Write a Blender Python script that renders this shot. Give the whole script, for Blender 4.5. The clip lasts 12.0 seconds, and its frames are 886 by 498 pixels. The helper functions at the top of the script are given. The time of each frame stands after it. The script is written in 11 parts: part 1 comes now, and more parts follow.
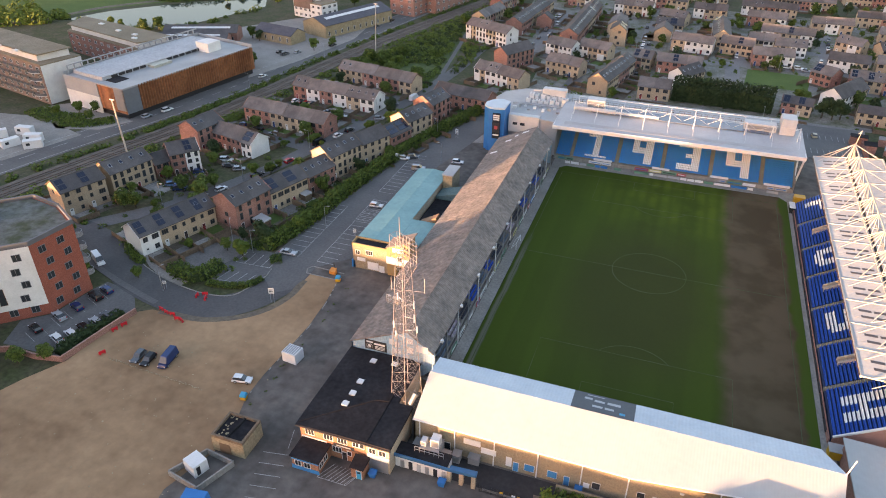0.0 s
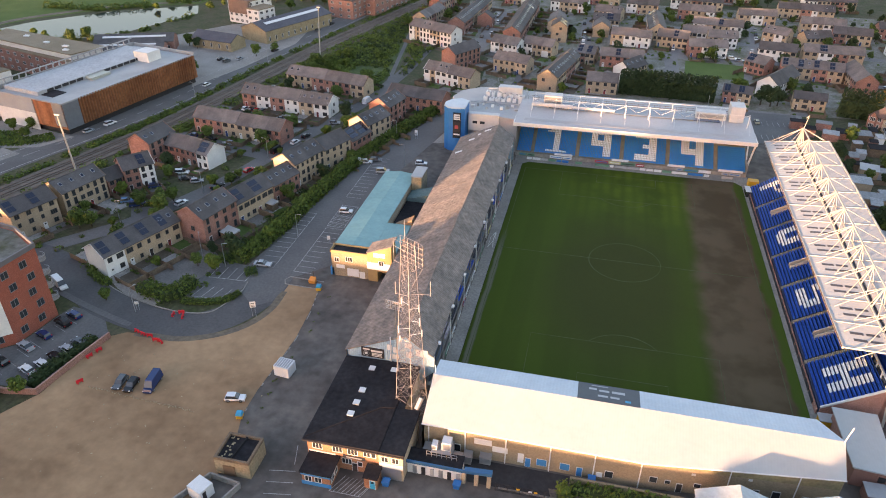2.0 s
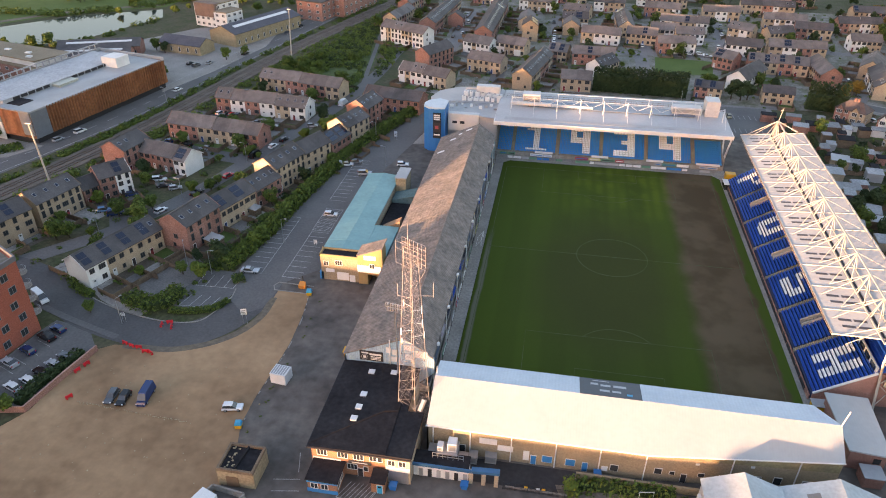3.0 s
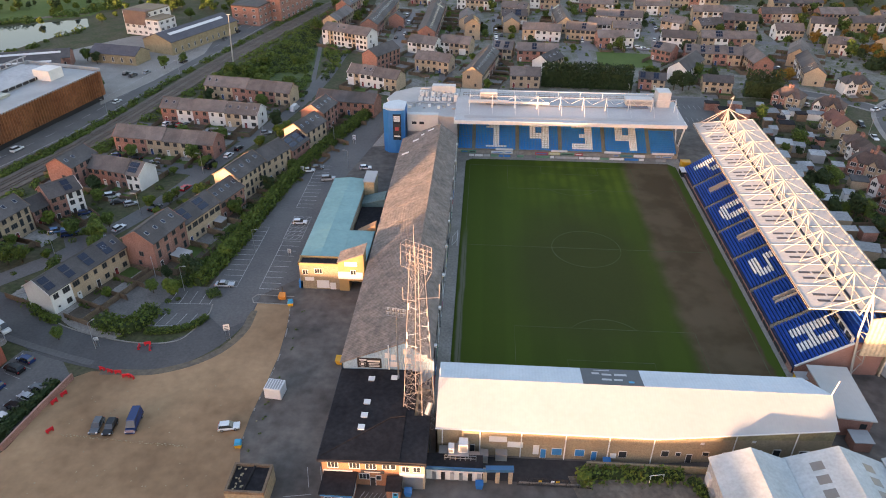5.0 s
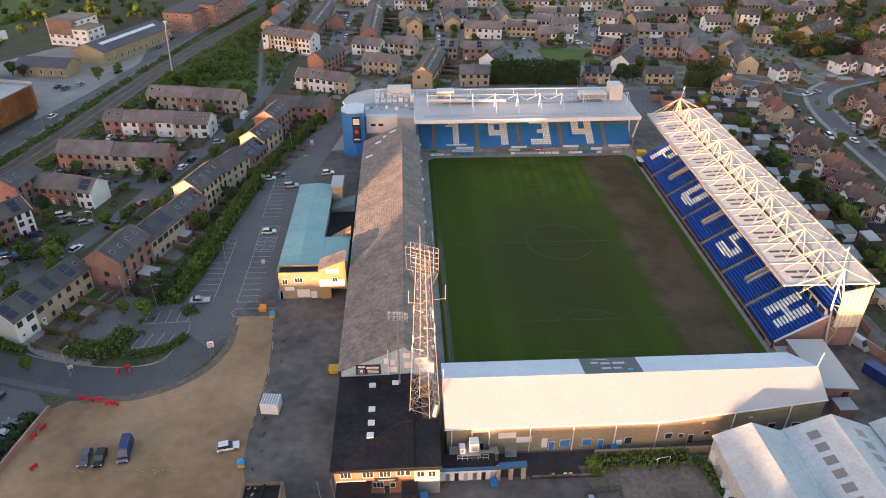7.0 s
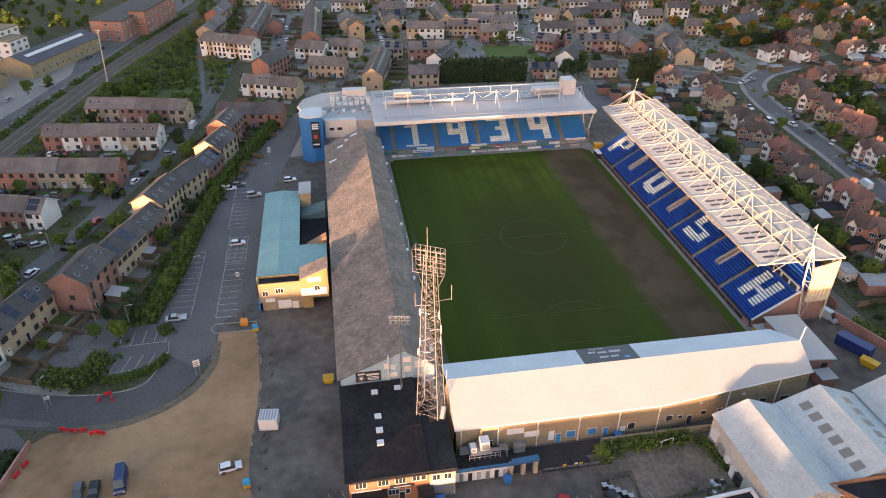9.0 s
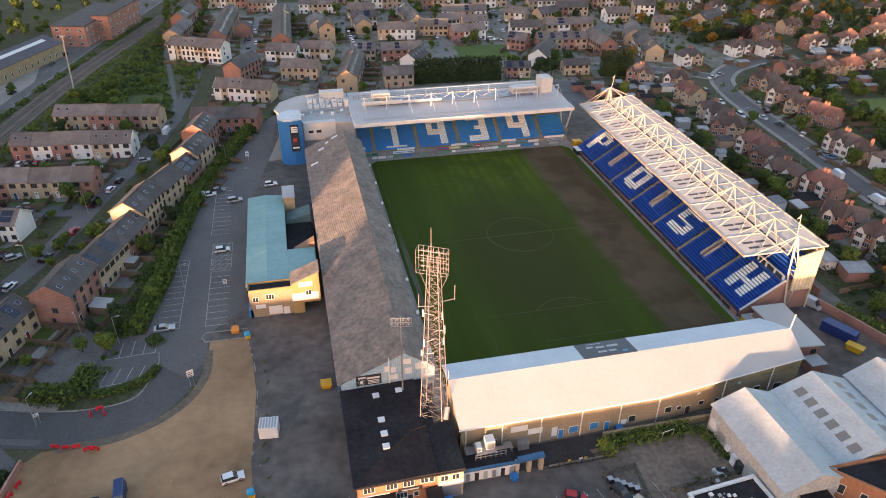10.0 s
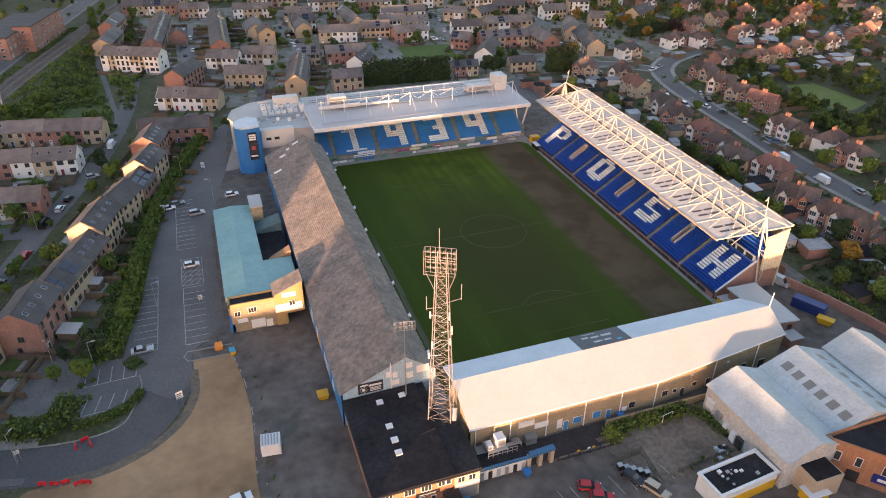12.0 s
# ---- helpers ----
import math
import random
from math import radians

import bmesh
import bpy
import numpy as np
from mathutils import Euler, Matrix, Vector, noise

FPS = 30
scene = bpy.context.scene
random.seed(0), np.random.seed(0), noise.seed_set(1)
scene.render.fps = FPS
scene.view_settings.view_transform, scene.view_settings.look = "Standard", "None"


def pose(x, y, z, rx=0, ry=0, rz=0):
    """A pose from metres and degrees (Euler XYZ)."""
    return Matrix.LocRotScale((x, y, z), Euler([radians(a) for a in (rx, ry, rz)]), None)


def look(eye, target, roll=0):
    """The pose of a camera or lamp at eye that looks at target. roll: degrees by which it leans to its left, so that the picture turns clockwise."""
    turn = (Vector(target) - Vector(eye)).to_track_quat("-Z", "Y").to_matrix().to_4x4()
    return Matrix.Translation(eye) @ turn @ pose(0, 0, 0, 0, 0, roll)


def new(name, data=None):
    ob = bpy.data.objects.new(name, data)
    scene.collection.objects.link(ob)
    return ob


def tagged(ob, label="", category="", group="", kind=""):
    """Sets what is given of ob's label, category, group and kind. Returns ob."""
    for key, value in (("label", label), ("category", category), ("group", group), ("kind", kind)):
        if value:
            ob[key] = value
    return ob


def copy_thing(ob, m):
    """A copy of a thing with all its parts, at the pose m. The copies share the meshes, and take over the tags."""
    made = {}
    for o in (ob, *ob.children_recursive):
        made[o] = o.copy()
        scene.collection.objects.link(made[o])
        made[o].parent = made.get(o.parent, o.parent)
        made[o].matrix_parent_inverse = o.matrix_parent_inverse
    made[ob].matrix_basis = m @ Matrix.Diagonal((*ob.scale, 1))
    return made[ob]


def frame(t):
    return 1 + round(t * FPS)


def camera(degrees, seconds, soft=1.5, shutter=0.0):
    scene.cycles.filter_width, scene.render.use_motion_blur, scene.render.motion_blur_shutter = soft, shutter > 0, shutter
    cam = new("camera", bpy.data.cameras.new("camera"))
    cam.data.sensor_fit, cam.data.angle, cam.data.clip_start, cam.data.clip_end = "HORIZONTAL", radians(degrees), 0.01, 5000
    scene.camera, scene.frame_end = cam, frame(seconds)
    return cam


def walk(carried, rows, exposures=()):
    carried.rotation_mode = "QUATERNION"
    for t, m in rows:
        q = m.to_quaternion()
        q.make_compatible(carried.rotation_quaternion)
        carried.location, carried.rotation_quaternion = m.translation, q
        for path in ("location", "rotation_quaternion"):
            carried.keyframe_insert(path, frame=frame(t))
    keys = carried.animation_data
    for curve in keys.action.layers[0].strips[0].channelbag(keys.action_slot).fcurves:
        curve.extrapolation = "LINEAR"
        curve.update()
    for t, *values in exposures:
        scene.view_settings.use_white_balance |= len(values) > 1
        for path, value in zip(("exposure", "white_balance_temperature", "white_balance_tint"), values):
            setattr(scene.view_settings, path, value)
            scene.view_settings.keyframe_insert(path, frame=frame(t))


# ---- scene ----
cam = camera(65.4, 12.0, soft=1.0)
PATH = [
    (0, (-0.93, -155.09, 98.35), (-43.20, -35.24, 18.67), 0.39),
    (0.5, (-3.73, -155.88, 98.25), (-42.62, -34.84, 18.64), 0.39),
    (1, (-6.54, -156.59, 98.14), (-42.02, -34.46, 18.61), 0.39),
    (1.5, (-9.37, -157.22, 98.03), (-41.40, -34.09, 18.58), 0.39),
    (2, (-12.21, -157.77, 97.93), (-40.77, -33.74, 18.55), 0.39),
    (2.5, (-15.06, -158.24, 97.82), (-40.11, -33.41, 18.51), 0.39),
    (3, (-17.92, -158.63, 97.71), (-39.44, -33.10, 18.46), 0.39),
    (5, (-29.39, -159.37, 97.27), (-36.61, -32.08, 18.25), 0.38),
    (5.5, (-32.26, -159.35, 97.16), (-35.87, -31.88, 18.19), 0.37),
    (6, (-35.12, -159.26, 97.05), (-35.13, -31.70, 18.13), 0.37),
    (6.5, (-37.97, -159.08, 96.93), (-34.37, -31.54, 18.06), 0.37),
    (7, (-40.82, -158.83, 96.81), (-33.61, -31.41, 17.99), 0.36),
    (9, (-52.07, -157.01, 96.30), (-30.50, -31.08, 17.71), 0.35),
    (9.5, (-54.84, -156.35, 96.17), (-29.71, -31.05, 17.64), 0.34),
    (10, (-57.59, -155.62, 96.03), (-28.92, -31.03, 17.57), 0.34),
    (10.5, (-60.32, -154.81, 95.89), (-28.13, -31.04, 17.49), 0.33),
    (11, (-63.02, -153.92, 95.74), (-27.34, -31.06, 17.42), 0.33),
    (11.5, (-65.69, -152.94, 95.59), (-26.55, -31.10, 17.35), 0.32),
    (12, (-68.33, -151.89, 95.43), (-25.76, -31.15, 17.27), 0.32),
]
walk(cam, [(t, look(eye, target, roll)) for t, eye, target, roll in PATH], [(0, 4.18, 7250, 22), (12, 3.92, 7200, 21)])

# ---- light ----
SUN_HEADING, SUN_HEIGHT = 54.0, 0.8     # the way the sunlight travels over the ground, and its elevation
world = bpy.data.worlds.new("evening_sky")
scene.world = world
world.use_nodes = True
wn = world.node_tree.nodes
sky = wn.new("ShaderNodeTexSky")
sky.sky_type, sky.sun_disc = "NISHITA", False
sky.sun_elevation, sky.sun_rotation = radians(SUN_HEIGHT), radians(270.0 - SUN_HEADING)
sky.air_density, sky.dust_density, sky.ozone_density = 1.0, 1.6, 1.6
world.node_tree.links.new(sky.outputs[0], wn["Background"].inputs[0])
wn["Background"].inputs[1].default_value = 0.15
sun = new("sun", bpy.data.lights.new("sun", "SUN"))
sun.data.energy, sun.data.angle, sun.data.color = 1.2, radians(1.0), (1.0, 0.63, 0.37)
_h, _e = radians(SUN_HEADING), radians(SUN_HEIGHT)
sun.matrix_world = look((-200, -300, 60), (-200 + 100 * math.cos(_h) * math.cos(_e), -300 + 100 * math.sin(_h) * math.cos(_e), 60 - 100 * math.sin(_e)))

# ---- building tools ----
class Shape:
    """Collects the faces of one mesh."""

    def __init__(self):
        self.v, self.f, self.m = [], [], []

    def face(self, pts, m=0):
        i = len(self.v)
        self.v += [tuple(p) for p in pts]
        self.f.append(tuple(range(i, i + len(pts))))
        self.m.append(m)

    def hexa(self, a, b, m=0):
        """A solid between the bottom ring a and the top ring b."""
        n, i = len(a), len(self.v)
        self.v += [tuple(p) for p in a] + [tuple(p) for p in b]
        self.f += [tuple(range(i + n - 1, i - 1, -1)), tuple(range(i + n, i + 2 * n))]
        self.f += [(i + k, i + (k + 1) % n, i + n + (k + 1) % n, i + n + k) for k in range(n)]
        self.m += [m] * (n + 2)

    def box(self, x0, y0, z0, x1, y1, z1, m=0):
        r = ((x0, y0), (x1, y0), (x1, y1), (x0, y1))
        self.hexa([(x, y, z0) for x, y in r], [(x, y, z1) for x, y in r], m)

    def prism(self, pts, z0, z1, m=0):
        area = sum(a[0] * b[1] - b[0] * a[1] for a, b in zip(pts, [*pts[1:], pts[0]]))
        pts = pts if area > 0 else pts[::-1]
        self.hexa([(x, y, z0) for x, y in pts], [(x, y, z1) for x, y in pts], m)

    def beam(self, p, q, w, h=None, m=0):
        """A straight bar of section w by h from p to q."""
        p, q, h = Vector(p), Vector(q), h or w
        d = (q - p).normalized()
        s = d.cross(Vector((0, 0, 1)))
        s = (s.normalized() if s.length > 1e-4 else Vector((1, 0, 0))) * (w / 2)
        u = s.cross(d).normalized() * (h / 2)
        ring = (-s - u, s - u, s + u, -s + u)
        self.hexa([p + r for r in ring], [q + r for r in ring], m)

    def tube(self, p, q, r, r2=None, n=8, m=0):
        p, q, r2 = Vector(p), Vector(q), r if r2 is None else r2
        d = (q - p).normalized()
        s = d.cross(Vector((0, 0, 1)))
        s = s.normalized() if s.length > 1e-4 else Vector((1, 0, 0))
        u = s.cross(d)
        turn = [(math.cos(2 * math.pi * k / n), -math.sin(2 * math.pi * k / n)) for k in range(n)]
        self.hexa([p + (s * a + u * b) * r for a, b in turn], [q + (s * a + u * b) * r2 for a, b in turn], m)

    def ribbon(self, pts, w, z0, z1, m=0):
        """A strip of width w along a line in plan."""
        pts = [Vector((*p, 0)) for p in pts]
        sides = []
        for k, p in enumerate(pts):
            d = (pts[min(k + 1, len(pts) - 1)] - pts[max(k - 1, 0)]).normalized()
            n = Vector((-d.y, d.x, 0)) * (w / 2)
            sides.append((p - n, p + n))
        for (a, b), (c, d) in zip(sides, sides[1:]):
            r = (a, c, d, b)
            self.hexa([(p.x, p.y, z0) for p in r], [(p.x, p.y, z1) for p in r], m)

    def mesh(self, name, mats, smooth=False):
        me = bpy.data.meshes.new(name)
        me.from_pydata(self.v, [], self.f)
        for mt in (mats if isinstance(mats, (list, tuple)) else [mats]):
            me.materials.append(mt)
        if any(self.m):
            me.polygons.foreach_set("material_index", self.m)
        if smooth:
            me.polygons.foreach_set("use_smooth", [True] * len(self.f))
        me.update()
        return me


def smooth_line(pts, n=6):
    """A rounded line through the points of a plan."""
    out = []
    p = [pts[0], *pts, pts[-1]]
    for a, b, c, d in zip(p, p[1:], p[2:], p[3:]):
        for k in range(n):
            t = k / n
            out.append(tuple(0.5 * (2 * b[i] + (c[i] - a[i]) * t + (2 * a[i] - 5 * b[i] + 4 * c[i] - d[i]) * t * t + (3 * b[i] - a[i] - 3 * c[i] + d[i]) * t ** 3) for i in (0, 1)))
    return out + [tuple(pts[-1])]


def thing(name, x, y, z=0.0, turn=0.0, label="", category="", group="", kind=""):
    ob = new(name)
    ob.empty_display_size = 0.5
    ob.matrix_basis = pose(x, y, z, 0, 0, turn)
    return tagged(ob, label, category, group, kind)


def world_of(ob):
    m = ob.matrix_basis.copy()
    while ob.parent:
        ob = ob.parent
        m = ob.matrix_basis @ m
    return m


def part(name, shape, mats, parent, label="", smooth=False, world=False, kind=""):
    """One mesh under a thing or a part; its places are the parent's own, or, with world, the world's."""
    me = shape if isinstance(shape, bpy.types.Mesh) else shape.mesh(name, mats, smooth)
    if world:
        me.transform(world_of(parent).inverted())
    ob = new(name, me)
    ob.parent = parent
    return tagged(ob, label, kind=kind)


def single(name, shape, mats, label="", category="", group="", kind="", smooth=False):
    """A thing of one mesh."""
    return tagged(new(name, shape.mesh(name, mats, smooth)), label, category, group, kind)


# ---- materials ----
def surface(name, a, b, big=0.1, fine=3.0, rough=0.85, metal=0.0, bump=0.0, speck=0.25, vary=0.0, spec=0.3):
    """Two colours mixed in patches, with finer grain on top; vary: how much each object's brightness differs."""
    mt = bpy.data.materials.new(name)
    mt.use_nodes = True
    n, l = mt.node_tree.nodes, mt.node_tree.links
    bsdf = n["Principled BSDF"]
    geo = n.new("ShaderNodeNewGeometry")
    n1, n2 = n.new("ShaderNodeTexNoise"), n.new("ShaderNodeTexNoise")
    n1.inputs["Scale"].default_value, n1.inputs["Detail"].default_value, n1.inputs["Roughness"].default_value = big, 8.0, 0.62
    n2.inputs["Scale"].default_value, n2.inputs["Detail"].default_value = fine, 3.0
    l.new(geo.outputs["Position"], n1.inputs["Vector"])
    l.new(geo.outputs["Position"], n2.inputs["Vector"])
    ramp = n.new("ShaderNodeMapRange")
    ramp.inputs[1].default_value, ramp.inputs[2].default_value = 0.35, 0.65
    l.new(n1.outputs[0], ramp.inputs[0])
    mix = n.new("ShaderNodeMix")
    mix.data_type = "RGBA"
    mix.inputs[6].default_value, mix.inputs[7].default_value = (*a, 1), (*b, 1)
    l.new(ramp.outputs[0], mix.inputs[0])
    grain = n.new("ShaderNodeMapRange")
    grain.inputs[1].default_value, grain.inputs[2].default_value = 0.25, 0.75
    grain.inputs[3].default_value, grain.inputs[4].default_value = 1 - speck, 1 + speck
    l.new(n2.outputs[0], grain.inputs[0])
    last = grain.outputs[0]
    if vary:
        info, m2, mul = n.new("ShaderNodeObjectInfo"), n.new("ShaderNodeMapRange"), n.new("ShaderNodeMath")
        m2.inputs[3].default_value, m2.inputs[4].default_value = 1 - vary, 1 + vary
        mul.operation = "MULTIPLY"
        l.new(info.outputs["Random"], m2.inputs[0])
        l.new(m2.outputs[0], mul.inputs[0])
        l.new(last, mul.inputs[1])
        last = mul.outputs[0]
    scale = n.new("ShaderNodeVectorMath")
    scale.operation = "SCALE"
    l.new(mix.outputs[2], scale.inputs[0])
    l.new(last, scale.inputs["Scale"])
    l.new(scale.outputs[0], bsdf.inputs["Base Color"])
    bsdf.inputs["Roughness"].default_value, bsdf.inputs["Metallic"].default_value = rough, metal
    bsdf.inputs["Specular IOR Level"].default_value = spec
    if bump:
        bp = n.new("ShaderNodeBump")
        bp.inputs["Strength"].default_value, bp.inputs["Distance"].default_value = bump, 0.1
        l.new(n2.outputs[0], bp.inputs["Height"])
        l.new(bp.outputs[0], bsdf.inputs["Normal"])
    return mt


def stripes(mt, axis, pitch, depth=0.5, shade=0.12):
    """Adds ribs of that pitch across an axis (0 x, 1 y) to a material: fine relief, with groove shade painted into the
    colour.
    """
    n, l = mt.node_tree.nodes, mt.node_tree.links
    bsdf = n["Principled BSDF"]
    geo, sep, mul, sin = n.new("ShaderNodeNewGeometry"), n.new("ShaderNodeSeparateXYZ"), n.new("ShaderNodeMath"), n.new("ShaderNodeMath")
    mul.operation, sin.operation = "MULTIPLY", "SINE"
    mul.inputs[1].default_value = 2 * math.pi / pitch
    l.new(geo.outputs["Position"], sep.inputs[0])
    l.new(sep.outputs[axis], mul.inputs[0])
    l.new(mul.outputs[0], sin.inputs[0])
    bp = n.new("ShaderNodeBump")
    bp.inputs["Strength"].default_value, bp.inputs["Distance"].default_value = depth, pitch * 0.2
    l.new(sin.outputs[0], bp.inputs["Height"])
    l.new(bp.outputs[0], bsdf.inputs["Normal"])
    rng, sc = n.new("ShaderNodeMapRange"), n.new("ShaderNodeVectorMath")
    sc.operation = "SCALE"
    rng.inputs[1].default_value, rng.inputs[2].default_value = -1, 1
    rng.inputs[3].default_value, rng.inputs[4].default_value = 1 - shade, 1 + shade
    l.new(sin.outputs[0], rng.inputs[0])
    old = bsdf.inputs["Base Color"].links[0].from_socket
    l.new(old, sc.inputs[0])
    l.new(rng.outputs[0], sc.inputs["Scale"])
    l.new(sc.outputs[0], bsdf.inputs["Base Color"])
    return mt


def courses(mt, mortar, long=0.225, high=0.075):
    """Adds a brick bond to a wall material."""
    n, l = mt.node_tree.nodes, mt.node_tree.links
    bsdf = n["Principled BSDF"]
    geo, sep, add, com, br = (n.new(k) for k in ("ShaderNodeNewGeometry", "ShaderNodeSeparateXYZ", "ShaderNodeMath", "ShaderNodeCombineXYZ", "ShaderNodeTexBrick"))
    l.new(geo.outputs["Position"], sep.inputs[0])
    l.new(sep.outputs[0], add.inputs[0])
    l.new(sep.outputs[1], add.inputs[1])
    l.new(add.outputs[0], com.inputs[0])
    l.new(sep.outputs[2], com.inputs[1])
    l.new(com.outputs[0], br.inputs["Vector"])
    br.inputs["Scale"].default_value, br.inputs["Brick Width"].default_value, br.inputs["Row Height"].default_value = 1.0, long, high
    br.inputs["Mortar Size"].default_value = 0.01
    br.inputs["Color1"].default_value, br.inputs["Color2"].default_value = (1.1, 1.1, 1.1, 1), (0.85, 0.85, 0.85, 1)
    br.inputs["Mortar"].default_value = (*mortar, 1)
    mul = n.new("ShaderNodeVectorMath")
    mul.operation = "MULTIPLY"
    l.new(bsdf.inputs["Base Color"].links[0].from_socket, mul.inputs[0])
    l.new(br.outputs[0], mul.inputs[1])
    l.new(mul.outputs[0], bsdf.inputs["Base Color"])
    return mt


def plain(name, c, rough=0.6, metal=0.0, vary=0.0, spec=0.4):
    return surface(name, c, tuple(v * 0.88 for v in c), 0.6, 9.0, rough, metal, 0.0, 0.08, vary, spec)


GROUND = surface("rough_grass", (0.042, 0.056, 0.018), (0.085, 0.074, 0.046), 0.12, 0.9, 0.95, bump=0.3, speck=0.4)
ASPHALT = surface("asphalt", (0.098, 0.094, 0.093), (0.137, 0.131, 0.126), 0.06, 1.6, 0.9, speck=0.16)
YARD = surface("old_asphalt", (0.077, 0.067, 0.06), (0.148, 0.127, 0.11), 0.09, 0.45, 0.9, speck=0.3)
PAVING = surface("paving", (0.22, 0.2, 0.18), (0.29, 0.265, 0.24), 0.1, 2.0, 0.9)
CONCRETE = surface("concrete", (0.2, 0.185, 0.165), (0.28, 0.26, 0.235), 0.15, 2.0, 0.9)
DIRT = surface("bare_dirt", (0.215, 0.128, 0.07), (0.375, 0.238, 0.135), 0.045, 0.45, 0.95, bump=0.2, speck=0.14)
SAND = surface("sandy_rubble", (0.105, 0.086, 0.068), (0.21, 0.165, 0.128), 0.14, 1.1, 0.95, bump=0.4, speck=0.3)
LAWN = surface("mown_lawn", (0.066, 0.105, 0.021), (0.088, 0.128, 0.03), 0.1, 2.0, 0.95)
PAINT = surface("road_paint", (0.42, 0.415, 0.4), (0.2, 0.195, 0.185), 0.6, 5.0, 0.8)
WATER = plain("still_water", (0.018, 0.027, 0.03), 0.06, spec=0.3)
BALLAST = surface("track_ballast", (0.10, 0.08, 0.065), (0.15, 0.125, 0.105), 0.2, 3.0, 0.95, bump=0.3)
RUST = plain("rusty_steel", (0.11, 0.07, 0.05), 0.5, 0.6)
WHITE_SHEET = stripes(surface("white_sheet_roof", (0.4, 0.424, 0.42), (0.35, 0.373, 0.37), 0.04, 1.0, 0.5, speck=0.04), 0, 0.5, 0.06, 0.006)
PALE_SHEET = stripes(surface("pale_blue_and_shade_sheet", (0.5, 0.56, 0.6), (0.42, 0.48, 0.53), 0.15, 2.0, 0.5, speck=0.06), 0, 0.6, 0.1, 0.02)
GREY_SHEET = surface("grey_sheet", (0.29, 0.295, 0.3), (0.37, 0.37, 0.37), 0.1, 2.0, 0.5, speck=0.06)
RIB_SHEET = surface("pale_roof_sheet", (0.33, 0.35, 0.355), (0.39, 0.405, 0.4), 0.1, 1.4, 0.6, speck=0.08)
OLD_ROOF = stripes(surface("weathered_corrugated_roof", (0.148, 0.13, 0.117), (0.236, 0.197, 0.172), 0.3, 1.1, 0.9, speck=0.32), 1, 0.55, 0.4, 0.1)
BLUE_CLAD = stripes(surface("pale_blue_cladding", (0.25, 0.38, 0.48), (0.32, 0.45, 0.54), 0.3, 3.0, 0.7), 0, 0.4, 0.3, 0.06)
FELT = surface("black_roof_felt", (0.018, 0.017, 0.019), (0.032, 0.03, 0.032), 0.15, 1.2, 0.95, speck=0.2, spec=0.1)
TEAL = surface("teal_sheet_roof", (0.15, 0.3, 0.3), (0.2, 0.36, 0.355), 0.08, 1.0, 0.55, speck=0.08)
TAN_BRICK = courses(surface("tan_brick", (0.42, 0.325, 0.225), (0.355, 0.275, 0.195), 0.25, 5.0, 0.9, speck=0.15, vary=0.12), (1.2, 1.2, 1.2))
STADIUM_BRICK = courses(surface("buff_stadium_brick", (0.3, 0.235, 0.155), (0.235, 0.19, 0.13), 0.2, 3.0, 0.9, speck=0.15), (1.15, 1.15, 1.15))
RED_BRICK = courses(surface("red_brick", (0.3, 0.15, 0.115), (0.23, 0.115, 0.09), 0.25, 5.0, 0.9, speck=0.18, vary=0.12), (1.4, 1.6, 1.7))
ORANGE_BRICK = courses(surface("orange_brick", (0.33, 0.155, 0.085), (0.26, 0.12, 0.068), 0.25, 5.0, 0.9, speck=0.15), (1.3, 1.4, 1.5))
RENDER = surface("white_render", (0.74, 0.73, 0.7), (0.63, 0.615, 0.59), 0.3, 3.0, 0.85, speck=0.06, vary=0.05)
STONE = surface("yellow_stone", (0.34, 0.27, 0.17), (0.27, 0.21, 0.13), 0.3, 2.0, 0.9)
SLATE = surface("dark_roof_tiles", (0.066, 0.062, 0.063), (0.1, 0.092, 0.09), 0.3, 3.0, 0.8, speck=0.2, vary=0.18)
BROWN_TILES = surface("brown_roof_tiles", (0.112, 0.101, 0.097), (0.172, 0.151, 0.142), 0.3, 3.0, 0.85, speck=0.2, vary=0.2)
RED_TILES = surface("red_roof_tiles", (0.21, 0.1, 0.078), (0.16, 0.085, 0.07), 0.3, 3.0, 0.85, speck=0.2, vary=0.2)
OLD_TILES = surface("weathered_red_brown_tiles", (0.082, 0.06, 0.053), (0.128, 0.092, 0.079), 0.35, 3.0, 0.85, speck=0.25, vary=0.3)
SOLAR = plain("solar_glass", (0.012, 0.018, 0.038), 0.15, spec=0.6)
GLASS = plain("window_glass", (0.035, 0.04, 0.045), 0.08, spec=0.7)
FRAME = plain("white_frame", (0.66, 0.65, 0.63), 0.5)
DARK = plain("dark_paint", (0.025, 0.025, 0.028), 0.6)
WHITE = plain("white_paint", (0.66, 0.66, 0.65), 0.5)
CREAM = plain("cream_steel", (0.44, 0.41, 0.36), 0.5)
CASING = plain("pale_grey_casing", (0.54, 0.54, 0.53), 0.6)
MAST_STEEL = surface("weathered_mast_steel", (0.25, 0.22, 0.21), (0.38, 0.35, 0.34), 0.5, 6.0, 0.6, 0.2)
GALV = plain("galvanised_steel", (0.36, 0.37, 0.38), 0.45, 0.6)
BLUE = plain("blue_panels", (0.02, 0.16, 0.42), 0.45)
BLUE_TRIM = plain("blue_paint", (0.03, 0.2, 0.45), 0.5)
BLUE_SEAT = plain("blue_plastic_seat", (0.016, 0.24, 0.6), 0.45)
NAVY_SEAT = plain("royal_blue_plastic_seat", (0.014, 0.085, 0.4), 0.45)
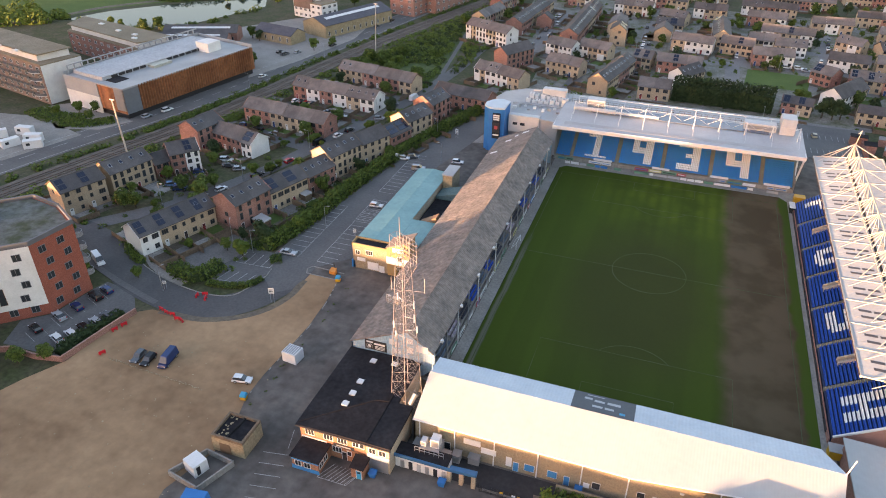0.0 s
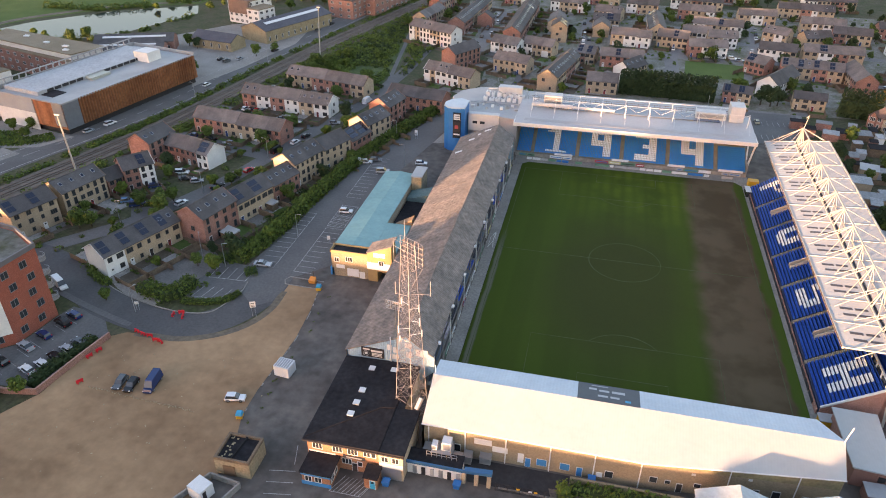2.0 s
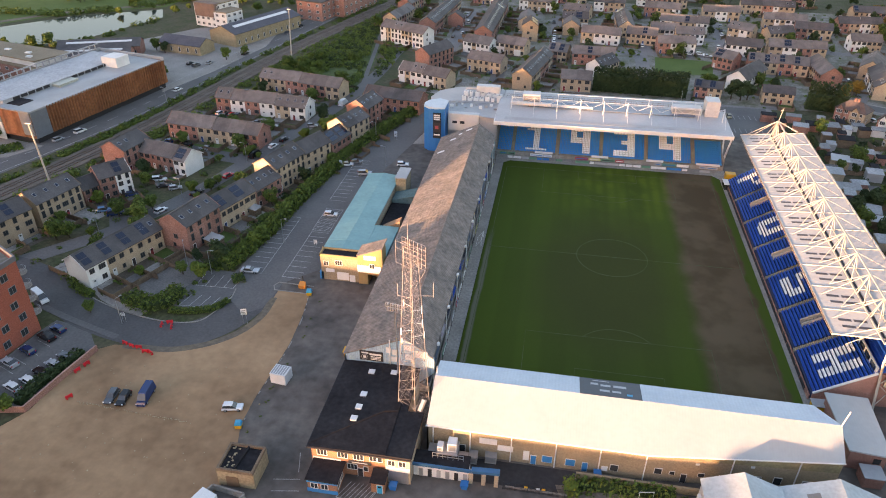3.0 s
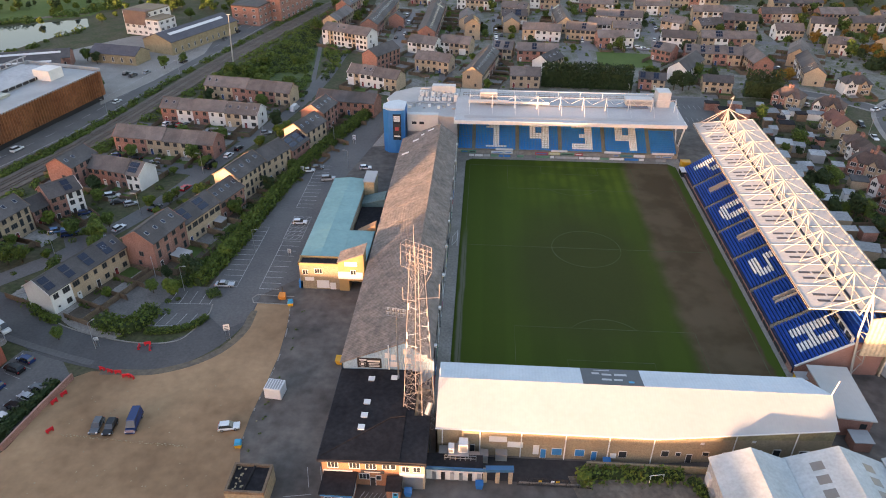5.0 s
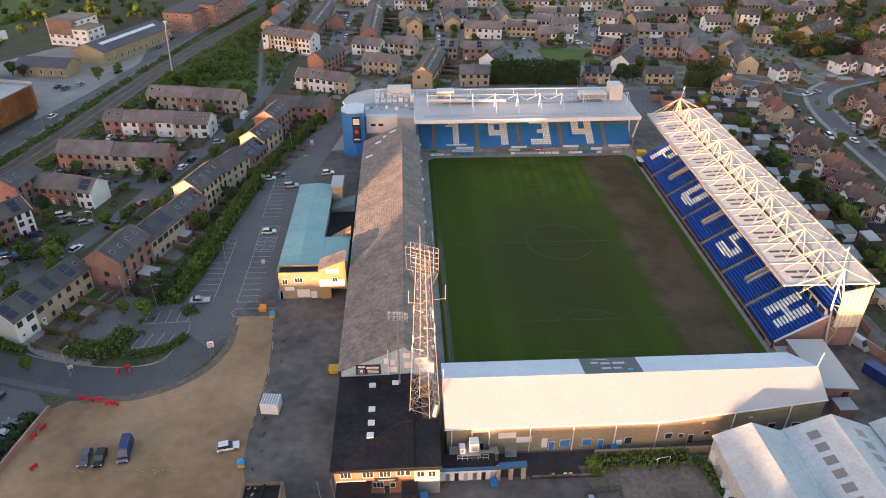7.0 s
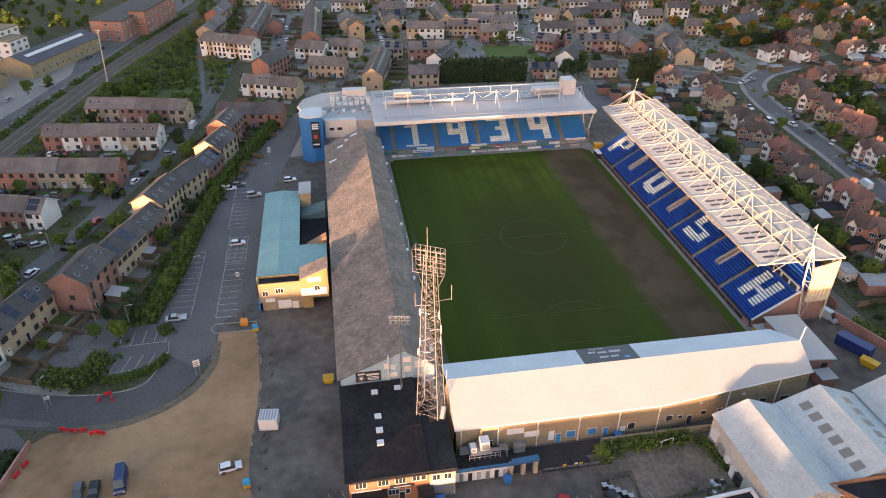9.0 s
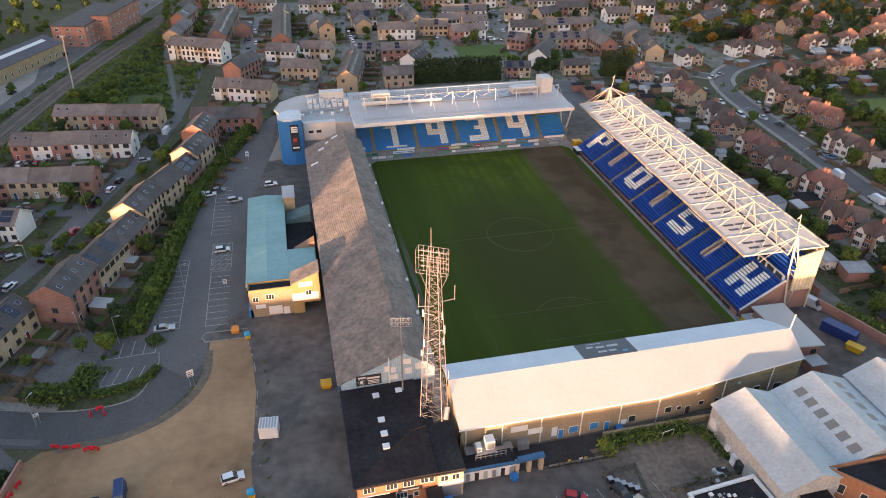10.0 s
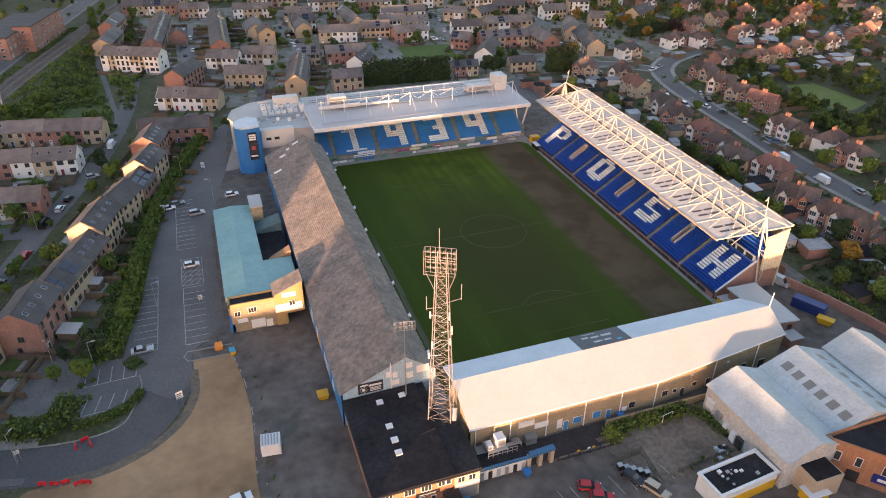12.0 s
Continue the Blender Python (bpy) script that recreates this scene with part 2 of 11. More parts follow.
WHITE_SEAT = plain("white_plastic_seat", (0.86, 0.86, 0.85), 0.45)
STEP = surface("terrace_concrete", (0.24, 0.205, 0.15), (0.3, 0.255, 0.185), 0.3, 2.0, 0.9)
COPPER = stripes(surface("copper_cladding", (0.26, 0.105, 0.053), (0.34, 0.145, 0.07), 0.2, 1.0, 0.6, 0.2), 1, 1.2, 0.6, 0.22)
RED_PLASTIC = plain("red_plastic", (0.55, 0.02, 0.03), 0.45)
YELLOW = plain("yellow_paint", (0.6, 0.33, 0.02), 0.5)
CYAN = plain("cyan_paint", (0.02, 0.3, 0.5), 0.5)
RUBBER = plain("black_rubber", (0.02, 0.02, 0.02), 0.8)
BARK = surface("bark", (0.06, 0.045, 0.03), (0.09, 0.07, 0.05), 1.0, 8.0, 0.95)
FENCE = surface("weathered_fence", (0.13, 0.09, 0.06), (0.18, 0.13, 0.09), 0.5, 4.0, 0.9, vary=0.2)
LAMP = plain("tail_lamp_red", (0.4, 0.01, 0.01), 0.3)
HEAD = plain("headlamp_glass", (0.6, 0.6, 0.62), 0.15)


def leaf(name, a, b):
    """Foliage: the colour differs from clump to clump and from tree to tree."""
    mt = bpy.data.materials.new(name)
    mt.use_nodes = True
    n, l = mt.node_tree.nodes, mt.node_tree.links
    bsdf = n["Principled BSDF"]
    geo, info, add, mix = n.new("ShaderNodeNewGeometry"), n.new("ShaderNodeObjectInfo"), n.new("ShaderNodeMath"), n.new("ShaderNodeMix")
    add.operation = "MULTIPLY_ADD"
    add.inputs[1].default_value = 0.65
    mul = n.new("ShaderNodeMath")
    mul.operation = "MULTIPLY"
    mul.inputs[1].default_value = 0.35
    l.new(info.outputs["Random"], mul.inputs[0])
    l.new(geo.outputs["Random Per Island"], add.inputs[0])
    l.new(mul.outputs[0], add.inputs[2])
    mix.data_type = "RGBA"
    mix.inputs[6].default_value, mix.inputs[7].default_value = (*a, 1), (*b, 1)
    l.new(add.outputs[0], mix.inputs[0])
    l.new(mix.outputs[2], bsdf.inputs["Base Color"])
    bsdf.inputs["Roughness"].default_value = 0.7
    bsdf.inputs["Specular IOR Level"].default_value = 0.2
    return mt


LEAF = leaf("green_leaves", (0.026, 0.048, 0.009), (0.135, 0.185, 0.036))
LEAF_DARK = leaf("conifer_leaves_and_core_shade", (0.018, 0.034, 0.012), (0.045, 0.068, 0.024))
LEAF_YELLOW = leaf("yellow_green_leaves", (0.05, 0.085, 0.014), (0.15, 0.185, 0.03))
LEAF_GOLD = leaf("golden_leaves", (0.16, 0.09, 0.015), (0.3, 0.17, 0.03))
LEAF_PURPLE = leaf("purple_leaves", (0.02, 0.012, 0.012), (0.05, 0.022, 0.02))

# ---- ground, roads, pitch ----
def slab(name, pts, z, mt, label, category="ground", kind="structure", z0=-0.3):
    s = Shape()
    s.prism(pts, z0, z)
    return single(name, s, mt, label, category, kind=kind)


def strip(name, pts, w, z, mt, label, category="road", kind="structure", z0=-0.3, n=5):
    s = Shape()
    s.ribbon(smooth_line(pts, n) if n else pts, w, z0, z)
    return single(name, s, mt, label, category, kind=kind)


s = Shape()
s.face([(-2500, -2500, 0), (2500, -2500, 0), (2500, 2500, 0), (-2500, 2500, 0)])
single("ground", s, GROUND, "rough grass and bare soil between houses", "ground", kind="structure")

YARD_PTS = [(-81.7, -30.4), (-72.6, -30.6), (-75, -46.6), (-75, -72.0), (-75, -97), (-70, -135), (62, -135), (65.1, -62.2), (64.2, 111.8), (-55.1, 116.0), (-70.4, 101.2), (-85.5, 46.7), (-90.5, 9.3), (-94.5, -25.2), (-87.3, -30.3)]
slab("yard", YARD_PTS, 0.03, YARD, "dark patched asphalt round the football ground", "yard")
LOT_EDGE = smooth_line([(-80.6, -30.0), (-80.6, -34.0), (-80.6, -39.8), (-82.4, -45.5), (-85.6, -49.8), (-90.0, -53.0), (-95.6, -55.2), (-102.0, -55.6), (-108.0, -55.8)], 5)
slab("dirt_lot", [(-72.6, -30.3), (-71.4, -39), (-70.7, -48.6), (-71.0, -57), (-71.5, -66), (-71.3, -73), (-68, -84), (-72, -97), (-66, -135), (-128, -135), (-121, -94), (-117, -84), (-113.2, -77.0), (-112.2, -67), (-111.0, -58)] + LOT_EDGE[::-1], 0.06, DIRT, "sandy brown bare dirt car park", "dirt lot")
RUT = surface("dusty_edge", (0.16, 0.125, 0.085), (0.12, 0.1, 0.08), 0.3, 1.0, 0.95)
strip("lot_margin", LOT_EDGE[4:-2], 1.8, 0.062, RUT, "dusty margin between dirt and asphalt", "ground", n=0)
ROAD_W = [(-210.1, -28.2), (-178.9, -31.6), (-155.2, -31.8), (-137.6, -37.0), (-122.1, -46.3), (-105.7, -50.7), (-95.4, -50.0), (-88.8, -44.5), (-85.5, -36.4), (-85.1, -27.3)]
ROAD_TAR = surface("dark_road_tarmac", (0.07, 0.068, 0.069), (0.1, 0.097, 0.095), 0.06, 1.6, 0.9, speck=0.16)
strip("road", ROAD_W, 9.0, 0.05, ROAD_TAR, "grey asphalt road bending into the car park")
slab("car_park_lane", [(-94.5, -26.2), (-80.7, -26.3), (-81.0, -32.4), (-81.7, -37.5), (-85.2, -40.5), (-90.2, -35.9), (-91.4, -32.3)], 0.065, ASPHALT, "smooth grey asphalt lane into the car park", "road")
slab("parking_corner", [(-102.6, -42.4), (-97, -41.6), (-91.2, -39.2), (-91.0, -34), (-91.4, -25), (-101.5, -23.6), (-103.4, -33.0)], 0.055, ASPHALT, "small asphalt car park behind a low hedge", "car park")
slab("car_park", [(-80.2, -26.3), (-94.5, -26.2), (-90.7, 9.3), (-85.8, 46.7), (-70.9, 100.2), (-63.2, 108.1), (-67.2, 63.7), (-73.7, 31.4), (-73.5, -19.3)], 0.07, ASPHALT, "grey asphalt car park beside the stand", "car park")
slab("forecourt", [(-67.2, 63.7), (-59.2, 106.0), (-40.8, 105.6), (-56, 66)], 0.075, PAVING, "pale paved forecourt beside the blue tower", "pavement")
strip("estate_road", [(-153.1, -31.8), (-143.8, -20.7), (-135.6, -9.6), (-124.4, 16.3), (-116.3, 48.2), (-106.1, 86.6), (-99.6, 134.2), (-98.1, 183.8), (-92.1, 219.1)], 6.0, 0.04, ASPHALT, "residential street with parked cars")
for nm, pts, w in (("close_a", [(-135.6, -7.5), (-146.0, 7.9), (-155.3, 18.2)], 7), ("close_b", [(-120.4, 40.1), (-137.8, 43.4), (-161.6, 48.9)], 7), ("close_c", [(-113.2, 68.5), (-137.9, 73.0), (-161.6, 77.5)], 7), ("close_d", [(-105.1, 94.7), (-132.8, 98.3), (-151.3, 101.8)], 6)):
    strip("side_street", pts, w, 0.03, ASPHALT, "asphalt parking court between the terraces")
strip("railway_embankment", [(-200.6, -74.4), (-190.3, -24.3), (-171.9, 41.9), (-164.7, 78.6), (-150.4, 169.0), (-124.3, 280.1), (-97.3, 386.4)], 10.0, 0.25, BALLAST, "brown stone ballast of a railway", "railway")
MAIN_ROAD = [(-219.3, -58.9), (-206.0, -2.6), (-185.3, 63.6), (-176.1, 116.6), (-166.9, 170.5), (-153.6, 246.5), (-131.0, 357.5)]
strip("main_road", MAIN_ROAD, 15.0, 0.04, ASPHALT, "wide pale asphalt road beside the railway")
slab("paved_square", [(-181.5, 97), (-187, 107), (-219, 114), (-225, 140), (-240, 160), (-215, 198), (-172, 215), (-165.5, 170), (-173, 128)], 0.05, PAVING, "pale paved square before the old goods sheds", "pavement")
slab("white_forecourt", [(-238.2, 37.9), (-215.3, 22.5), (-199.5, 27.0), (-193.6, 38.0), (-229.5, 46.0)], 0.045, PAVING, "pale paved forecourt round the copper building", "pavement")
slab("building_site", [(-210.1, -5.6), (-201.8, 20.9), (-230.9, 29.6), (-267.4, 24.0), (-267.4, -27.5)], 0.045, CONCRETE, "grey works yard with machinery", "yard")
slab("lake", [(-336, 148), (-326, 174), (-298, 208), (-257, 234), (-247, 216), (-264, 163), (-283, 149), (-305, 147), (-322, 150)], 0.02, WATER, "still grey lake reflecting the sky", "water")
slab("park_lawn", [(-480, 110), (-384, 100), (-358, 128), (-340, 156), (-331, 180), (-302, 214), (-258, 240), (-255, 360), (-480, 360)], 0.02, LAWN, "green park lawn beyond the lake", "lawn")
strip("lakeside_path", [(-392, 96), (-362, 127), (-344, 156), (-335, 182), (-305, 218), (-262, 246)], 5.0, 0.04, SAND, "sandy footpath along the lake", "path")
slab("terrace_court", [(-118.5, -35.5), (-110.5, -17), (-100.9, -24.3), (-104.4, -35.5), (-112, -38.6)], 0.03, surface("court_paving", (0.12, 0.112, 0.104), (0.165, 0.15, 0.138), 0.3, 2.0, 0.9), "grey paved parking court behind the terrace", "car park")
ROAD_E = [(176, 139), (157.6, 131.6), (143.0, 124.2), (130.5, 110.3), (123.8, 89.0), (121.2, 69.7), (119.2, 51.3), (117.8, 36.3), (115.6, 20.0), (114.2, 6.0), (113.6, -11.4), (115.1, -40.3), (121.4, -80.1)]
BRANCH_E = [(84.1, 141.4), (100.0, 136.0), (118.0, 126.5), (131.0, 113.5)]
for line, w in ((ROAD_E, 11.2), (BRANCH_E, 9.6), ([(204.5, 95.9), (238.8, 119.0), (274.8, 147.9), (352.1, 201.2), (420, 250)], 12.0)):
    strip("pavement", line, w, 0.03 + w * 0.0003, PAVING, "pale paved footways along the road", "pavement")
strip("road_east", ROAD_E, 7.5, 0.04, ASPHALT, "curving grey residential road with a pale kerb")
strip("road_east_branch", BRANCH_E, 6.6, 0.045, ASPHALT, "grey asphalt road curving between the houses")
strip("road_far_east", [(204.5, 95.9), (238.8, 119.0), (274.8, 147.9), (352.1, 201.2), (420, 250)], 8.0, 0.04, ASPHALT, "straight asphalt street far off")
ESTATE_ROAD = surface("pale_block_paving", (0.16, 0.15, 0.145), (0.21, 0.195, 0.185), 0.1, 2.0, 0.9)
strip("north_street", [(-63.3, 114.2), (-51.1, 123.0), (-46.0, 138.0), (-48.1, 162.3), (-56.3, 174.6), (-76.7, 179.2)], 6.0, 0.04, ASPHALT, "narrow estate street behind the far stand")
for pts, w in (([(-73.6, 179.1), (-73.7, 218.6), (-71.7, 266.0)], 7), ([(-20.8, 197.9), (-12.7, 193.7), (19.6, 194.8), (55.8, 194.9), (99.8, 190.8)], 6.5), ([(-20.7, 151.6), (-21.8, 197.9), (-23.0, 264.4)], 6), ([(15.7, 150.8), (19.7, 172.8), (19.6, 194.8)], 6.5), ([(23.6, 194.7), (23.5, 236.8)], 6), ([(57.8, 194.9), (62.7, 221.7), (65.5, 267.5)], 6), ([(99.8, 190.8), (111.9, 158.7), (98.1, 133.1)], 6), ([(-22.9, 232.2), (9.4, 233.2), (61.7, 225.7), (111.7, 213.4), (149.5, 209.5)], 6), ([(-59.2, 114.1), (-10.5, 123.2), (40.0, 124.2), (66.1, 121.8)], 5)):
    strip("estate_street", pts, w, 0.03 + 0.0005 * pts[0][0] / 10 + 0.0007 * w, ESTATE_ROAD, "estate street between brick houses")
slab("estate_ground", [(-62, 125), (128, 125), (196, 150), (200, 300), (-100, 310), (-92, 200), (-66, 170)], 0.012, surface("estate_verges", (0.235, 0.218, 0.2), (0.105, 0.106, 0.062), 0.16, 1.2, 0.95, speck=0.35), "mixed paving, drives and grass between estate houses")
slab("north_car_park", [(-50, 92), (64.3, 91.8), (64.1, 123.8), (-20.6, 122.4)], 0.05, ASPHALT, "asphalt car park behind the far stand", "car park")
slab("meadow", [(-138, 118), (-104, 112), (-104.5, 150), (-112, 200), (-118, 240), (-126, 240), (-134, 190)], 0.02, surface("rough_meadow", (0.04, 0.066, 0.018), (0.085, 0.105, 0.036), 0.2, 1.1, 0.95, bump=0.4, speck=0.4), "rough grassy clearing beside the railway", "grass")
strip("meadow_path", [(-99.5, 108), (-100.9, 116.7), (-105.6, 146.3), (-110.2, 177.0), (-114.5, 203.9), (-117, 240)], 1.9, 0.048, ASPHALT, "grey tarmac footpath through the scrub", "path")
slab("playing_green", [(24.7, 165.6), (49.9, 163.6), (53.3, 186.5), (26.7, 189.1)], 0.04, LAWN, "small mown green between houses", "lawn")
slab("bowling_green", [(166.6, 45.4), (173.3, 42.8), (186.4, 48.2), (184.5, 75.1), (170.3, 76.5)], 0.04, surface("dry_lawn", (0.1, 0.135, 0.03), (0.14, 0.165, 0.05), 0.12, 1.5, 0.95), "green lawn behind back gardens", "lawn")
slab("service_lane", [(-27, -78.3), (-9.0, -78.3), (-8.8, -74.5), (16.5, -74.5), (33, -73.0), (33.6, -70.4), (12, -72.9), (-27, -73.1)], 0.045, surface("black_tarmac", (0.03, 0.029, 0.03), (0.052, 0.05, 0.05), 0.12, 1.2, 0.95, speck=0.2), "black tarmac lane behind the white-roofed stand", "road")
slab("sand_lot", [(-12, -76.5), (17, -74.5), (14, -90), (-8, -90)], 0.05, SAND, "sandy rubble plot with weeds", "waste ground")

# kerbs along the road and the grass corner
s = Shape()
s.ribbon(smooth_line([(x + 0.6, y + 4.7) for x, y in ROAD_W[3:7]] + [(-91.8, -40.4), (-90.6, -35.4), (-91.0, -31.3)], 5), 0.25, 0.0, 0.17)
single("kerb", s, CONCRETE, "pale concrete kerb along the road", "kerb", kind="structure")
s = Shape()
s.ribbon(smooth_line([(-139.7, -29.9), (-134.6, -28.9), (-120.1, -40.5), (-107.8, -44.4)], 5), 2.0, 0.0, 0.14)
single("footway", s, PAVING, "narrow paved footway beside the road", "pavement", kind="structure")
s = Shape()
s.ribbon([(-81.6, -26.7), (-72.6, -27.0)], 0.25, 0, 0.18)
s.ribbon([(-81.6, -30.0), (-72.6, -30.2)], 0.25, 0, 0.18)
s.ribbon([(-81.6, -26.7), (-82.4, -28.3), (-81.6, -30.0)], 0.25, 0, 0.18)
single("kerb_island", s, CONCRETE, "concrete kerbs at the end of the parking bays", "kerb", kind="structure")

strip("footway_south", [(-150, -39.0), (-131.2, -46.6), (-117.8, -51.0), (-109.0, -53.4)], 1.6, 0.12, ASPHALT, "narrow tarmac footway beside the flats", "pavement")
# parking bay lines
def bays(x, y0, y1, n, deep, angle=0.0, spine=True):
    s = Shape()
    for k in range(n + 1):
        y = y0 + (y1 - y0) * k / n
        s.ribbon([(x, y), (x + deep * math.cos(radians(angle)), y + deep * math.sin(radians(angle)))], 0.14, 0.06, 0.085)
    if spine:
        s.ribbon([(x, y0), (x, y1)], 0.14, 0.06, 0.086)
    return s


for s in (bays(-87.6, -23.8, 5.4, 12, -4.8), bays(-81.9, -24.2, -1.6, 9, 4.8), bays(-82.9, 17.4, 46.6, 12, 4.8)):
    single("bay_marking", s, PAINT, "worn white parking bay lines", "road marking", kind="structure")
s = Shape()
for k in range(7):
    y = -0.6 + k * 2.1
    s.ribbon([(-82.1, y), (-77.2, y)], 0.14, 0.06, 0.085)
    if k < 6:
        for j in range(3):
            s.ribbon([(-81.9 + j * 1.6, y + 0.1), (-80.9 + j * 1.6, y + 1.9)], 0.14, 0.06, 0.086)
s.ribbon([(-82.1, -0.5), (-82.1, 12.3)], 0.14, 0.06, 0.086)
s.ribbon([(-77.1, -0.5), (-77.1, 12.3)], 0.14, 0.06, 0.086)
single("hatched_bay_marking", s, PAINT, "white hatched parking bay lines", "road marking", kind="structure")
s = Shape()
for k in range(5):
    s.ribbon([(-101.4 + k * 2.4, -40.0 + k * 0.1), (-100.4 + k * 2.4, -35.4 + k * 0.1)], 0.14, 0.05, 0.08)
    s.ribbon([(-101.4 + k * 2.4, -31.6 + k * 0.1), (-101.2 + k * 2.4, -26.6 + k * 0.1)], 0.14, 0.05, 0.08)
s.ribbon([(-101.4, -40.0), (-91.8, -39.6)], 0.14, 0.05, 0.081)
s.ribbon([(-101.4, -31.6), (-91.8, -31.2)], 0.14, 0.05, 0.081)
single("corner_bay_marking", s, PAINT, "white parking bay lines in the corner car park", "road marking", kind="structure")
s = Shape()
for k in range(8):
    s.ribbon([(-48.6 + k * 0.75, -85.6), (-46.9 + k * 0.75, -82.2)], 0.11, 0.03, 0.055)
s.ribbon([(-48.6, -85.7), (-43, -85.7)], 0.11, 0.03, 0.056)
s.ribbon([(-48.6, -85.7), (-46.9, -82)], 0.11, 0.03, 0.056)
s.ribbon([(-43, -85.7), (-41.5, -82)], 0.11, 0.03, 0.056)
for k in range(6):
    s.ribbon([(-60.5 + k * 0.6, -84 - k * 2.4), (-55.8 + k * 0.6, -83.2 - k * 2.4)], 0.11, 0.03, 0.055)
for k in range(3):
    s.ribbon([(-57.8 + k * 2.3, -77.5 + 0.2 * k), (-56.6 + k * 2.3, -81.8 + 0.2 * k)], 0.11, 0.03, 0.055)
single("yard_marking", s, PAINT, "faded yellow-white hatching on the asphalt", "road marking", kind="structure")
s = Shape()
for k in range(9):
    s.ribbon([(-24 + k * 2.45, -84.6 - 0.05 * k), (-23.2 + k * 2.45, -89)], 0.11, 0.03, 0.055)
for k in range(12):
    s.ribbon([(40 + k * 2.0, 96), (40 + k * 2.0, 100.5)], 0.12, 0.05, 0.07)
    s.ribbon([(40 + k * 2.0, 110), (40 + k * 2.0, 114.5)], 0.12, 0.05, 0.07)
single("rear_bay_marking", s, PAINT, "white parking bay lines behind the stands", "road marking", kind="structure")
# road centre lines
s = Shape()
line = smooth_line(MAIN_ROAD, 12)
for a, b in list(zip(line, line[1:]))[::2]:
    s.ribbon([a, b], 0.2, 0.03, 0.06)
for off in (-6.4, 6.4):
    s.ribbon([(x + off, y) for x, y in line], 0.25, 0.03, 0.055)
single("road_marking", s, PAINT, "white centre dashes on the main road", "road marking", kind="structure")
# railway tracks
SLEEPER = surface("dirty_sleeper_concrete", (0.1, 0.088, 0.075), (0.14, 0.125, 0.108), 0.4, 3.0, 0.95)
rail_line = smooth_line([(-200.6, -74.4), (-190.3, -24.3), (-171.9, 41.9), (-164.7, 78.6), (-150.4, 169.0), (-124.3, 280.1), (-97.3, 386.4)], 10)
for off in (-2.0, 2.0):
    s = Shape()
    for d in (-0.75, 0.75):
        s.ribbon([(x + off + d, y) for x, y in rail_line], 0.16, 0.25, 0.42)
    for k in range(300):
        u = k / 300 * (len(rail_line) - 1)
        i = int(u)
        x = rail_line[i][0] + (rail_line[i + 1][0] - rail_line[i][0]) * (u - i) + off
        y = rail_line[i][1] + (rail_line[i + 1][1] - rail_line[i][1]) * (u - i)
        s.box(x - 1.3, y - 0.15, 0.24, x + 1.3, y + 0.15, 0.31, 1)
    single("railway_track", s, [RUST, SLEEPER], "rusty rails on concrete sleepers", "railway track", kind="structure")

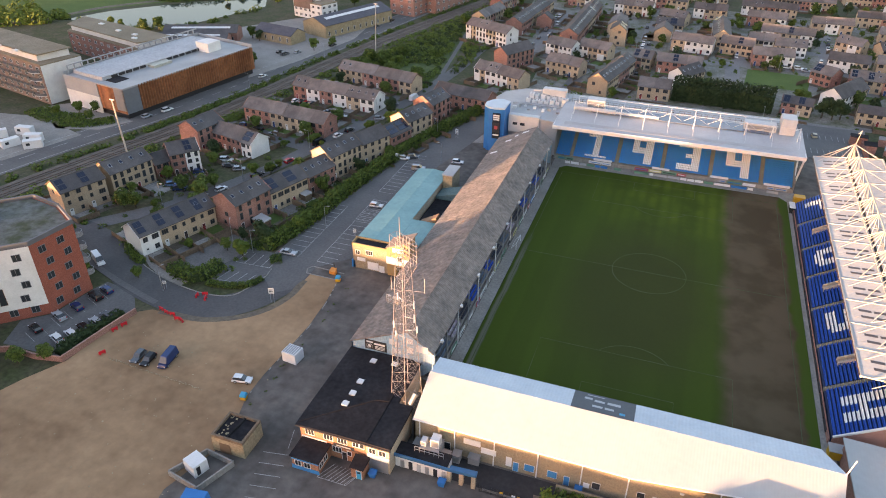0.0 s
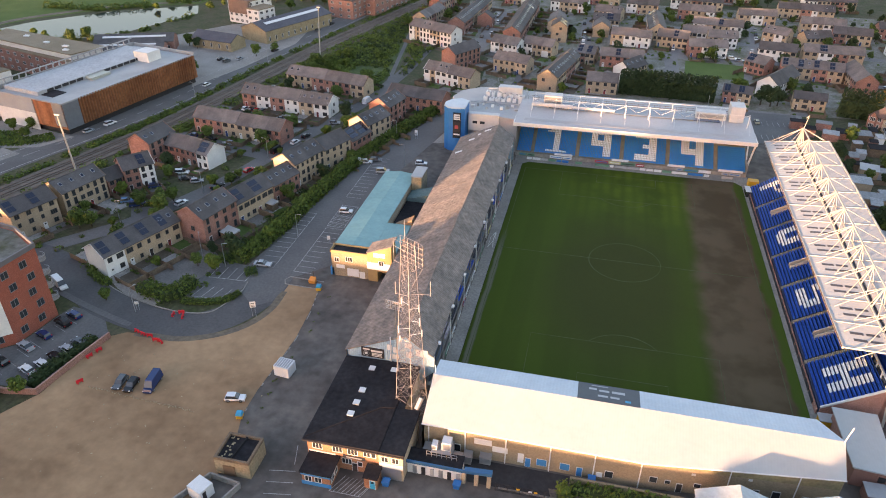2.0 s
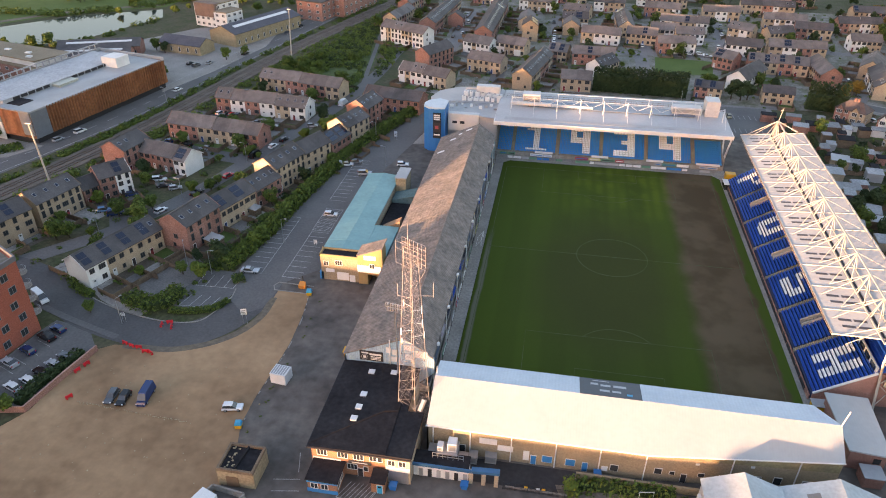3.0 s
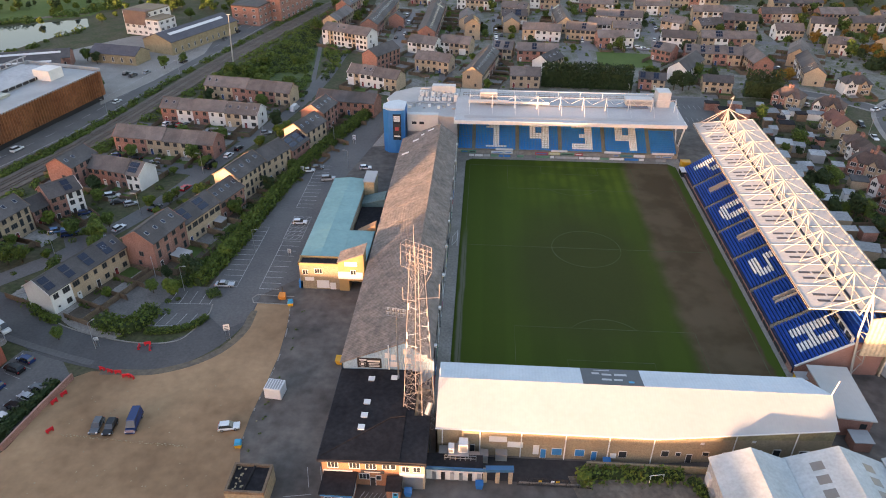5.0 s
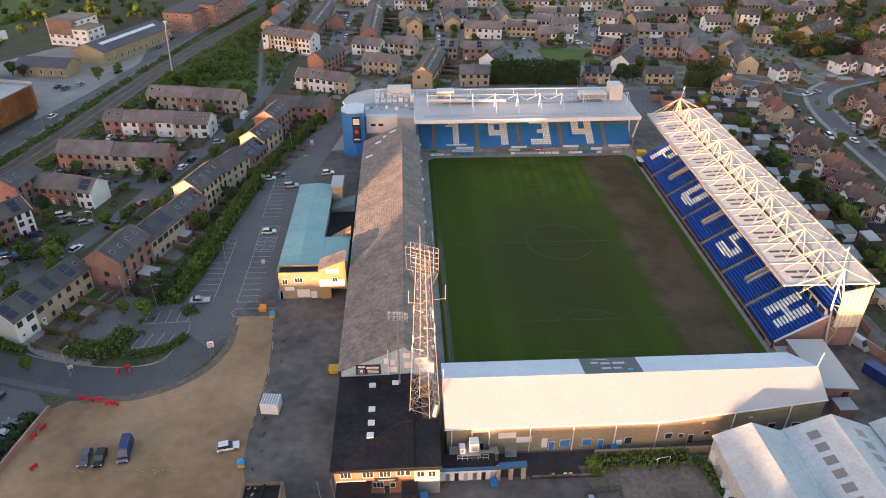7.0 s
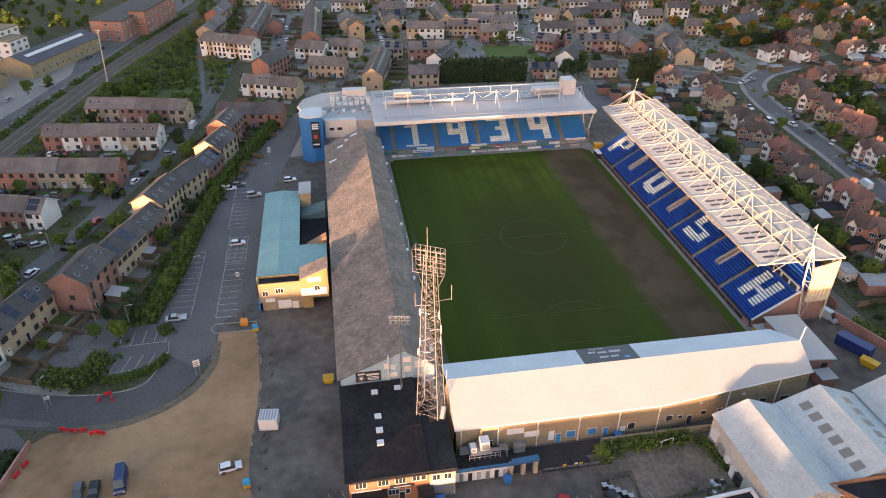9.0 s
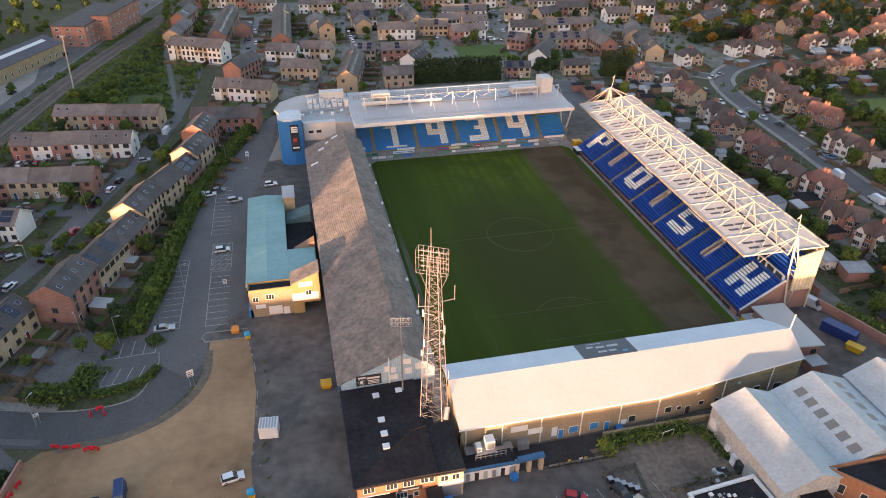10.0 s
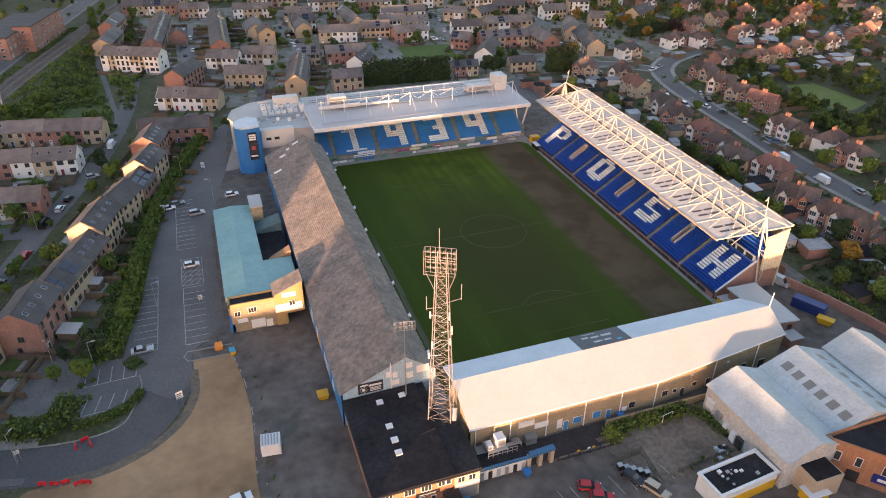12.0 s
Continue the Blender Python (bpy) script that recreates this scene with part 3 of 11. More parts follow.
# the pitch: mown stripes, a bare brown strip along one side, greener goalmouths
PW, PL = 32.45, 51.2
def pitch_material():
    mt = surface("pitch_turf", (0.028, 0.042, 0.007), (0.04, 0.054, 0.009), 0.05, 1.2, 0.95, speck=0.15, spec=0.12)
    n, l = mt.node_tree.nodes, mt.node_tree.links
    bsdf = n["Principled BSDF"]
    turf = bsdf.inputs["Base Color"].links[0].from_socket
    geo, sep, noi = n.new("ShaderNodeNewGeometry"), n.new("ShaderNodeSeparateXYZ"), n.new("ShaderNodeTexNoise")
    noi.inputs["Scale"].default_value, noi.inputs["Detail"].default_value = 0.09, 6.0
    l.new(geo.outputs["Position"], sep.inputs[0])
    l.new(geo.outputs["Position"], noi.inputs["Vector"])

    def math_node(op, a, b=None, c=None):
        k = n.new("ShaderNodeMath")
        k.operation = op
        for i, v in enumerate((a, b, c)):
            if v is None:
                continue
            if isinstance(v, (int, float)):
                k.inputs[i].default_value = v
            else:
                l.new(v, k.inputs[i])
        return k.outputs[0]

    def ramp(v, lo, hi):
        k = n.new("ShaderNodeMapRange")
        k.interpolation_type = "SMOOTHSTEP"
        k.inputs[1].default_value, k.inputs[2].default_value = lo, hi
        l.new(v, k.inputs[0])
        return k.outputs[0]

    def mix(f, a, b):
        k = n.new("ShaderNodeMix")
        k.data_type = "RGBA"
        for i, v in ((0, f), (6, a), (7, b)):
            if isinstance(v, tuple):
                k.inputs[i].default_value = (*v, 1)
            elif isinstance(v, float):
                k.inputs[i].default_value = v
            else:
                l.new(v, k.inputs[i])
        return k.outputs[2]

    x, y = sep.outputs[0], sep.outputs[1]
    wob = math_node("MULTIPLY_ADD", noi.outputs[0], 5.0, -2.5)
    xw = math_node("ADD", x, wob)
    # bare soil: a band on one touchline, and a dull patch in midfield
    band = math_node("MULTIPLY", ramp(xw, 16.2, 20.4), math_node("SUBTRACT", 1.0, ramp(xw, 32.8, 34.0)))
    soil = mix(ramp(noi.outputs[0], 0.38, 0.62), (0.074, 0.049, 0.028), (0.108, 0.075, 0.046))
    stripe = math_node("SINE", math_node("MULTIPLY", x, 2 * math.pi / 11.0))
    fresh = math_node("MULTIPLY", math_node("MULTIPLY", ramp(y, 6.0, 46.0), ramp(x, -34.0, 6.0)), math_node("MULTIPLY", ramp(noi.outputs[0], 0.36, 0.62), ramp(math_node("SINE", math_node("MULTIPLY", x, 2 * math.pi / 3.4)), -2.4, 1.1)))
    lush = mix(math_node("MULTIPLY", fresh, 0.85), mix(ramp(stripe, -0.4, 0.4), (0.044, 0.068, 0.008), (0.05, 0.078, 0.009)), (0.1, 0.14, 0.012))
    r = math_node("SQRT", math_node("ADD", math_node("POWER", math_node("ADD", x, 2.0), 2.0), math_node("POWER", math_node("MULTIPLY", math_node("ADD", y, 12.0), 0.55), 2.0)))
    dull = mix(ramp(math_node("ADD", r, wob), 8.0, 27.0), (0.042, 0.047, 0.013), lush)
    grass = mix(0.75, turf, dull)
    worn = math_node("MULTIPLY", math_node("SUBTRACT", 1.0, ramp(math_node("ABSOLUTE", math_node("ADD", math_node("ADD", x, 32.6), math_node("MULTIPLY", wob, 0.25))), 0.3, 0.9)), ramp(math_node("SUBTRACT", 0.0, y), -12.0, 5.0))
    grass2 = mix(math_node("MULTIPLY", worn, 0.75), mix(ramp(x, 33.0, 34.2), grass, (0.05, 0.08, 0.012)), (0.14, 0.13, 0.1))
    l.new(mix(math_node("MULTIPLY", band, 0.93), grass2, soil), bsdf.inputs["Base Color"])
    return mt


slab("pitch_surround", [(-36.8, -63), (38, -63), (38, 61), (-36.8, 61)], 0.06, CONCRETE, "grey concrete walkway round the pitch", "walkway")
s = Shape()
s.prism([(-34.0, -57), (35.6, -57), (35.6, 53.5), (33.5, 56), (-32, 56), (-34, 54)], 0.0, 0.12)
single("pitch", s, pitch_material(), "green football pitch with a bare brown strip", "football pitch", kind="structure")
LINE = surface("faint_line_paint", (0.085, 0.096, 0.05), (0.046, 0.06, 0.014), 0.15, 2.0, 0.9)
s = Shape()
def pitch_line(pts):
    s.ribbon(pts, 0.16, 0.11, 0.135)
pitch_line([(-PW, 0), (PW, 0)])
for sg in (-1, 1):
    pitch_line([(sg * PW, -PL), (sg * PW, PL)])
    pitch_line([(-PW, sg * PL), (PW, sg * PL)])
    pitch_line([(-20.15, sg * PL), (-20.15, sg * (PL - 16.5)), (20.15, sg * (PL - 16.5)), (20.15, sg * PL)])
    pitch_line([(-9.15, sg * PL), (-9.15, sg * (PL - 5.5)), (9.15, sg * (PL - 5.5)), (9.15, sg * PL)])
    a0 = math.acos(5.5 / 9.15)
    pitch_line([(9.15 * math.sin(a), sg * (PL - 11 - 9.15 * math.cos(a))) for a in [a0 * (k / 8 - 1) for k in range(17)]])
pitch_line([(9.15 * math.cos(2 * math.pi * k / 40), 9.15 * math.sin(2 * math.pi * k / 40)) for k in range(41)])
single("pitch_marking", s, LINE, "faint worn white pitch lines", "pitch marking", kind="structure")

# ---- the four stands ----
def seat_mesh(s, x, y, z, dx, dy, m):
    """One tip-up seat facing (dx, dy)."""
    if dy:
        s.box(x - 0.2, y - 0.22, z + 0.38, x + 0.2, y + 0.2, z + 0.46, m)
        s.box(x - 0.21, y + 0.14 if dy < 0 else y - 0.24, z + 0.4, x + 0.21, y + 0.24 if dy < 0 else y - 0.14, z + 0.82, m)
    else:
        s.box(x - 0.1, y - 0.2, z + 0.36, x + 0.14, y + 0.2, z + 0.48, m)
        s.box(x + 0.14, y - 0.21, z + 0.4, x + 0.24, y + 0.21, z + 0.82, m)


GLYPH = {
    "1": ["..##..", ".###..", "####..", "..##..", "..##..", "..##..", "..##..", "..##..", "######"],
    "9": ["######", "######", "##..##", "##..##", "######", "######", "....##", "....##", "....##"],
    "3": ["######", "######", "....##", "....##", "..####", "....##", "....##", "######", "######"],
    "4": ["##..##", "##..##", "##..##", "##..##", "######", "######", "....##", "....##", "....##"],
    "P": ["#####.", "######", "##..##", "##..##", "#####.", "##....", "##....", "##....", "##...."],
    "O": [".####.", "######", "##..##", "##..##", "##..##", "##..##", "##..##", "######", ".####."],
    "S": [".#####", "######", "##....", "##....", "######", "....##", "....##", "######", "#####."],
    "H": ["##..##", "##..##", "##..##", "##..##", "######", "######", "##..##", "##..##", "##..##"],
}

def stepped(s, n, origin, tread, rise, a, b, across):
    """A flight of n steps as one solid: along y (across x) or along x (across y), from a to b."""
    prof = [(origin[0], 0.0)]
    for k in range(n):
        prof += [(origin[0] + k * tread, origin[1] + k * rise), (origin[0] + (k + 1) * tread, origin[1] + k * rise)]
    prof.append((prof[-1][0], 0.0))
    if across == "x":
        s.hexa([(a, p, z) for p, z in prof], [(b, p, z) for p, z in prof])
    else:
        s.hexa([(p, a, z) for p, z in prof], [(p, b, z) for p, z in prof])


# far stand: six blocks of seats behind a low wall, a deep flat roof hung from white trusses
FAR_Y0, FAR_Z0, FAR_ROWS, TREAD, RISE = 61.2, 1.2, 22, 0.74, 0.40
FAR_ROOF = surface("pale_standing_seam_roof", (0.4, 0.41, 0.42), (0.34, 0.35, 0.365), 0.1, 1.5, 0.5, speck=0.06)
far = thing("far_stand", 0, 70, 0, 0, "white-roofed stand with bright blue seats and white numerals", "stadium stand")
s = Shape()
stepped(s, FAR_ROWS, (FAR_Y0, FAR_Z0), TREAD, RISE, -37.2, 37.4, "x")
part("terrace", s, STEP, far, "stepped tan concrete terrace", world=True)
FAR_BLOCKS = [(-36.9, -32.2, ""), (-31.0, -17.2, "1"), (-15.9, -2.6, "9"), (-1.3, 12.2, "3"), (13.5, 27.4, "4"), (28.7, 37.2, "")]
for x0, x1, ch in FAR_BLOCKS:
    s = Shape()
    n = int((x1 - x0) / 0.5)
    rows = FAR_ROWS - 1 if ch or x0 < 0 else 12
    for r in range(rows):
        for c in range(n):
            m = 0
            if ch:
                gx, gy = (c + 0.5 - n * 0.26) / (n * 0.5) * 6, (15.4 - r) / 15.4 * 9
                if 0 <= gx < 6 and 0 <= gy < 9 and GLYPH[ch][int(gy)][int(gx)] == "#":
                    m = 1
            seat_mesh(s, x0 + (c + 0.5) * (x1 - x0) / n, FAR_Y0 + (r + 0.55) * TREAD, FAR_Z0 + r * RISE, 0, -1, m)
    part("seat_block", s, [BLUE_SEAT, WHITE_SEAT], far, "rows of bright blue seats with a white numeral" if ch else "rows of bright blue plastic seats", world=True, kind="stuff")
for x in (-31.6, -16.55, -1.95, 12.85, 28.05):
    s = Shape()
    stepped(s, FAR_ROWS * 2, (FAR_Y0 - 0.05, FAR_Z0 + 0.1), TREAD / 2, RISE / 2, x - 0.5, x + 0.5, "x")
    part("gangway", s, STEP, far, "tan concrete stair gangway", world=True)
s = Shape()
s.box(-37.4, 77.5, 0, 37.6, 92, 12.2)
part("rear_block", s, GREY_SHEET, far, "grey sheet-clad rear building", world=True)
s = Shape()
s.box(-37.4, 61.0, 0, -37.1, 77.5, 8.5)
part("end_wall", s, CONCRETE, far, world=True)
s = Shape()
s.box(37.4, 61.0, 0, 37.7, 77.5, 4)
s.hexa([(37.4, 66, 4), (37.7, 66, 4), (37.7, 77.5, 4), (37.4, 77.5, 4)], [(37.4, 76, 8), (37.7, 76, 8), (37.7, 77.5, 8), (37.4, 77.5, 8)])
part("end_wall", s, CONCRETE, far, world=True)
s = Shape()
s.box(28.6, 70.6, 4.5, 37.4, 77.4, 5.0)
s.box(28.6, 70.4, 5.0, 37.4, 70.6, 6.0)
for k in range(8):
    s.box(29.2 + k * 1.1, 72, 6.0, 29.35 + k * 1.1, 77.3, 8.3)
part("control_box", s, STONE, far, "tan viewing box at the end of the stand", world=True)
s = Shape()
s.hexa([(-38.2, 58.0, 12.3), (38.2, 58.8, 12.3), (38.2, 79, 13.3), (-38.2, 79, 13.3)], [(-38.2, 58.0, 12.75), (38.2, 58.8, 12.75), (38.2, 79, 13.7), (-38.2, 79, 13.7)])
part("roof", s, FAR_ROOF, far, "pale grey flat sheet roof", world=True)
s = Shape()
s.hexa([(-38.3, 57.8, 11.7), (38.3, 58.6, 11.7), (38.3, 58.9, 11.7), (-38.3, 58.1, 11.7)], [(-38.3, 57.8, 12.9), (38.3, 58.6, 12.9), (38.3, 58.9, 12.9), (-38.3, 58.1, 12.9)])
s.box(-38.3, 58.1, 11.7, -38.0, 79, 12.9)
s.box(38.0, 58.9, 11.7, 38.3, 79, 12.9)
part("roof_fascia", s, WHITE, far, "white fascia round the roof", world=True)
s = Shape()
s.hexa([(-35, 60.6, 12.9), (33, 61.3, 12.9), (33, 63.2, 13.0), (-35, 62.5, 13.0)], [(-35, 60.6, 12.95), (33, 61.3, 12.95), (33, 63.2, 13.05), (-35, 62.5, 13.05)])
part("roof_light_strip", s, GREY_SHEET, far, "translucent strip in the roof", world=True)
s = Shape()
s.box(-28, 72, 13.6, 28, 78, 13.75)
part("roof_panel", s, plain("blue_grey_glazing", (0.13, 0.165, 0.22), 0.25), far, "blue-grey glazed panels on the roof", world=True)
for k in range(10):
    x = -33.6 + k * 7.75
    s = Shape()
    s.tube((x, 69.6, 13.0), (x + 0.2, 70.2, 17.6), 0.15, 0.11)
    s.tube((x + 0.2, 70.2, 17.5), (x + 0.2, 79, 13.6), 0.07)
    s.tube((x + 0.2, 70.2, 17.5), (x + 0.2, 63.6, 13.1), 0.05)
    part("truss_post", s, WHITE, far, "white tubular roof post", world=True)
for k in range(9):
    x = -33.4 + k * 7.75
    for nm, p, q, r in (("diagonal_brace", (x, 70.2, 17.3), (x + 3.9, 74.5, 13.5), 0.05), ("diagonal_brace", (x + 7.75, 70.2, 17.3), (x + 3.9, 74.5, 13.5), 0.05), ("rear_rail", (x, 79, 16.2), (x + 7.75, 79, 16.2), 0.07), ("front_rail", (x, 70.2, 17.2), (x + 7.75, 70.2, 17.2), 0.05), ("rear_post", (x, 79, 13.5), (x, 79, 16.2), 0.07)):
        s = Shape()
        s.tube(p, q, r, n=6)
        part(nm, s, WHITE, far, "white tubular steel", world=True)
s = Shape()
s.box(31.0, 73.5, 13.5, 35.4, 79, 18.7)
part("lift_box", s, CASING, far, "pale grey plant housing on the roof", world=True)
s = Shape()
s.tube((-34, 72, 14.6), (-20, 72, 14.6), 0.7)
part("air_duct", s, CASING, far, "pale ventilation duct on the roof", world=True)
s = Shape()
s.tube((-19.9, 72, 14.5), (-6, 72.4, 14.3), 0.45)
part("air_duct", s, CASING, far, "pale ventilation duct on the roof", world=True)
for x0, x1, z in ((-30, -24, 17.2), (20.5, 30, 15.8)):
    s = Shape()
    s.box(x0, 74, 13.6, x1, 77.8, z)
    s.box(x0 + 0.3, 73.94, 14.2, x1 - 0.3, 74, z - 0.5, 1)
    part("plant_box", s, [CASING, GALV], far, "pale plant box with a louvred front", world=True)
s = Shape()
for k in range(40):
    s.tube((-36 + k * 1.8, 79.5, 13.5), (-36 + k * 1.8, 79.5, 15.0), 0.04, n=4)
s.tube((-36, 79.5, 15.0), (36, 79.5, 15.0), 0.05, n=4)
s.tube((-36, 79.5, 14.3), (36, 79.5, 14.3), 0.05, n=4)
part("roof_railing", s, RUST, far, "thin red-brown railing at the back of the roof", world=True)
s = Shape()
s.tube((37.9, 59.5, 12.0), (37.9, 64.5, 1.0), 0.3)
s.tube((37.9, 72, 12.0), (37.9, 66, 1.0), 0.25)
part("end_strut", s, WHITE, far, "white slanting end strut", world=True)
s = Shape()
s.box(-37.2, 60.7, 0, 37.6, 61.0, 1.25)
part("front_wall", s, CONCRETE, far, world=True)
rng = random.Random(4)
ad_mats = [WHITE, BLUE, plain("ad_red", (0.35, 0.06, 0.07), 0.5), plain("ad_yellow", (0.5, 0.46, 0.2), 0.5), plain("ad_green", (0.1, 0.22, 0.15), 0.5), DARK, WHITE, GREY_SHEET]
x = -36
while x < 36:
    w = rng.uniform(2.2, 5.2)
    if rng.random() < 0.8:
        s = Shape()
        s.box(x, 60.55, 0.25, x + w - 0.2, 60.68, 1.15)
        s.box(x + 0.35, 60.53, 0.55, x + w - 0.6, 60.55, 0.8, 1)
        part("advert_board", s, [ad_mats[rng.choice((0, 0, 0, 1, 2, 3, 4, 5, 6, 6, 7, 7, 7))], ad_mats[rng.choice((0, 1, 5))]], far, world=True)
    x += w
x = -33
while x < 34:
    w = rng.uniform(1.5, 5)
    if rng.random() < 0.75:
        s = Shape()
        s.box(x, 58.2, 0.06, x + w - 0.3, 58.32, 0.85)
        part("advert_board", s, ad_mats[rng.choice((0, 0, 0, 1, 2, 4, 5, 6, 7, 7))], far, world=True)
    x += w
for x0, w in ((-24, 6.0), (-5, 5.5), (13, 5.5), (29, 7.5)):
    s = Shape()
    s.box(x0, 60.9, 1.25, x0 + w, 61.05, 2.0)
    part("banner", s, WHITE, far, "white banner on the front wall", world=True)

# corner block with roof plant and the blue tower
corner = thing("corner_block", -50, 82, 0, 0, "grey-clad corner building with roof plant", "building")
s = Shape()
pts = [(-40, 62)] + [(-56 + 16 * math.cos(a), 78 + 12 * math.sin(a)) for a in [math.pi * (0.0 + k / 10) for k in range(11)]][4:] + [(-68, 76), (-58, 66), (-52, 62)]
s.prism([(-37.6, 63), (-37.6, 92), (-46, 94), (-55, 92), (-61, 87), (-63, 80), (-61, 74), (-55, 66)], 0, 11.4)
part("wall", s, GREY_SHEET, corner, "pale grey cladding", world=True)
s = Shape()
s.prism([(-37.6, 62.6), (-37.6, 92.4), (-46, 94.6), (-55.4, 92.6), (-61.6, 87.3), (-63.6, 80), (-61.4, 73.6), (-55, 65.6)], 11.4, 12.0)
part("roof", s, GREY_SHEET, corner, "pale grey flat roof", world=True)
s = Shape()
s.box(-54.5, 63.4, 6.5, -44, 65.8, 12.4)
part("stair_wall", s, CASING, corner, "pale rendered wall", world=True)
for x in (-53, -50.4):
    s = Shape()
    s.box(x, 63.3, 9.0, x + 1.6, 63.42, 9.9)
    part("window", s, GLASS, corner, world=True)
rng = random.Random(9)
for k in range(14):
    s = Shape()
    x, y = -52 + (k % 7) * 2.1, 78 + (k // 7) * 5
    w, h = rng.uniform(1.0, 1.8), rng.uniform(1.0, 2.6)
    s.box(x, y, 12.0, x + w, y + rng.uniform(1.2, 2.4), 12.0 + h)
    s.tube((x + w / 2, y + 0.6, 12 + h), (x + w / 2, y + 0.6, 12.25 + h), 0.35, m=1)
    part("air_unit", s, [WHITE, GALV], corner, "white rooftop air handling unit", world=True)
for k in range(10):
    s = Shape()
    x, y = -55 + k * 1.7, 70.5 + (k % 3) * 1.6
    s.box(x, y, 12.0, x + rng.uniform(0.6, 1.3), y + rng.uniform(0.6, 1.2), 12.0 + rng.uniform(0.5, 1.3))
    part("roof_unit", s, (WHITE, GALV)[k % 2], corner, "small rooftop unit", world=True)
for y, x0, x1, z in ((75.2, -56, -39, 12.5), (76.4, -54, -40, 12.35), (90.2, -52, -39, 12.6)):
    s = Shape()
    s.tube((x0, y, z), (x1, y + 0.6, z), 0.22)
    for k in range(5):
        xx = x0 + (x1 - x0) * k / 4
        s.box(xx - 0.08, y - 0.1 + 0.15 * k, 12.0, xx + 0.08, y + 0.1 + 0.15 * k, z)
    part("roof_pipe", s, GALV, corner, "grey rooftop pipe", world=True)
s = Shape()
s.box(-47.5, 84, 12, -39, 87, 15.6)
part("plant_screen", s, CASING, corner, "pale plant enclosure on the roof", world=True)

tower = thing("blue_tower", -58.5, 61.5, 0, 0, "rounded bright blue stair tower with a dark banner", "tower")
s = Shape()
ring = [(-55.0, 59.6), (-55.0, 67), (-58, 68.5), (-61, 67), (-62.6, 64), (-62.4, 61), (-60.6, 59.2), (-58, 58.9)]
s.prism(ring, 0, 15.2)
part("shell", s, BLUE, tower, "glossy blue curved panels", world=True, smooth=False)
s = Shape()
s.prism([(x * 1.004 + 0.23, y * 1.004 - 0.24) for x, y in ring], 15.2, 15.7)
part("cap", s, PALE_SHEET, tower, "pale roof cap", world=True)
s = Shape()
s.box(-58.9, 58.55, 5.0, -56.2, 59.0, 14.0)
part("window_strip", s, GLASS, tower, "tall dark glazed strip", world=True)
s = Shape()
s.box(-58.7, 58.45, 7.2, -56.4, 58.56, 10.6)
s.box(-58.2, 58.4, 8.4, -57.0, 58.46, 9.6, 1)
part("banner", s, [DARK, ad_mats[2]], tower, "dark printed banner", world=True)
for z in (6.1, 11.6, 12.3, 13.0):
    s = Shape()
    s.box(-58.6, 58.42, z, -56.5, 58.5, z + 0.5)
    part("sign_bar", s, WHITE, tower, "white sign bar", world=True)

# main stand: long pitched roof, blue-clad gable, open front with posts and seats
main = thing("main_stand", -46, -3, 0, 0, "old stand with a weathered brown pitched roof", "stadium stand")
MY0, MY1 = -58.3, 53.5
XL, XR, XF, ZL, ZR, ZF = -54.7, -42.4, -36.9, 7.7, 13.2, 9.2
s = Shape()
n = 24
for k in range(n):
    y0, y1 = MY0 + (MY1 - MY0) * k / n, MY0 + (MY1 - MY0) * (k + 1) / n - 0.04
    up = 0.02 * (k % 2)
    s = Shape()
    s.hexa([(XL - 0.4, y0, ZL - 0.2 + up), (XR, y0, ZR - 0.05 + up), (XR, y1, ZR - 0.05 + up), (XL - 0.4, y1, ZL - 0.2 + up)],
           [(XL - 0.4, y0, ZL + up), (XR, y0, ZR + 0.18 + up), (XR, y1, ZR + 0.18 + up), (XL - 0.4, y1, ZL + up)])
    part("roof_sheet", s, OLD_ROOF, main, world=True)
s = Shape()
for k in range(n):
    y0, y1 = MY0 + (MY1 - MY0) * k / n, MY0 + (MY1 - MY0) * (k + 1) / n - 0.04
    s = Shape()
    s.hexa([(XR, y0, ZR - 0.05), (XF, y0, ZF - 0.2), (XF, y1, ZF - 0.2), (XR, y1, ZR - 0.05)], [(XR, y0, ZR + 0.18), (XF, y0, ZF), (XF, y1, ZF), (XR, y1, ZR + 0.18)])
    part("roof_sheet", s, OLD_ROOF, main, world=True)
s = Shape()
s.tube((XR, MY0, ZR + 0.2), (XR, MY1, ZR + 0.2), 0.16)
part("ridge_cap", s, OLD_ROOF, main, world=True)
for y, x0, x1 in ((50.5, -46.5, -44.5), (46.5, -51.0, -49.2), (49.2, -48.6, -47.6), (38.5, -53.8, -51.6)):
    s = Shape()
    z = lambda x: ZL + (x - XL) / (XR - XL) * (ZR - ZL)
    s.hexa([(x0, y, z(x0) + 0.1), (x1, y, z(x1) + 0.1), (x1, y + 1.1, z(x1) + 0.1), (x0, y + 1.1, z(x0) + 0.1)], [(x0, y, z(x0) + 0.26), (x1, y, z(x1) + 0.26), (x1, y + 1.1, z(x1) + 0.26), (x0, y + 1.1, z(x0) + 0.26)])
    part("roof_light", s, WHITE, main, "pale replacement roof sheet", world=True)
s = Shape()
s.hexa([(XL, MY0, 0), (XR, MY0, 0), (XF + 0.2, MY0, 5.5), (XL, MY0, 5.5)], [(XL, MY0 + 0.25, 0), (XR, MY0 + 0.25, 0), (XF + 0.2, MY0 + 0.25, 5.5), (XL, MY0 + 0.25, 5.5)])
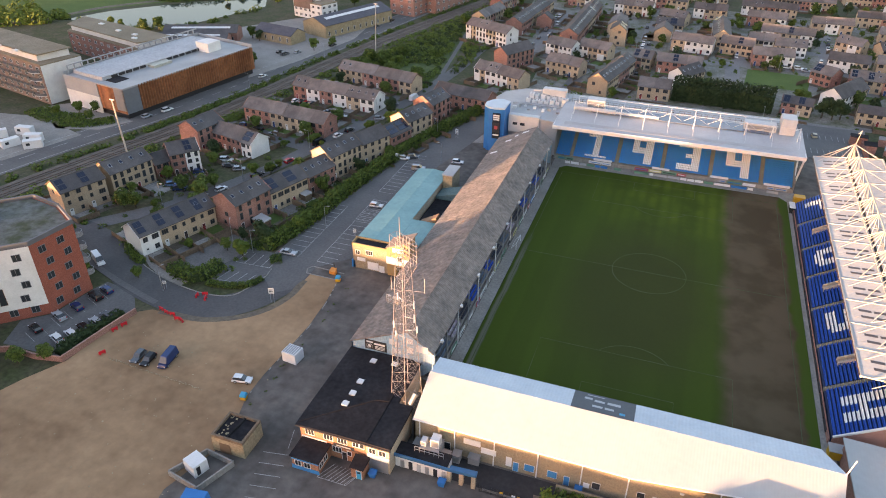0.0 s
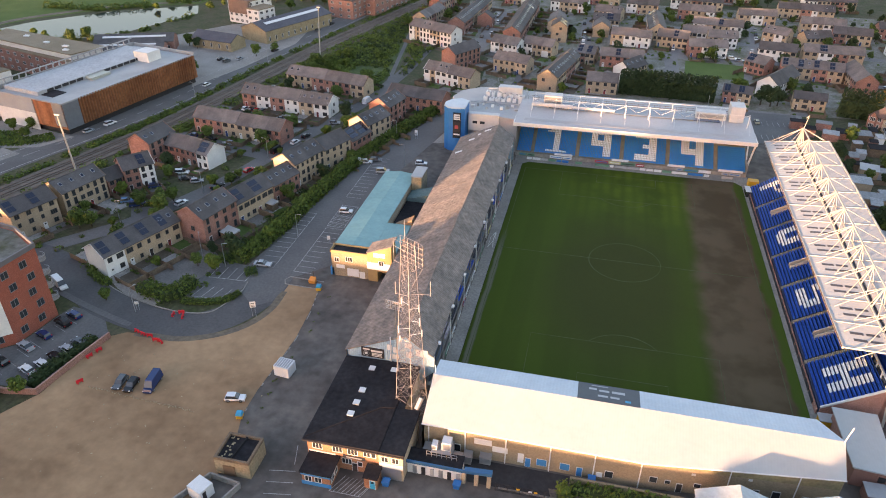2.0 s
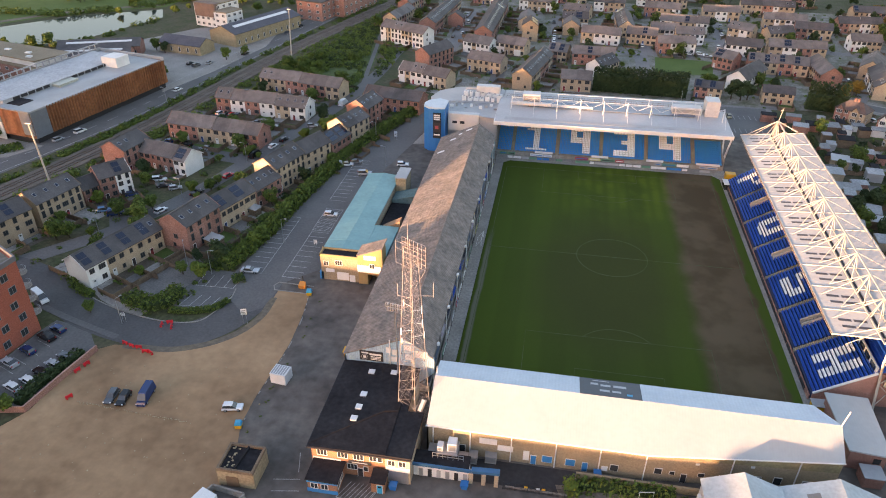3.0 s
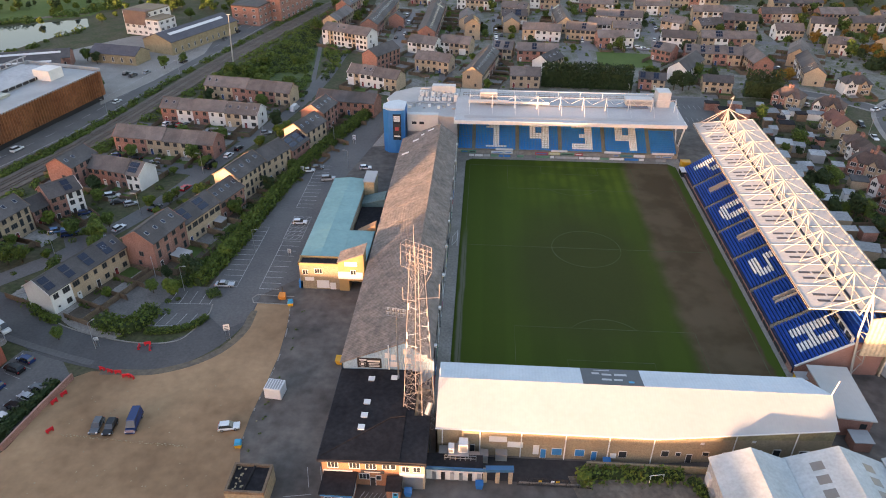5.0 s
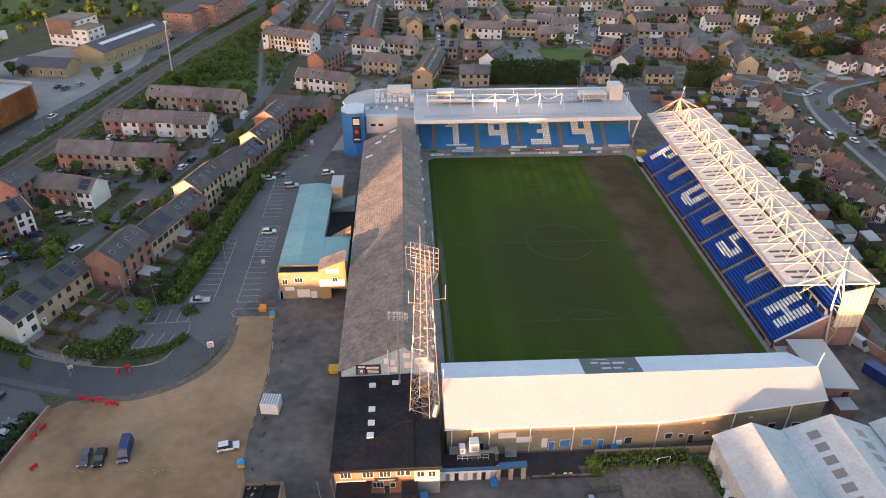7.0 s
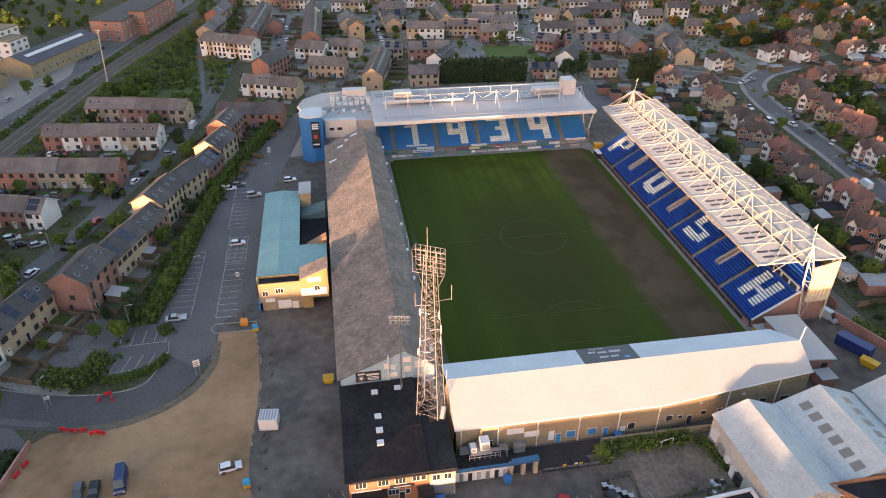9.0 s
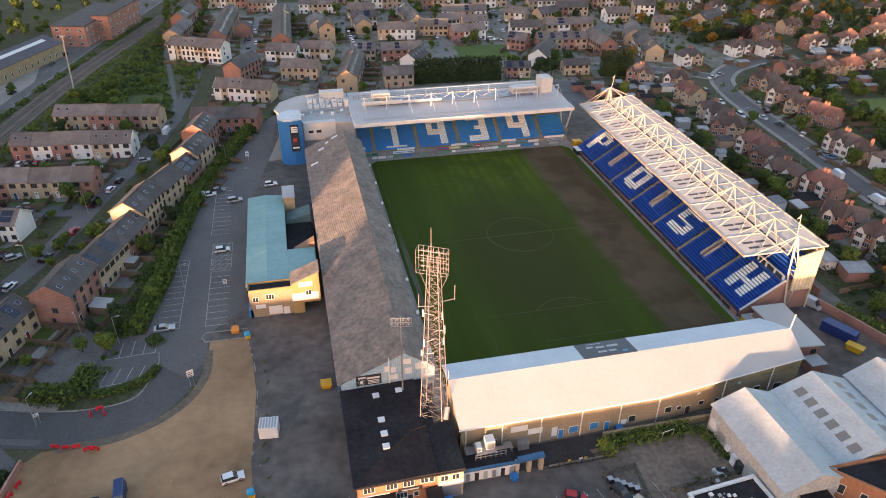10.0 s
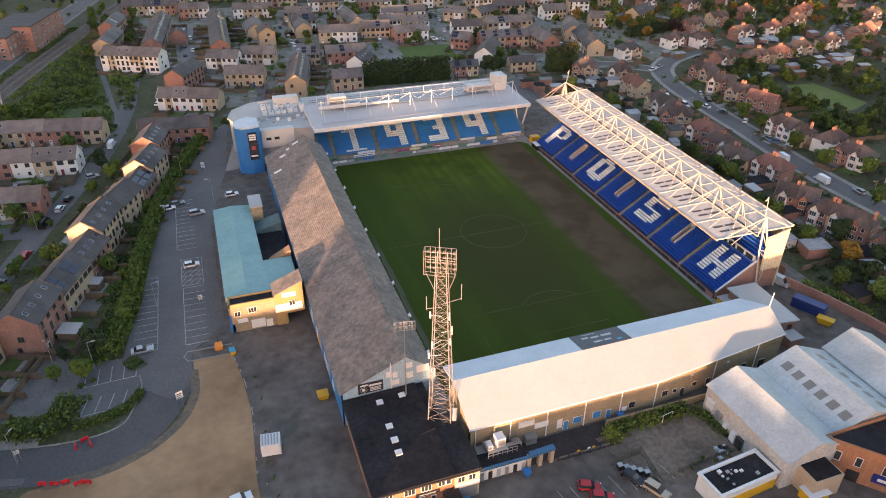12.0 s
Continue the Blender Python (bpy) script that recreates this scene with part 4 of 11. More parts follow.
s.hexa([(XL, MY0, 5.5), (XF + 0.2, MY0, 5.5), (XF + 0.2, MY0, ZF - 0.25), (XR, MY0, ZR - 0.1), (XL, MY0, ZL - 0.2)], [(XL, MY0 + 0.25, 5.5), (XF + 0.2, MY0 + 0.25, 5.5), (XF + 0.2, MY0 + 0.25, ZF - 0.25), (XR, MY0 + 0.25, ZR - 0.1), (XL, MY0 + 0.25, ZL - 0.2)])
part("gable_wall", s, BLUE_CLAD, main, "pale blue corrugated gable", world=True)
for x, z, w, h in ((-46.2, 9.4, 1.0, 1.3), (-45.0, 9.0, 0.9, 1.3), (-45.4, 7.3, 1.6, 1.2), (-42.6, 10.6, 1.4, 1.2), (-42.4, 8.2, 1.3, 1.4), (-40.4, 9.0, 2.4, 1.6)):
    s = Shape()
    s.box(x, MY0 - 0.12, z, x + w, MY0 - 0.002, z + h)
    part("gable_panel", s, WHITE, main, "cream patch panel", world=True)
s = Shape()
s.tube((-45.4, MY0 - 0.3, 6), (-45.4, MY0 - 0.3, 12.8), 0.12)
part("flue", s, WHITE, main, "white flue pipe", world=True)
s = Shape()
s.box(XL, MY0, 0, XL + 0.25, MY1, ZL - 0.15)
part("rear_wall", s, BLUE_TRIM, main, "blue painted rear wall", world=True)
for k in range(16):
    y = -50 + k * 2.1
    s = Shape()
    s.box(XL - 0.1, y, 1.2, XL, y + 1.5, 3.2 + (k % 3) * 0.4)
    part("wall_panel", s, (WHITE, BLUE, GREY_SHEET, YELLOW)[k % 4] if k % 4 != 3 or k in (7, 15) else WHITE, main, world=True)
s = Shape()
s.box(XL, MY1 - 0.25, 0, XF, MY1, ZL)
part("far_end_wall", s, BLUE_CLAD, main, world=True)
# seats on a shallow terrace under the roof
OLD_SEAT, DARK_SEAT, TARP = plain("faded_grey_blue_seat", (0.12, 0.155, 0.2), 0.6), plain("dark_slate_seat", (0.035, 0.042, 0.06), 0.6), surface("printed_tarpaulin", (0.5, 0.47, 0.48), (0.26, 0.2, 0.3), 0.9, 3.0, 0.6)
STAND_SEATS = (DARK_SEAT, OLD_SEAT, TARP, DARK_SEAT, NAVY_SEAT, OLD_SEAT, NAVY_SEAT)
s = Shape()
stepped(s, 16, (-37.6, 1.5), -0.8, 0.32, MY0 + 0.3, MY1 - 0.3, "y")
part("terrace", s, CONCRETE, main, world=True)
y, kk = MY0 + 1, 0
rng = random.Random(3)
while y < MY1 - 4:
    L = rng.uniform(4.5, 7.5)
    s = Shape()
    for r in range(9):
        for c in range(int(L / 0.5)):
            xx, zz = -38.0 - r * 0.8, 1.5 + r * 0.32
            s.box(xx - 0.2, y + c * 0.5, zz + 0.38, xx + 0.22, y + c * 0.5 + 0.42, zz + 0.46)
            s.box(xx - 0.24, y + c * 0.5, zz + 0.4, xx - 0.14, y + c * 0.5 + 0.42, zz + 0.82)
    part("seat_block", s, STAND_SEATS[kk % 7], main, "rows of blue seats under the roof", world=True, kind="stuff")
    y, kk = y + L + 1.2, kk + 1
for k in range(16):
    y = MY0 + 0.6 + k * (MY1 - MY0 - 1.2) / 15
    s = Shape()
    s.box(XF - 0.1, y - 0.12, 0, XF + 0.12, y + 0.12, ZF - 0.2)
    part("roof_post", s, GALV if k % 2 else WHITE, main, "slim steel roof post", world=True)
s = Shape()
s.box(-37.3, MY0, 0, -37.0, MY1, 1.5)
part("front_wall", s, CONCRETE, main, world=True)
y = MY0 + 1.5
k = 0
while y < 50:
    L = rng.uniform(2.5, 5.0)
    s = Shape()
    s.box(-36.95, y, 0.5, -36.8, y + L, 1.5)
    s.box(-36.8, y + 0.4, 0.8, -36.78, y + L - 0.5, 1.2, 1)
    part("advert_board", s, [ad_mats[rng.randrange(8)], ad_mats[rng.choice((0, 1, 5))]], main, world=True)
    y, k = y + L + rng.uniform(0.2, 3.0), k + 1
for k in range(9):
    y = MY0 + 4 + k * 12.5
    s = Shape()
    s.box(XF - 0.05, y, ZF - 0.1, XF + 0.5, y + 0.7, ZF + 0.35)
    s.beam((XF, y + 0.35, ZF), (XF + 0.3, y + 0.35, ZF + 0.8), 0.08)
    part("roof_floodlight", s, WHITE, main, "small white floodlight on the roof edge", world=True)

# near stand: broad white roof over a buff brick rear wall
near = thing("near_stand", -1, -67, 0, 0, "stand with a broad white sheet roof and buff brick rear", "stadium stand")
NX0, NXM, NX1 = -35.4, 3.3, 34.7
s = Shape()
s.hexa([(NX0, -72.9, 6.4), (NXM, -72.9, 6.4), (NXM, -64.1, 10.1), (NX0, -64.1, 10.1)], [(NX0, -72.9, 6.55), (NXM, -72.9, 6.55), (NXM, -64.1, 10.35), (NX0, -64.1, 10.35)])
s.hexa([(NXM, -72.9, 6.4), (NX1, -70.1, 7.6), (NX1 + 0.5, -64.1, 10.1), (NXM, -64.1, 10.1)], [(NXM, -72.9, 6.55), (NX1, -70.1, 7.75), (NX1 + 0.5, -64.1, 10.35), (NXM, -64.1, 10.35)])
part("roof", s, WHITE_SHEET, near, "broad white sheet roof", world=True)
# front slope: white sheet whose unlit blue cast is put into the colour
s = Shape()
for x0, x1, m in ((NX0, -9.0, 0), (-9.0, 2.0, 1), (2.0, NX1 + 0.5, 0)):
    xf = x1 if x1 < NX1 else 32.2
    s.hexa([(x0, -64.1, 10.1), (x1, -64.1, 10.1), (xf, -58.6, 9.1), (x0, -58.6, 9.1)], [(x0, -64.1, 10.36), (x1, -64.1, 10.36), (xf, -58.6, 9.3), (x0, -58.6, 9.3)], m)
part("front_roof", s, [PALE_SHEET, plain("dark_grey_banner", (0.075, 0.09, 0.105), 0.6)], near, "front slope tinted blue for shade, with a dark advert panel", world=True)
s = Shape()
for x0, x1, y0, y1, m in ((-7.0, -5.6, -60.6, -60.0, 0), (-5.2, -3.4, -60.9, -60.3, 0), (-2.9, -0.6, -60.9, -60.2, 0), (-5.4, -3.6, -62.6, -62.0, 0), (-3.2, -1.6, -62.6, -62.0, 0), (-0.6, 0.4, -63.2, -62.6, 1), (-6.6, -3.6, -59.3, -59.1, 0)):
    z = lambda y: 10.36 + (-64.1 - y) / (-64.1 + 58.6) * -1.06
    s.hexa([(x0, y0, z(y0) + 0.004), (x1, y0, z(y0) + 0.004), (x1, y1, z(y1) + 0.004), (x0, y1, z(y1) + 0.004)], [(x0, y0, z(y0) + 0.02), (x1, y0, z(y0) + 0.02), (x1, y1, z(y1) + 0.02), (x0, y1, z(y1) + 0.02)], m)
part("panel_mark", s, [plain("grey_lettering", (0.38, 0.4, 0.42), 0.6), CYAN], near, "plain grey bars on the advert panel", world=True, kind="stuff")
def rear_y(x):
    """The line of the rear wall: straight, then slanting inwards past the joint."""
    return -72.6 if x < NXM else -72.6 + (x - NXM) / (NX1 - NXM) * 2.8
s = Shape()
s.box(NX0, -72.6, 0, NXM, -72.3, 6.45)
s.hexa([(NXM, -72.6, 0), (NX1 - 0.2, -69.8, 0), (NX1 - 0.2, -69.5, 0), (NXM, -72.3, 0)], [(NXM, -72.6, 6.4), (NX1 - 0.2, -69.8, 7.6), (NX1 - 0.2, -69.5, 7.6), (NXM, -72.3, 6.4)])
s.hexa([(NX0, -72.6, 0), (NX0 + 0.3, -72.6, 0), (NX0 + 0.3, -60, 0), (NX0, -60, 0)], [(NX0, -72.6, 6.4), (NX0 + 0.3, -72.6, 6.4), (NX0 + 0.3, -64.1, 10.0), (NX0, -64.1, 10.0)])
s.hexa([(NX1 - 0.3, -69.8, 0), (NX1, -69.8, 0), (NX1, -60, 0), (NX1 - 0.3, -60, 0)], [(NX1 - 0.3, -69.8, 7.6), (NX1, -69.8, 7.6), (NX1, -64.1, 10.0), (NX1 - 0.3, -64.1, 10.0)])
part("rear_wall", s, STADIUM_BRICK, near, "buff brick rear wall", world=True)
s = Shape()
s.hexa([(NXM + 3, rear_y(NXM + 3) - 0.12, 5.9), (NX1 - 0.2, -69.92, 5.0), (NX1 - 0.2, -69.8, 5.0), (NXM + 3, rear_y(NXM + 3), 5.9)], [(NXM + 3, rear_y(NXM + 3) - 0.12, 6.5), (NX1 - 0.2, -69.92, 7.58), (NX1 - 0.2, -69.8, 7.58), (NXM + 3, rear_y(NXM + 3), 6.5)])
part("upper_cladding", s, surface("yellowish_cladding", (0.25, 0.21, 0.11), (0.19, 0.165, 0.1), 0.3, 2.0, 0.85), near, "yellowish cladding under the eave", world=True)
s = Shape()
s.box(NX0 - 0.1, -73.05, 6.3, NXM, -72.9, 6.5)
s.beam((NXM, -72.98, 6.4), (NX1 + 0.1, -70.18, 7.62), 0.15, 0.2)
part("gutter", s, WHITE, near, "white gutter", world=True)
for x, y, z in ((-34.2, -72.75, 6.3), (-27.5, -72.75, 6.3), (-20.2, -72.75, 6.3), (-12.4, -72.75, 6.3), (-4.8, -72.75, 6.3), (2.9, -72.75, 6.3), (17.2, rear_y(17.2) - 0.15, 6.9), (28.0, rear_y(28.0) - 0.15, 7.3)):
    s = Shape()
    s.tube((x, y, 0), (x, y, z), 0.11)
    part("downpipe", s, WHITE, near, "white downpipe", world=True)
for x, z0, w, h, mt, lab in ((-25.8, 3.6, 3.0, 1.2, WHITE, "white sign"), (-22.5, 2.4, 2.6, 1.2, WHITE, "white sign"), (-17.9, 0.9, 0.9, 2.1, WHITE, ""), (-16.6, 0.1, 0.9, 2.1, BLUE_TRIM, ""), (-14.6, 1.0, 1.7, 1.5, BLUE_TRIM, "blue shutter"), (-10.5, 1.0, 1.6, 1.5, BLUE_TRIM, "blue shutter"), (-7.6, 0.1, 0.9, 2.1, BLUE_TRIM, ""), (-4.2, 0.9, 0.9, 1.0, WHITE, ""), (-2.8, 1.2, 1.3, 1.4, GLASS, ""), (-29.6, 0.9, 1.2, 1.6, GLASS, "")):
    s = Shape()
    s.box(x, -72.7, z0, x + w, -72.6, z0 + h)
    s.box(x - 0.08, -72.66, z0 - 0.08, x + w + 0.08, -72.6, z0 + h + 0.08, 1)
    part("door" if h > 2 else "shutter" if mt is BLUE_TRIM else "window" if mt is GLASS else "sign", s, [mt, FRAME], near, lab, world=True)
for x, z0, w, h, mt in ((4.6, 1.9, 1.2, 1.2, GLASS), (7.2, 1.9, 0.8, 0.7, GLASS), (9.2, 0.1, 0.9, 2.0, DARK), (12.0, 1.8, 1.0, 0.8, GLASS), (15.6, 0.5, 0.9, 1.8, DARK), (21.5, 1.8, 0.9, 0.9, GLASS), (24.6, 1.2, 1.2, 1.6, GLASS), (29.4, 0.1, 1.6, 2.2, DARK), (11.2, 4.6, 0.5, 0.3, WHITE), (20.3, 4.8, 0.5, 0.3, WHITE)):
    s = Shape()
    yw = rear_y(x)
    s.box(x, yw - 0.1, z0, x + w, yw + 0.12, z0 + h)
    s.box(x - 0.08, yw - 0.06, z0 - 0.08, x + w + 0.08, yw + 0.12, z0 + h + 0.08, 1)
    part("door" if h > 1.7 else "window", s, [mt, FRAME], near, world=True)
for k in range(9):
    s = Shape()
    x = -33 + k * 8.0
    s.box(x, -59.2, 0, x + 0.2, -59.0, 9.1)
    part("roof_post", s, WHITE, near, world=True)
s = Shape()
stepped(s, 9, (-60, 0.6), -0.9, 0.35, NX0 + 0.4, NX1 - 0.4, "x")
part("terrace", s, CONCRETE, near, world=True)
s = Shape()
s.tube((NX1 + 0.3, -64.2, 10.2), (NX1 + 1.0, -63.8, 13.4), 0.1)
part("flagpole", s, WHITE, near, "short white leaning flagpole", world=True)
s = Shape()
s.tube((NX0 + 0.2, -63.4, 10.0), (NX0 + 0.2, -63.4, 12.0), 0.07)
part("vent_pipe", s, WHITE, near, world=True)

# low white-roofed block joining the near and right stands
low = thing("corner_kiosk", 41.6, -56.5, 0, 0, "low brick block with a white flat roof", "building")
s = Shape()
s.prism([(38.6, -63.4), (44.6, -63.8), (45.2, -49.8), (38.4, -49.6)], 0, 4.2)
part("wall", s, RED_BRICK, low, world=True)
s = Shape()
s.prism([(38.2, -63.6), (45.0, -64.3), (45.8, -49.3), (38.0, -49.0)], 4.2, 4.5)
part("roof", s, WHITE_SHEET, low, "flat white roof", world=True)
s = Shape()
s.box(42.6, -63.78, 2.0, 43.8, -63.5, 3.2)
part("window", s, GLASS, low, world=True)
s = Shape()
s.box(40.2, -67.6, 0, 43.4, -64.6, 2.4)
s.box(40.0, -67.8, 2.4, 43.6, -64.5, 2.55, 1)
single("porch_shed", s, [RED_BRICK, GREY_SHEET], "small brick shed with a grey roof", "shed")

# right stand: royal blue seats with white lettering, ribbed roof hung from a cream truss
EY0, EY1 = -46.6, 51.0
east = thing("right_stand", 48, 2, 0, 0, "large stand with royal blue seats and a cream roof truss", "stadium stand")
EX0, EZ0, ET, ER, EN = 37.2, 1.4, 0.62, 0.42, 16
s = Shape()
stepped(s, EN, (EX0, EZ0), ET, ER, EY0, EY1, "y")
part("terrace", s, plain("dark_blue_concrete", (0.03, 0.045, 0.1), 0.8), east, "stepped dark blue terrace", world=True)
stairs_y = [-46.6 + k * 97.6 / 7 for k in range(8)]
letters = {0: "H", 2: "S", 4: "O", 6: "P"}
for b in range(7):
    y0, y1 = stairs_y[b] + (0.6 if b else 0.2), stairs_y[b + 1] - 0.6
    s = Shape()
    n = int((y1 - y0) / 0.5)
    ch = letters.get(b, "")
    for r in range(EN):
        for c in range(n):
            y = y1 - (c + 0.5) * (y1 - y0) / n
            if not ch and 4 <= r < 13 and abs(y - (y0 + y1) / 2) < 0.9:
                continue
            m = 0
            if ch:
                gx, gy = (c + 0.5 - n * 0.22) / (n * 0.56) * 6, (13.5 - r) / 10.8 * 9
                if 0 <= gx < 6 and 0 <= gy < 9 and GLYPH[ch][int(gy)][int(gx)] == "#":
                    m = 1
            seat_mesh(s, EX0 + (r + 0.55) * ET, y, EZ0 + r * ER, -1, 0, m)
    part("seat_block", s, [NAVY_SEAT, WHITE_SEAT], east, "rows of royal blue seats with a white letter" if ch else "rows of royal blue seats", world=True, kind="stuff")
    if not ch:
        ym = (y0 + y1) / 2
        s = Shape()
        za, zb = EZ0 + 4 * ER, EZ0 + 13 * ER
        xa, xb = EX0 + 4 * ET, EX0 + 13 * ET
        for d in (-0.85, 0.6):
            s.hexa([(xa, ym + d, za - 0.4), (xb, ym + d, zb - 0.4), (xb, ym + d + 0.25, zb - 0.4), (xa, ym + d + 0.25, za - 0.4)], [(xa, ym + d, za + 1.0), (xb, ym + d, zb + 0.9), (xb, ym + d + 0.25, zb + 0.9), (xa, ym + d + 0.25, za + 1.0)])
        s.box(xb - 0.2, ym - 0.85, zb - 0.4, xb + 0.05, ym + 0.85, zb + 0.9)
        part("gangway_parapet", s, CREAM, east, "cream parapet round a gangway opening", world=True)
        s = Shape()
        s.hexa([(xa, ym - 0.8, za - 0.5), (xb, ym - 0.8, za), (xb, ym + 0.8, za), (xa, ym + 0.8, za - 0.5)], [(xa, ym - 0.8, za + 0.02), (xb, ym - 0.8, zb - 1.8), (xb, ym + 0.8, zb - 1.8), (xa, ym + 0.8, za + 0.02)])
        part("gangway_floor", s, STEP, east, world=True)
for y in stairs_y[1:-1]:
    s = Shape()
    stepped(s, EN * 2, (EX0 - 0.05, EZ0 + 0.1), ET / 2, ER / 2, y - 0.5, y + 0.5, "y")
    part("gangway", s, STEP, east, "tan concrete stair gangway", world=True)
s = Shape()
s.box(EX0 - 0.5, EY0, 0, EX0 - 0.3, EY1, 1.3)
s.hexa([(EX0, EY0 - 0.25, 0), (EX0 + 10, EY0 - 0.25, 0), (EX0 + 10, EY0, 0), (EX0, EY0, 0)], [(EX0, EY0 - 0.25, 1.7), (EX0 + 10, EY0 - 0.25, 8.4), (EX0 + 10, EY0, 8.4), (EX0, EY0, 1.7)])
part("end_wall", s, RED_BRICK, east, "red brick end wall", world=True)
s = Shape()
s.beam((EX0, EY0 - 0.12, 1.95), (EX0 + 10, EY0 - 0.12, 8.65), 0.35, 0.35)
part("coping", s, WHITE, east, "white coping on the end wall", world=True)
# rear concourse, upper seats in the shade, end cladding
s = Shape()
s.box(47.2, EY0 + 0.4, 0, 54.2, 52, 8.0)
part("concourse", s, RED_BRICK, east, world=True)
s = Shape()
stepped(s, 9, (47.4, 8.6), 0.72, 0.5, EY0 + 1, 51, "y")
part("upper_terrace", s, NAVY_SEAT, east, "shaded upper rows of blue seats", world=True)
s = Shape()
s.box(46.9, EY0 + 0.4, 7.8, 47.2, 51, 9.6)
part("box_front", s, WHITE, east, world=True)
for k in range(32):
    s = Shape()
    y = EY0 + 1 + k * 3.05
    s.box(46.82, y, 8.2, 46.92, y + 2.3, 9.3)
    part("window", s, GLASS, east, world=True)
s = Shape()
s.hexa([(54.6, EY0, 0), (54.9, EY0, 0), (54.9, 51, 0), (54.6, 51, 0)], [(54.6, EY0, 16.1), (54.9, EY0, 16.1), (54.9, 51, 17.7), (54.6, 51, 17.7)])
s.hexa([(49.0, EY0 - 0.2, 5.5), (54.6, EY0 - 0.2, 5.5), (54.6, EY0 + 0.1, 5.5), (49.0, EY0 + 0.1, 5.5)], [(49.0, EY0 - 0.2, 14.7), (54.6, EY0 - 0.2, 16.0), (54.6, EY0 + 0.1, 16.0), (49.0, EY0 + 0.1, 14.7)])
part("rear_cladding", s, stripes(surface("cream_cladding", (0.58, 0.5, 0.36), (0.5, 0.43, 0.3), 0.2, 2.0, 0.6), 0, 0.9, 0.3, 0.05), east, "cream cladding panels", world=True)
TX, SKEW = 48.0, 0.355
def up(y):
    """The roof climbs a little towards its far end."""
    return 1.7 * (y + 41.0) / 98.0
def on_east(x, v, lift=0.0):
    """A place on the roof: x across it, v along its skewed length."""
    y = v - (x - 39.6) * SKEW
    return x, y, 12.7 + (x - 39.6) * 0.2467 + up(v) + lift
def roof_slab(s, x0, x1, v0, v1, z0, z1, m=0):
    ring = ((x0, v0), (x1, v0), (x1, v1), (x0, v1))
    s.hexa([on_east(x, v, z0) for x, v in ring], [on_east(x, v, z1) for x, v in ring], m)
ROOF_V0, ROOF_V1, NT, BAY = -41.0, 57.0, 12, 8.1667
for k in range(NT):
    for j in range(3):
        v = ROOF_V0 + (k + j / 3) * BAY
        s = Shape()
        roof_slab(s, 39.6, 47.2, v, v + BAY / 3 - 0.04, -0.2, 0.0)
        roof_slab(s, 47.8, 55.4, v, v + BAY / 3 - 0.04, -0.2, 0.0)
        part("roof_sheet", s, RIB_SHEET, east, world=True)
s = Shape()
roof_slab(s, 47.2, 47.8, ROOF_V0, ROOF_V1, -0.35, -0.2)
part("valley_gutter", s, DARK, east, "dark gutter along the roof", world=True)
DARK_LIGHT = plain("dark_rooflight", (0.05, 0.05, 0.055), 0.3)
for k in range(NT):
    v = ROOF_V0 + k * BAY
    for x0, dv in ((41.7, 2.5), (44.2, 2.5), (41.5, 4.6), (44.0, 4.6)):
        s = Shape()
        roof_slab(s, x0, x0 + 2.1, v + dv, v + dv + 0.75, 0.004, 0.03)
        part("roof_light", s, DARK_LIGHT, east, "dark slot roof light", world=True)
for k in range(NT + 1):
    v = ROOF_V0 + k * BAY
    s = Shape()
    s.beam(on_east(39.6, v, 0.08), on_east(55.4, v, 0.08), 0.16, 0.16)
    part("roof_rib", s, CREAM, east, "cream cross rib over the roof", world=True)
s = Shape()
s.beam(on_east(39.5, ROOF_V0, -0.1), on_east(39.5, ROOF_V1, -0.1), 0.3, 0.55)
s.beam(on_east(55.5, ROOF_V0, 0.0), on_east(55.5, ROOF_V1, 0.0), 0.3, 0.5)
part("roof_edge", s, CREAM, east, "cream roof edge beam", world=True)
s = Shape()
s.beam(on_east(39.25, ROOF_V0, 0.1), on_east(39.25, ROOF_V1, 0.1), 0.12, 0.1)
for k in range(48):
    v = ROOF_V0 + (k + 0.5) * (ROOF_V1 - ROOF_V0) / 48
    s.beam(on_east(39.25, v, -0.5), on_east(39.25, v, 0.1), 0.07)
part("edge_rail", s, RUST, east, "thin red-brown rail along the roof edge", world=True)
def node(k):
    y = -45.3 + k * BAY
    return Vector((TX, y, 19.6 + up(y)))
def foot(k, x, d=0.0):
    y = -45.3 + (k + d) * BAY
    return Vector((x, y, 12.7 + (x - 39.6) * 0.2467 + up(y + (x - 39.6) * SKEW) + 0.15))
for k in range(NT + 1):
    s = Shape()
    top = node(k)
    s.beam(top, foot(k, 40.6, 0.1), 0.12)
    s.beam(top, foot(k, 54.4), 0.1)
    s.beam(foot(k, TX - 1.1), top, 0.2)
    s.beam(foot(k, TX + 1.1), top, 0.16)
    if k < NT:
        s.beam(foot(k, TX - 1.1, 0.5), top, 0.15)
        s.beam(foot(k, TX - 1.1, 0.5), node(k + 1), 0.15)
        s.beam(top, foot(k, 43.0, 0.5), 0.11)
        s.beam(node(k + 1), foot(k, 43.0, 0.5), 0.11)
    part("truss_frame", s, CREAM, east, "cream steel cross frame", world=True)
s = Shape()
s.beam(node(0), node(NT), 0.3)
s.beam(foot(0, TX - 1.1), foot(NT, TX - 1.1), 0.26)
s.beam(foot(0, TX + 1.1), foot(NT, TX + 1.1), 0.26)
part("truss_chord", s, CREAM, east, "long cream truss chords", world=True)
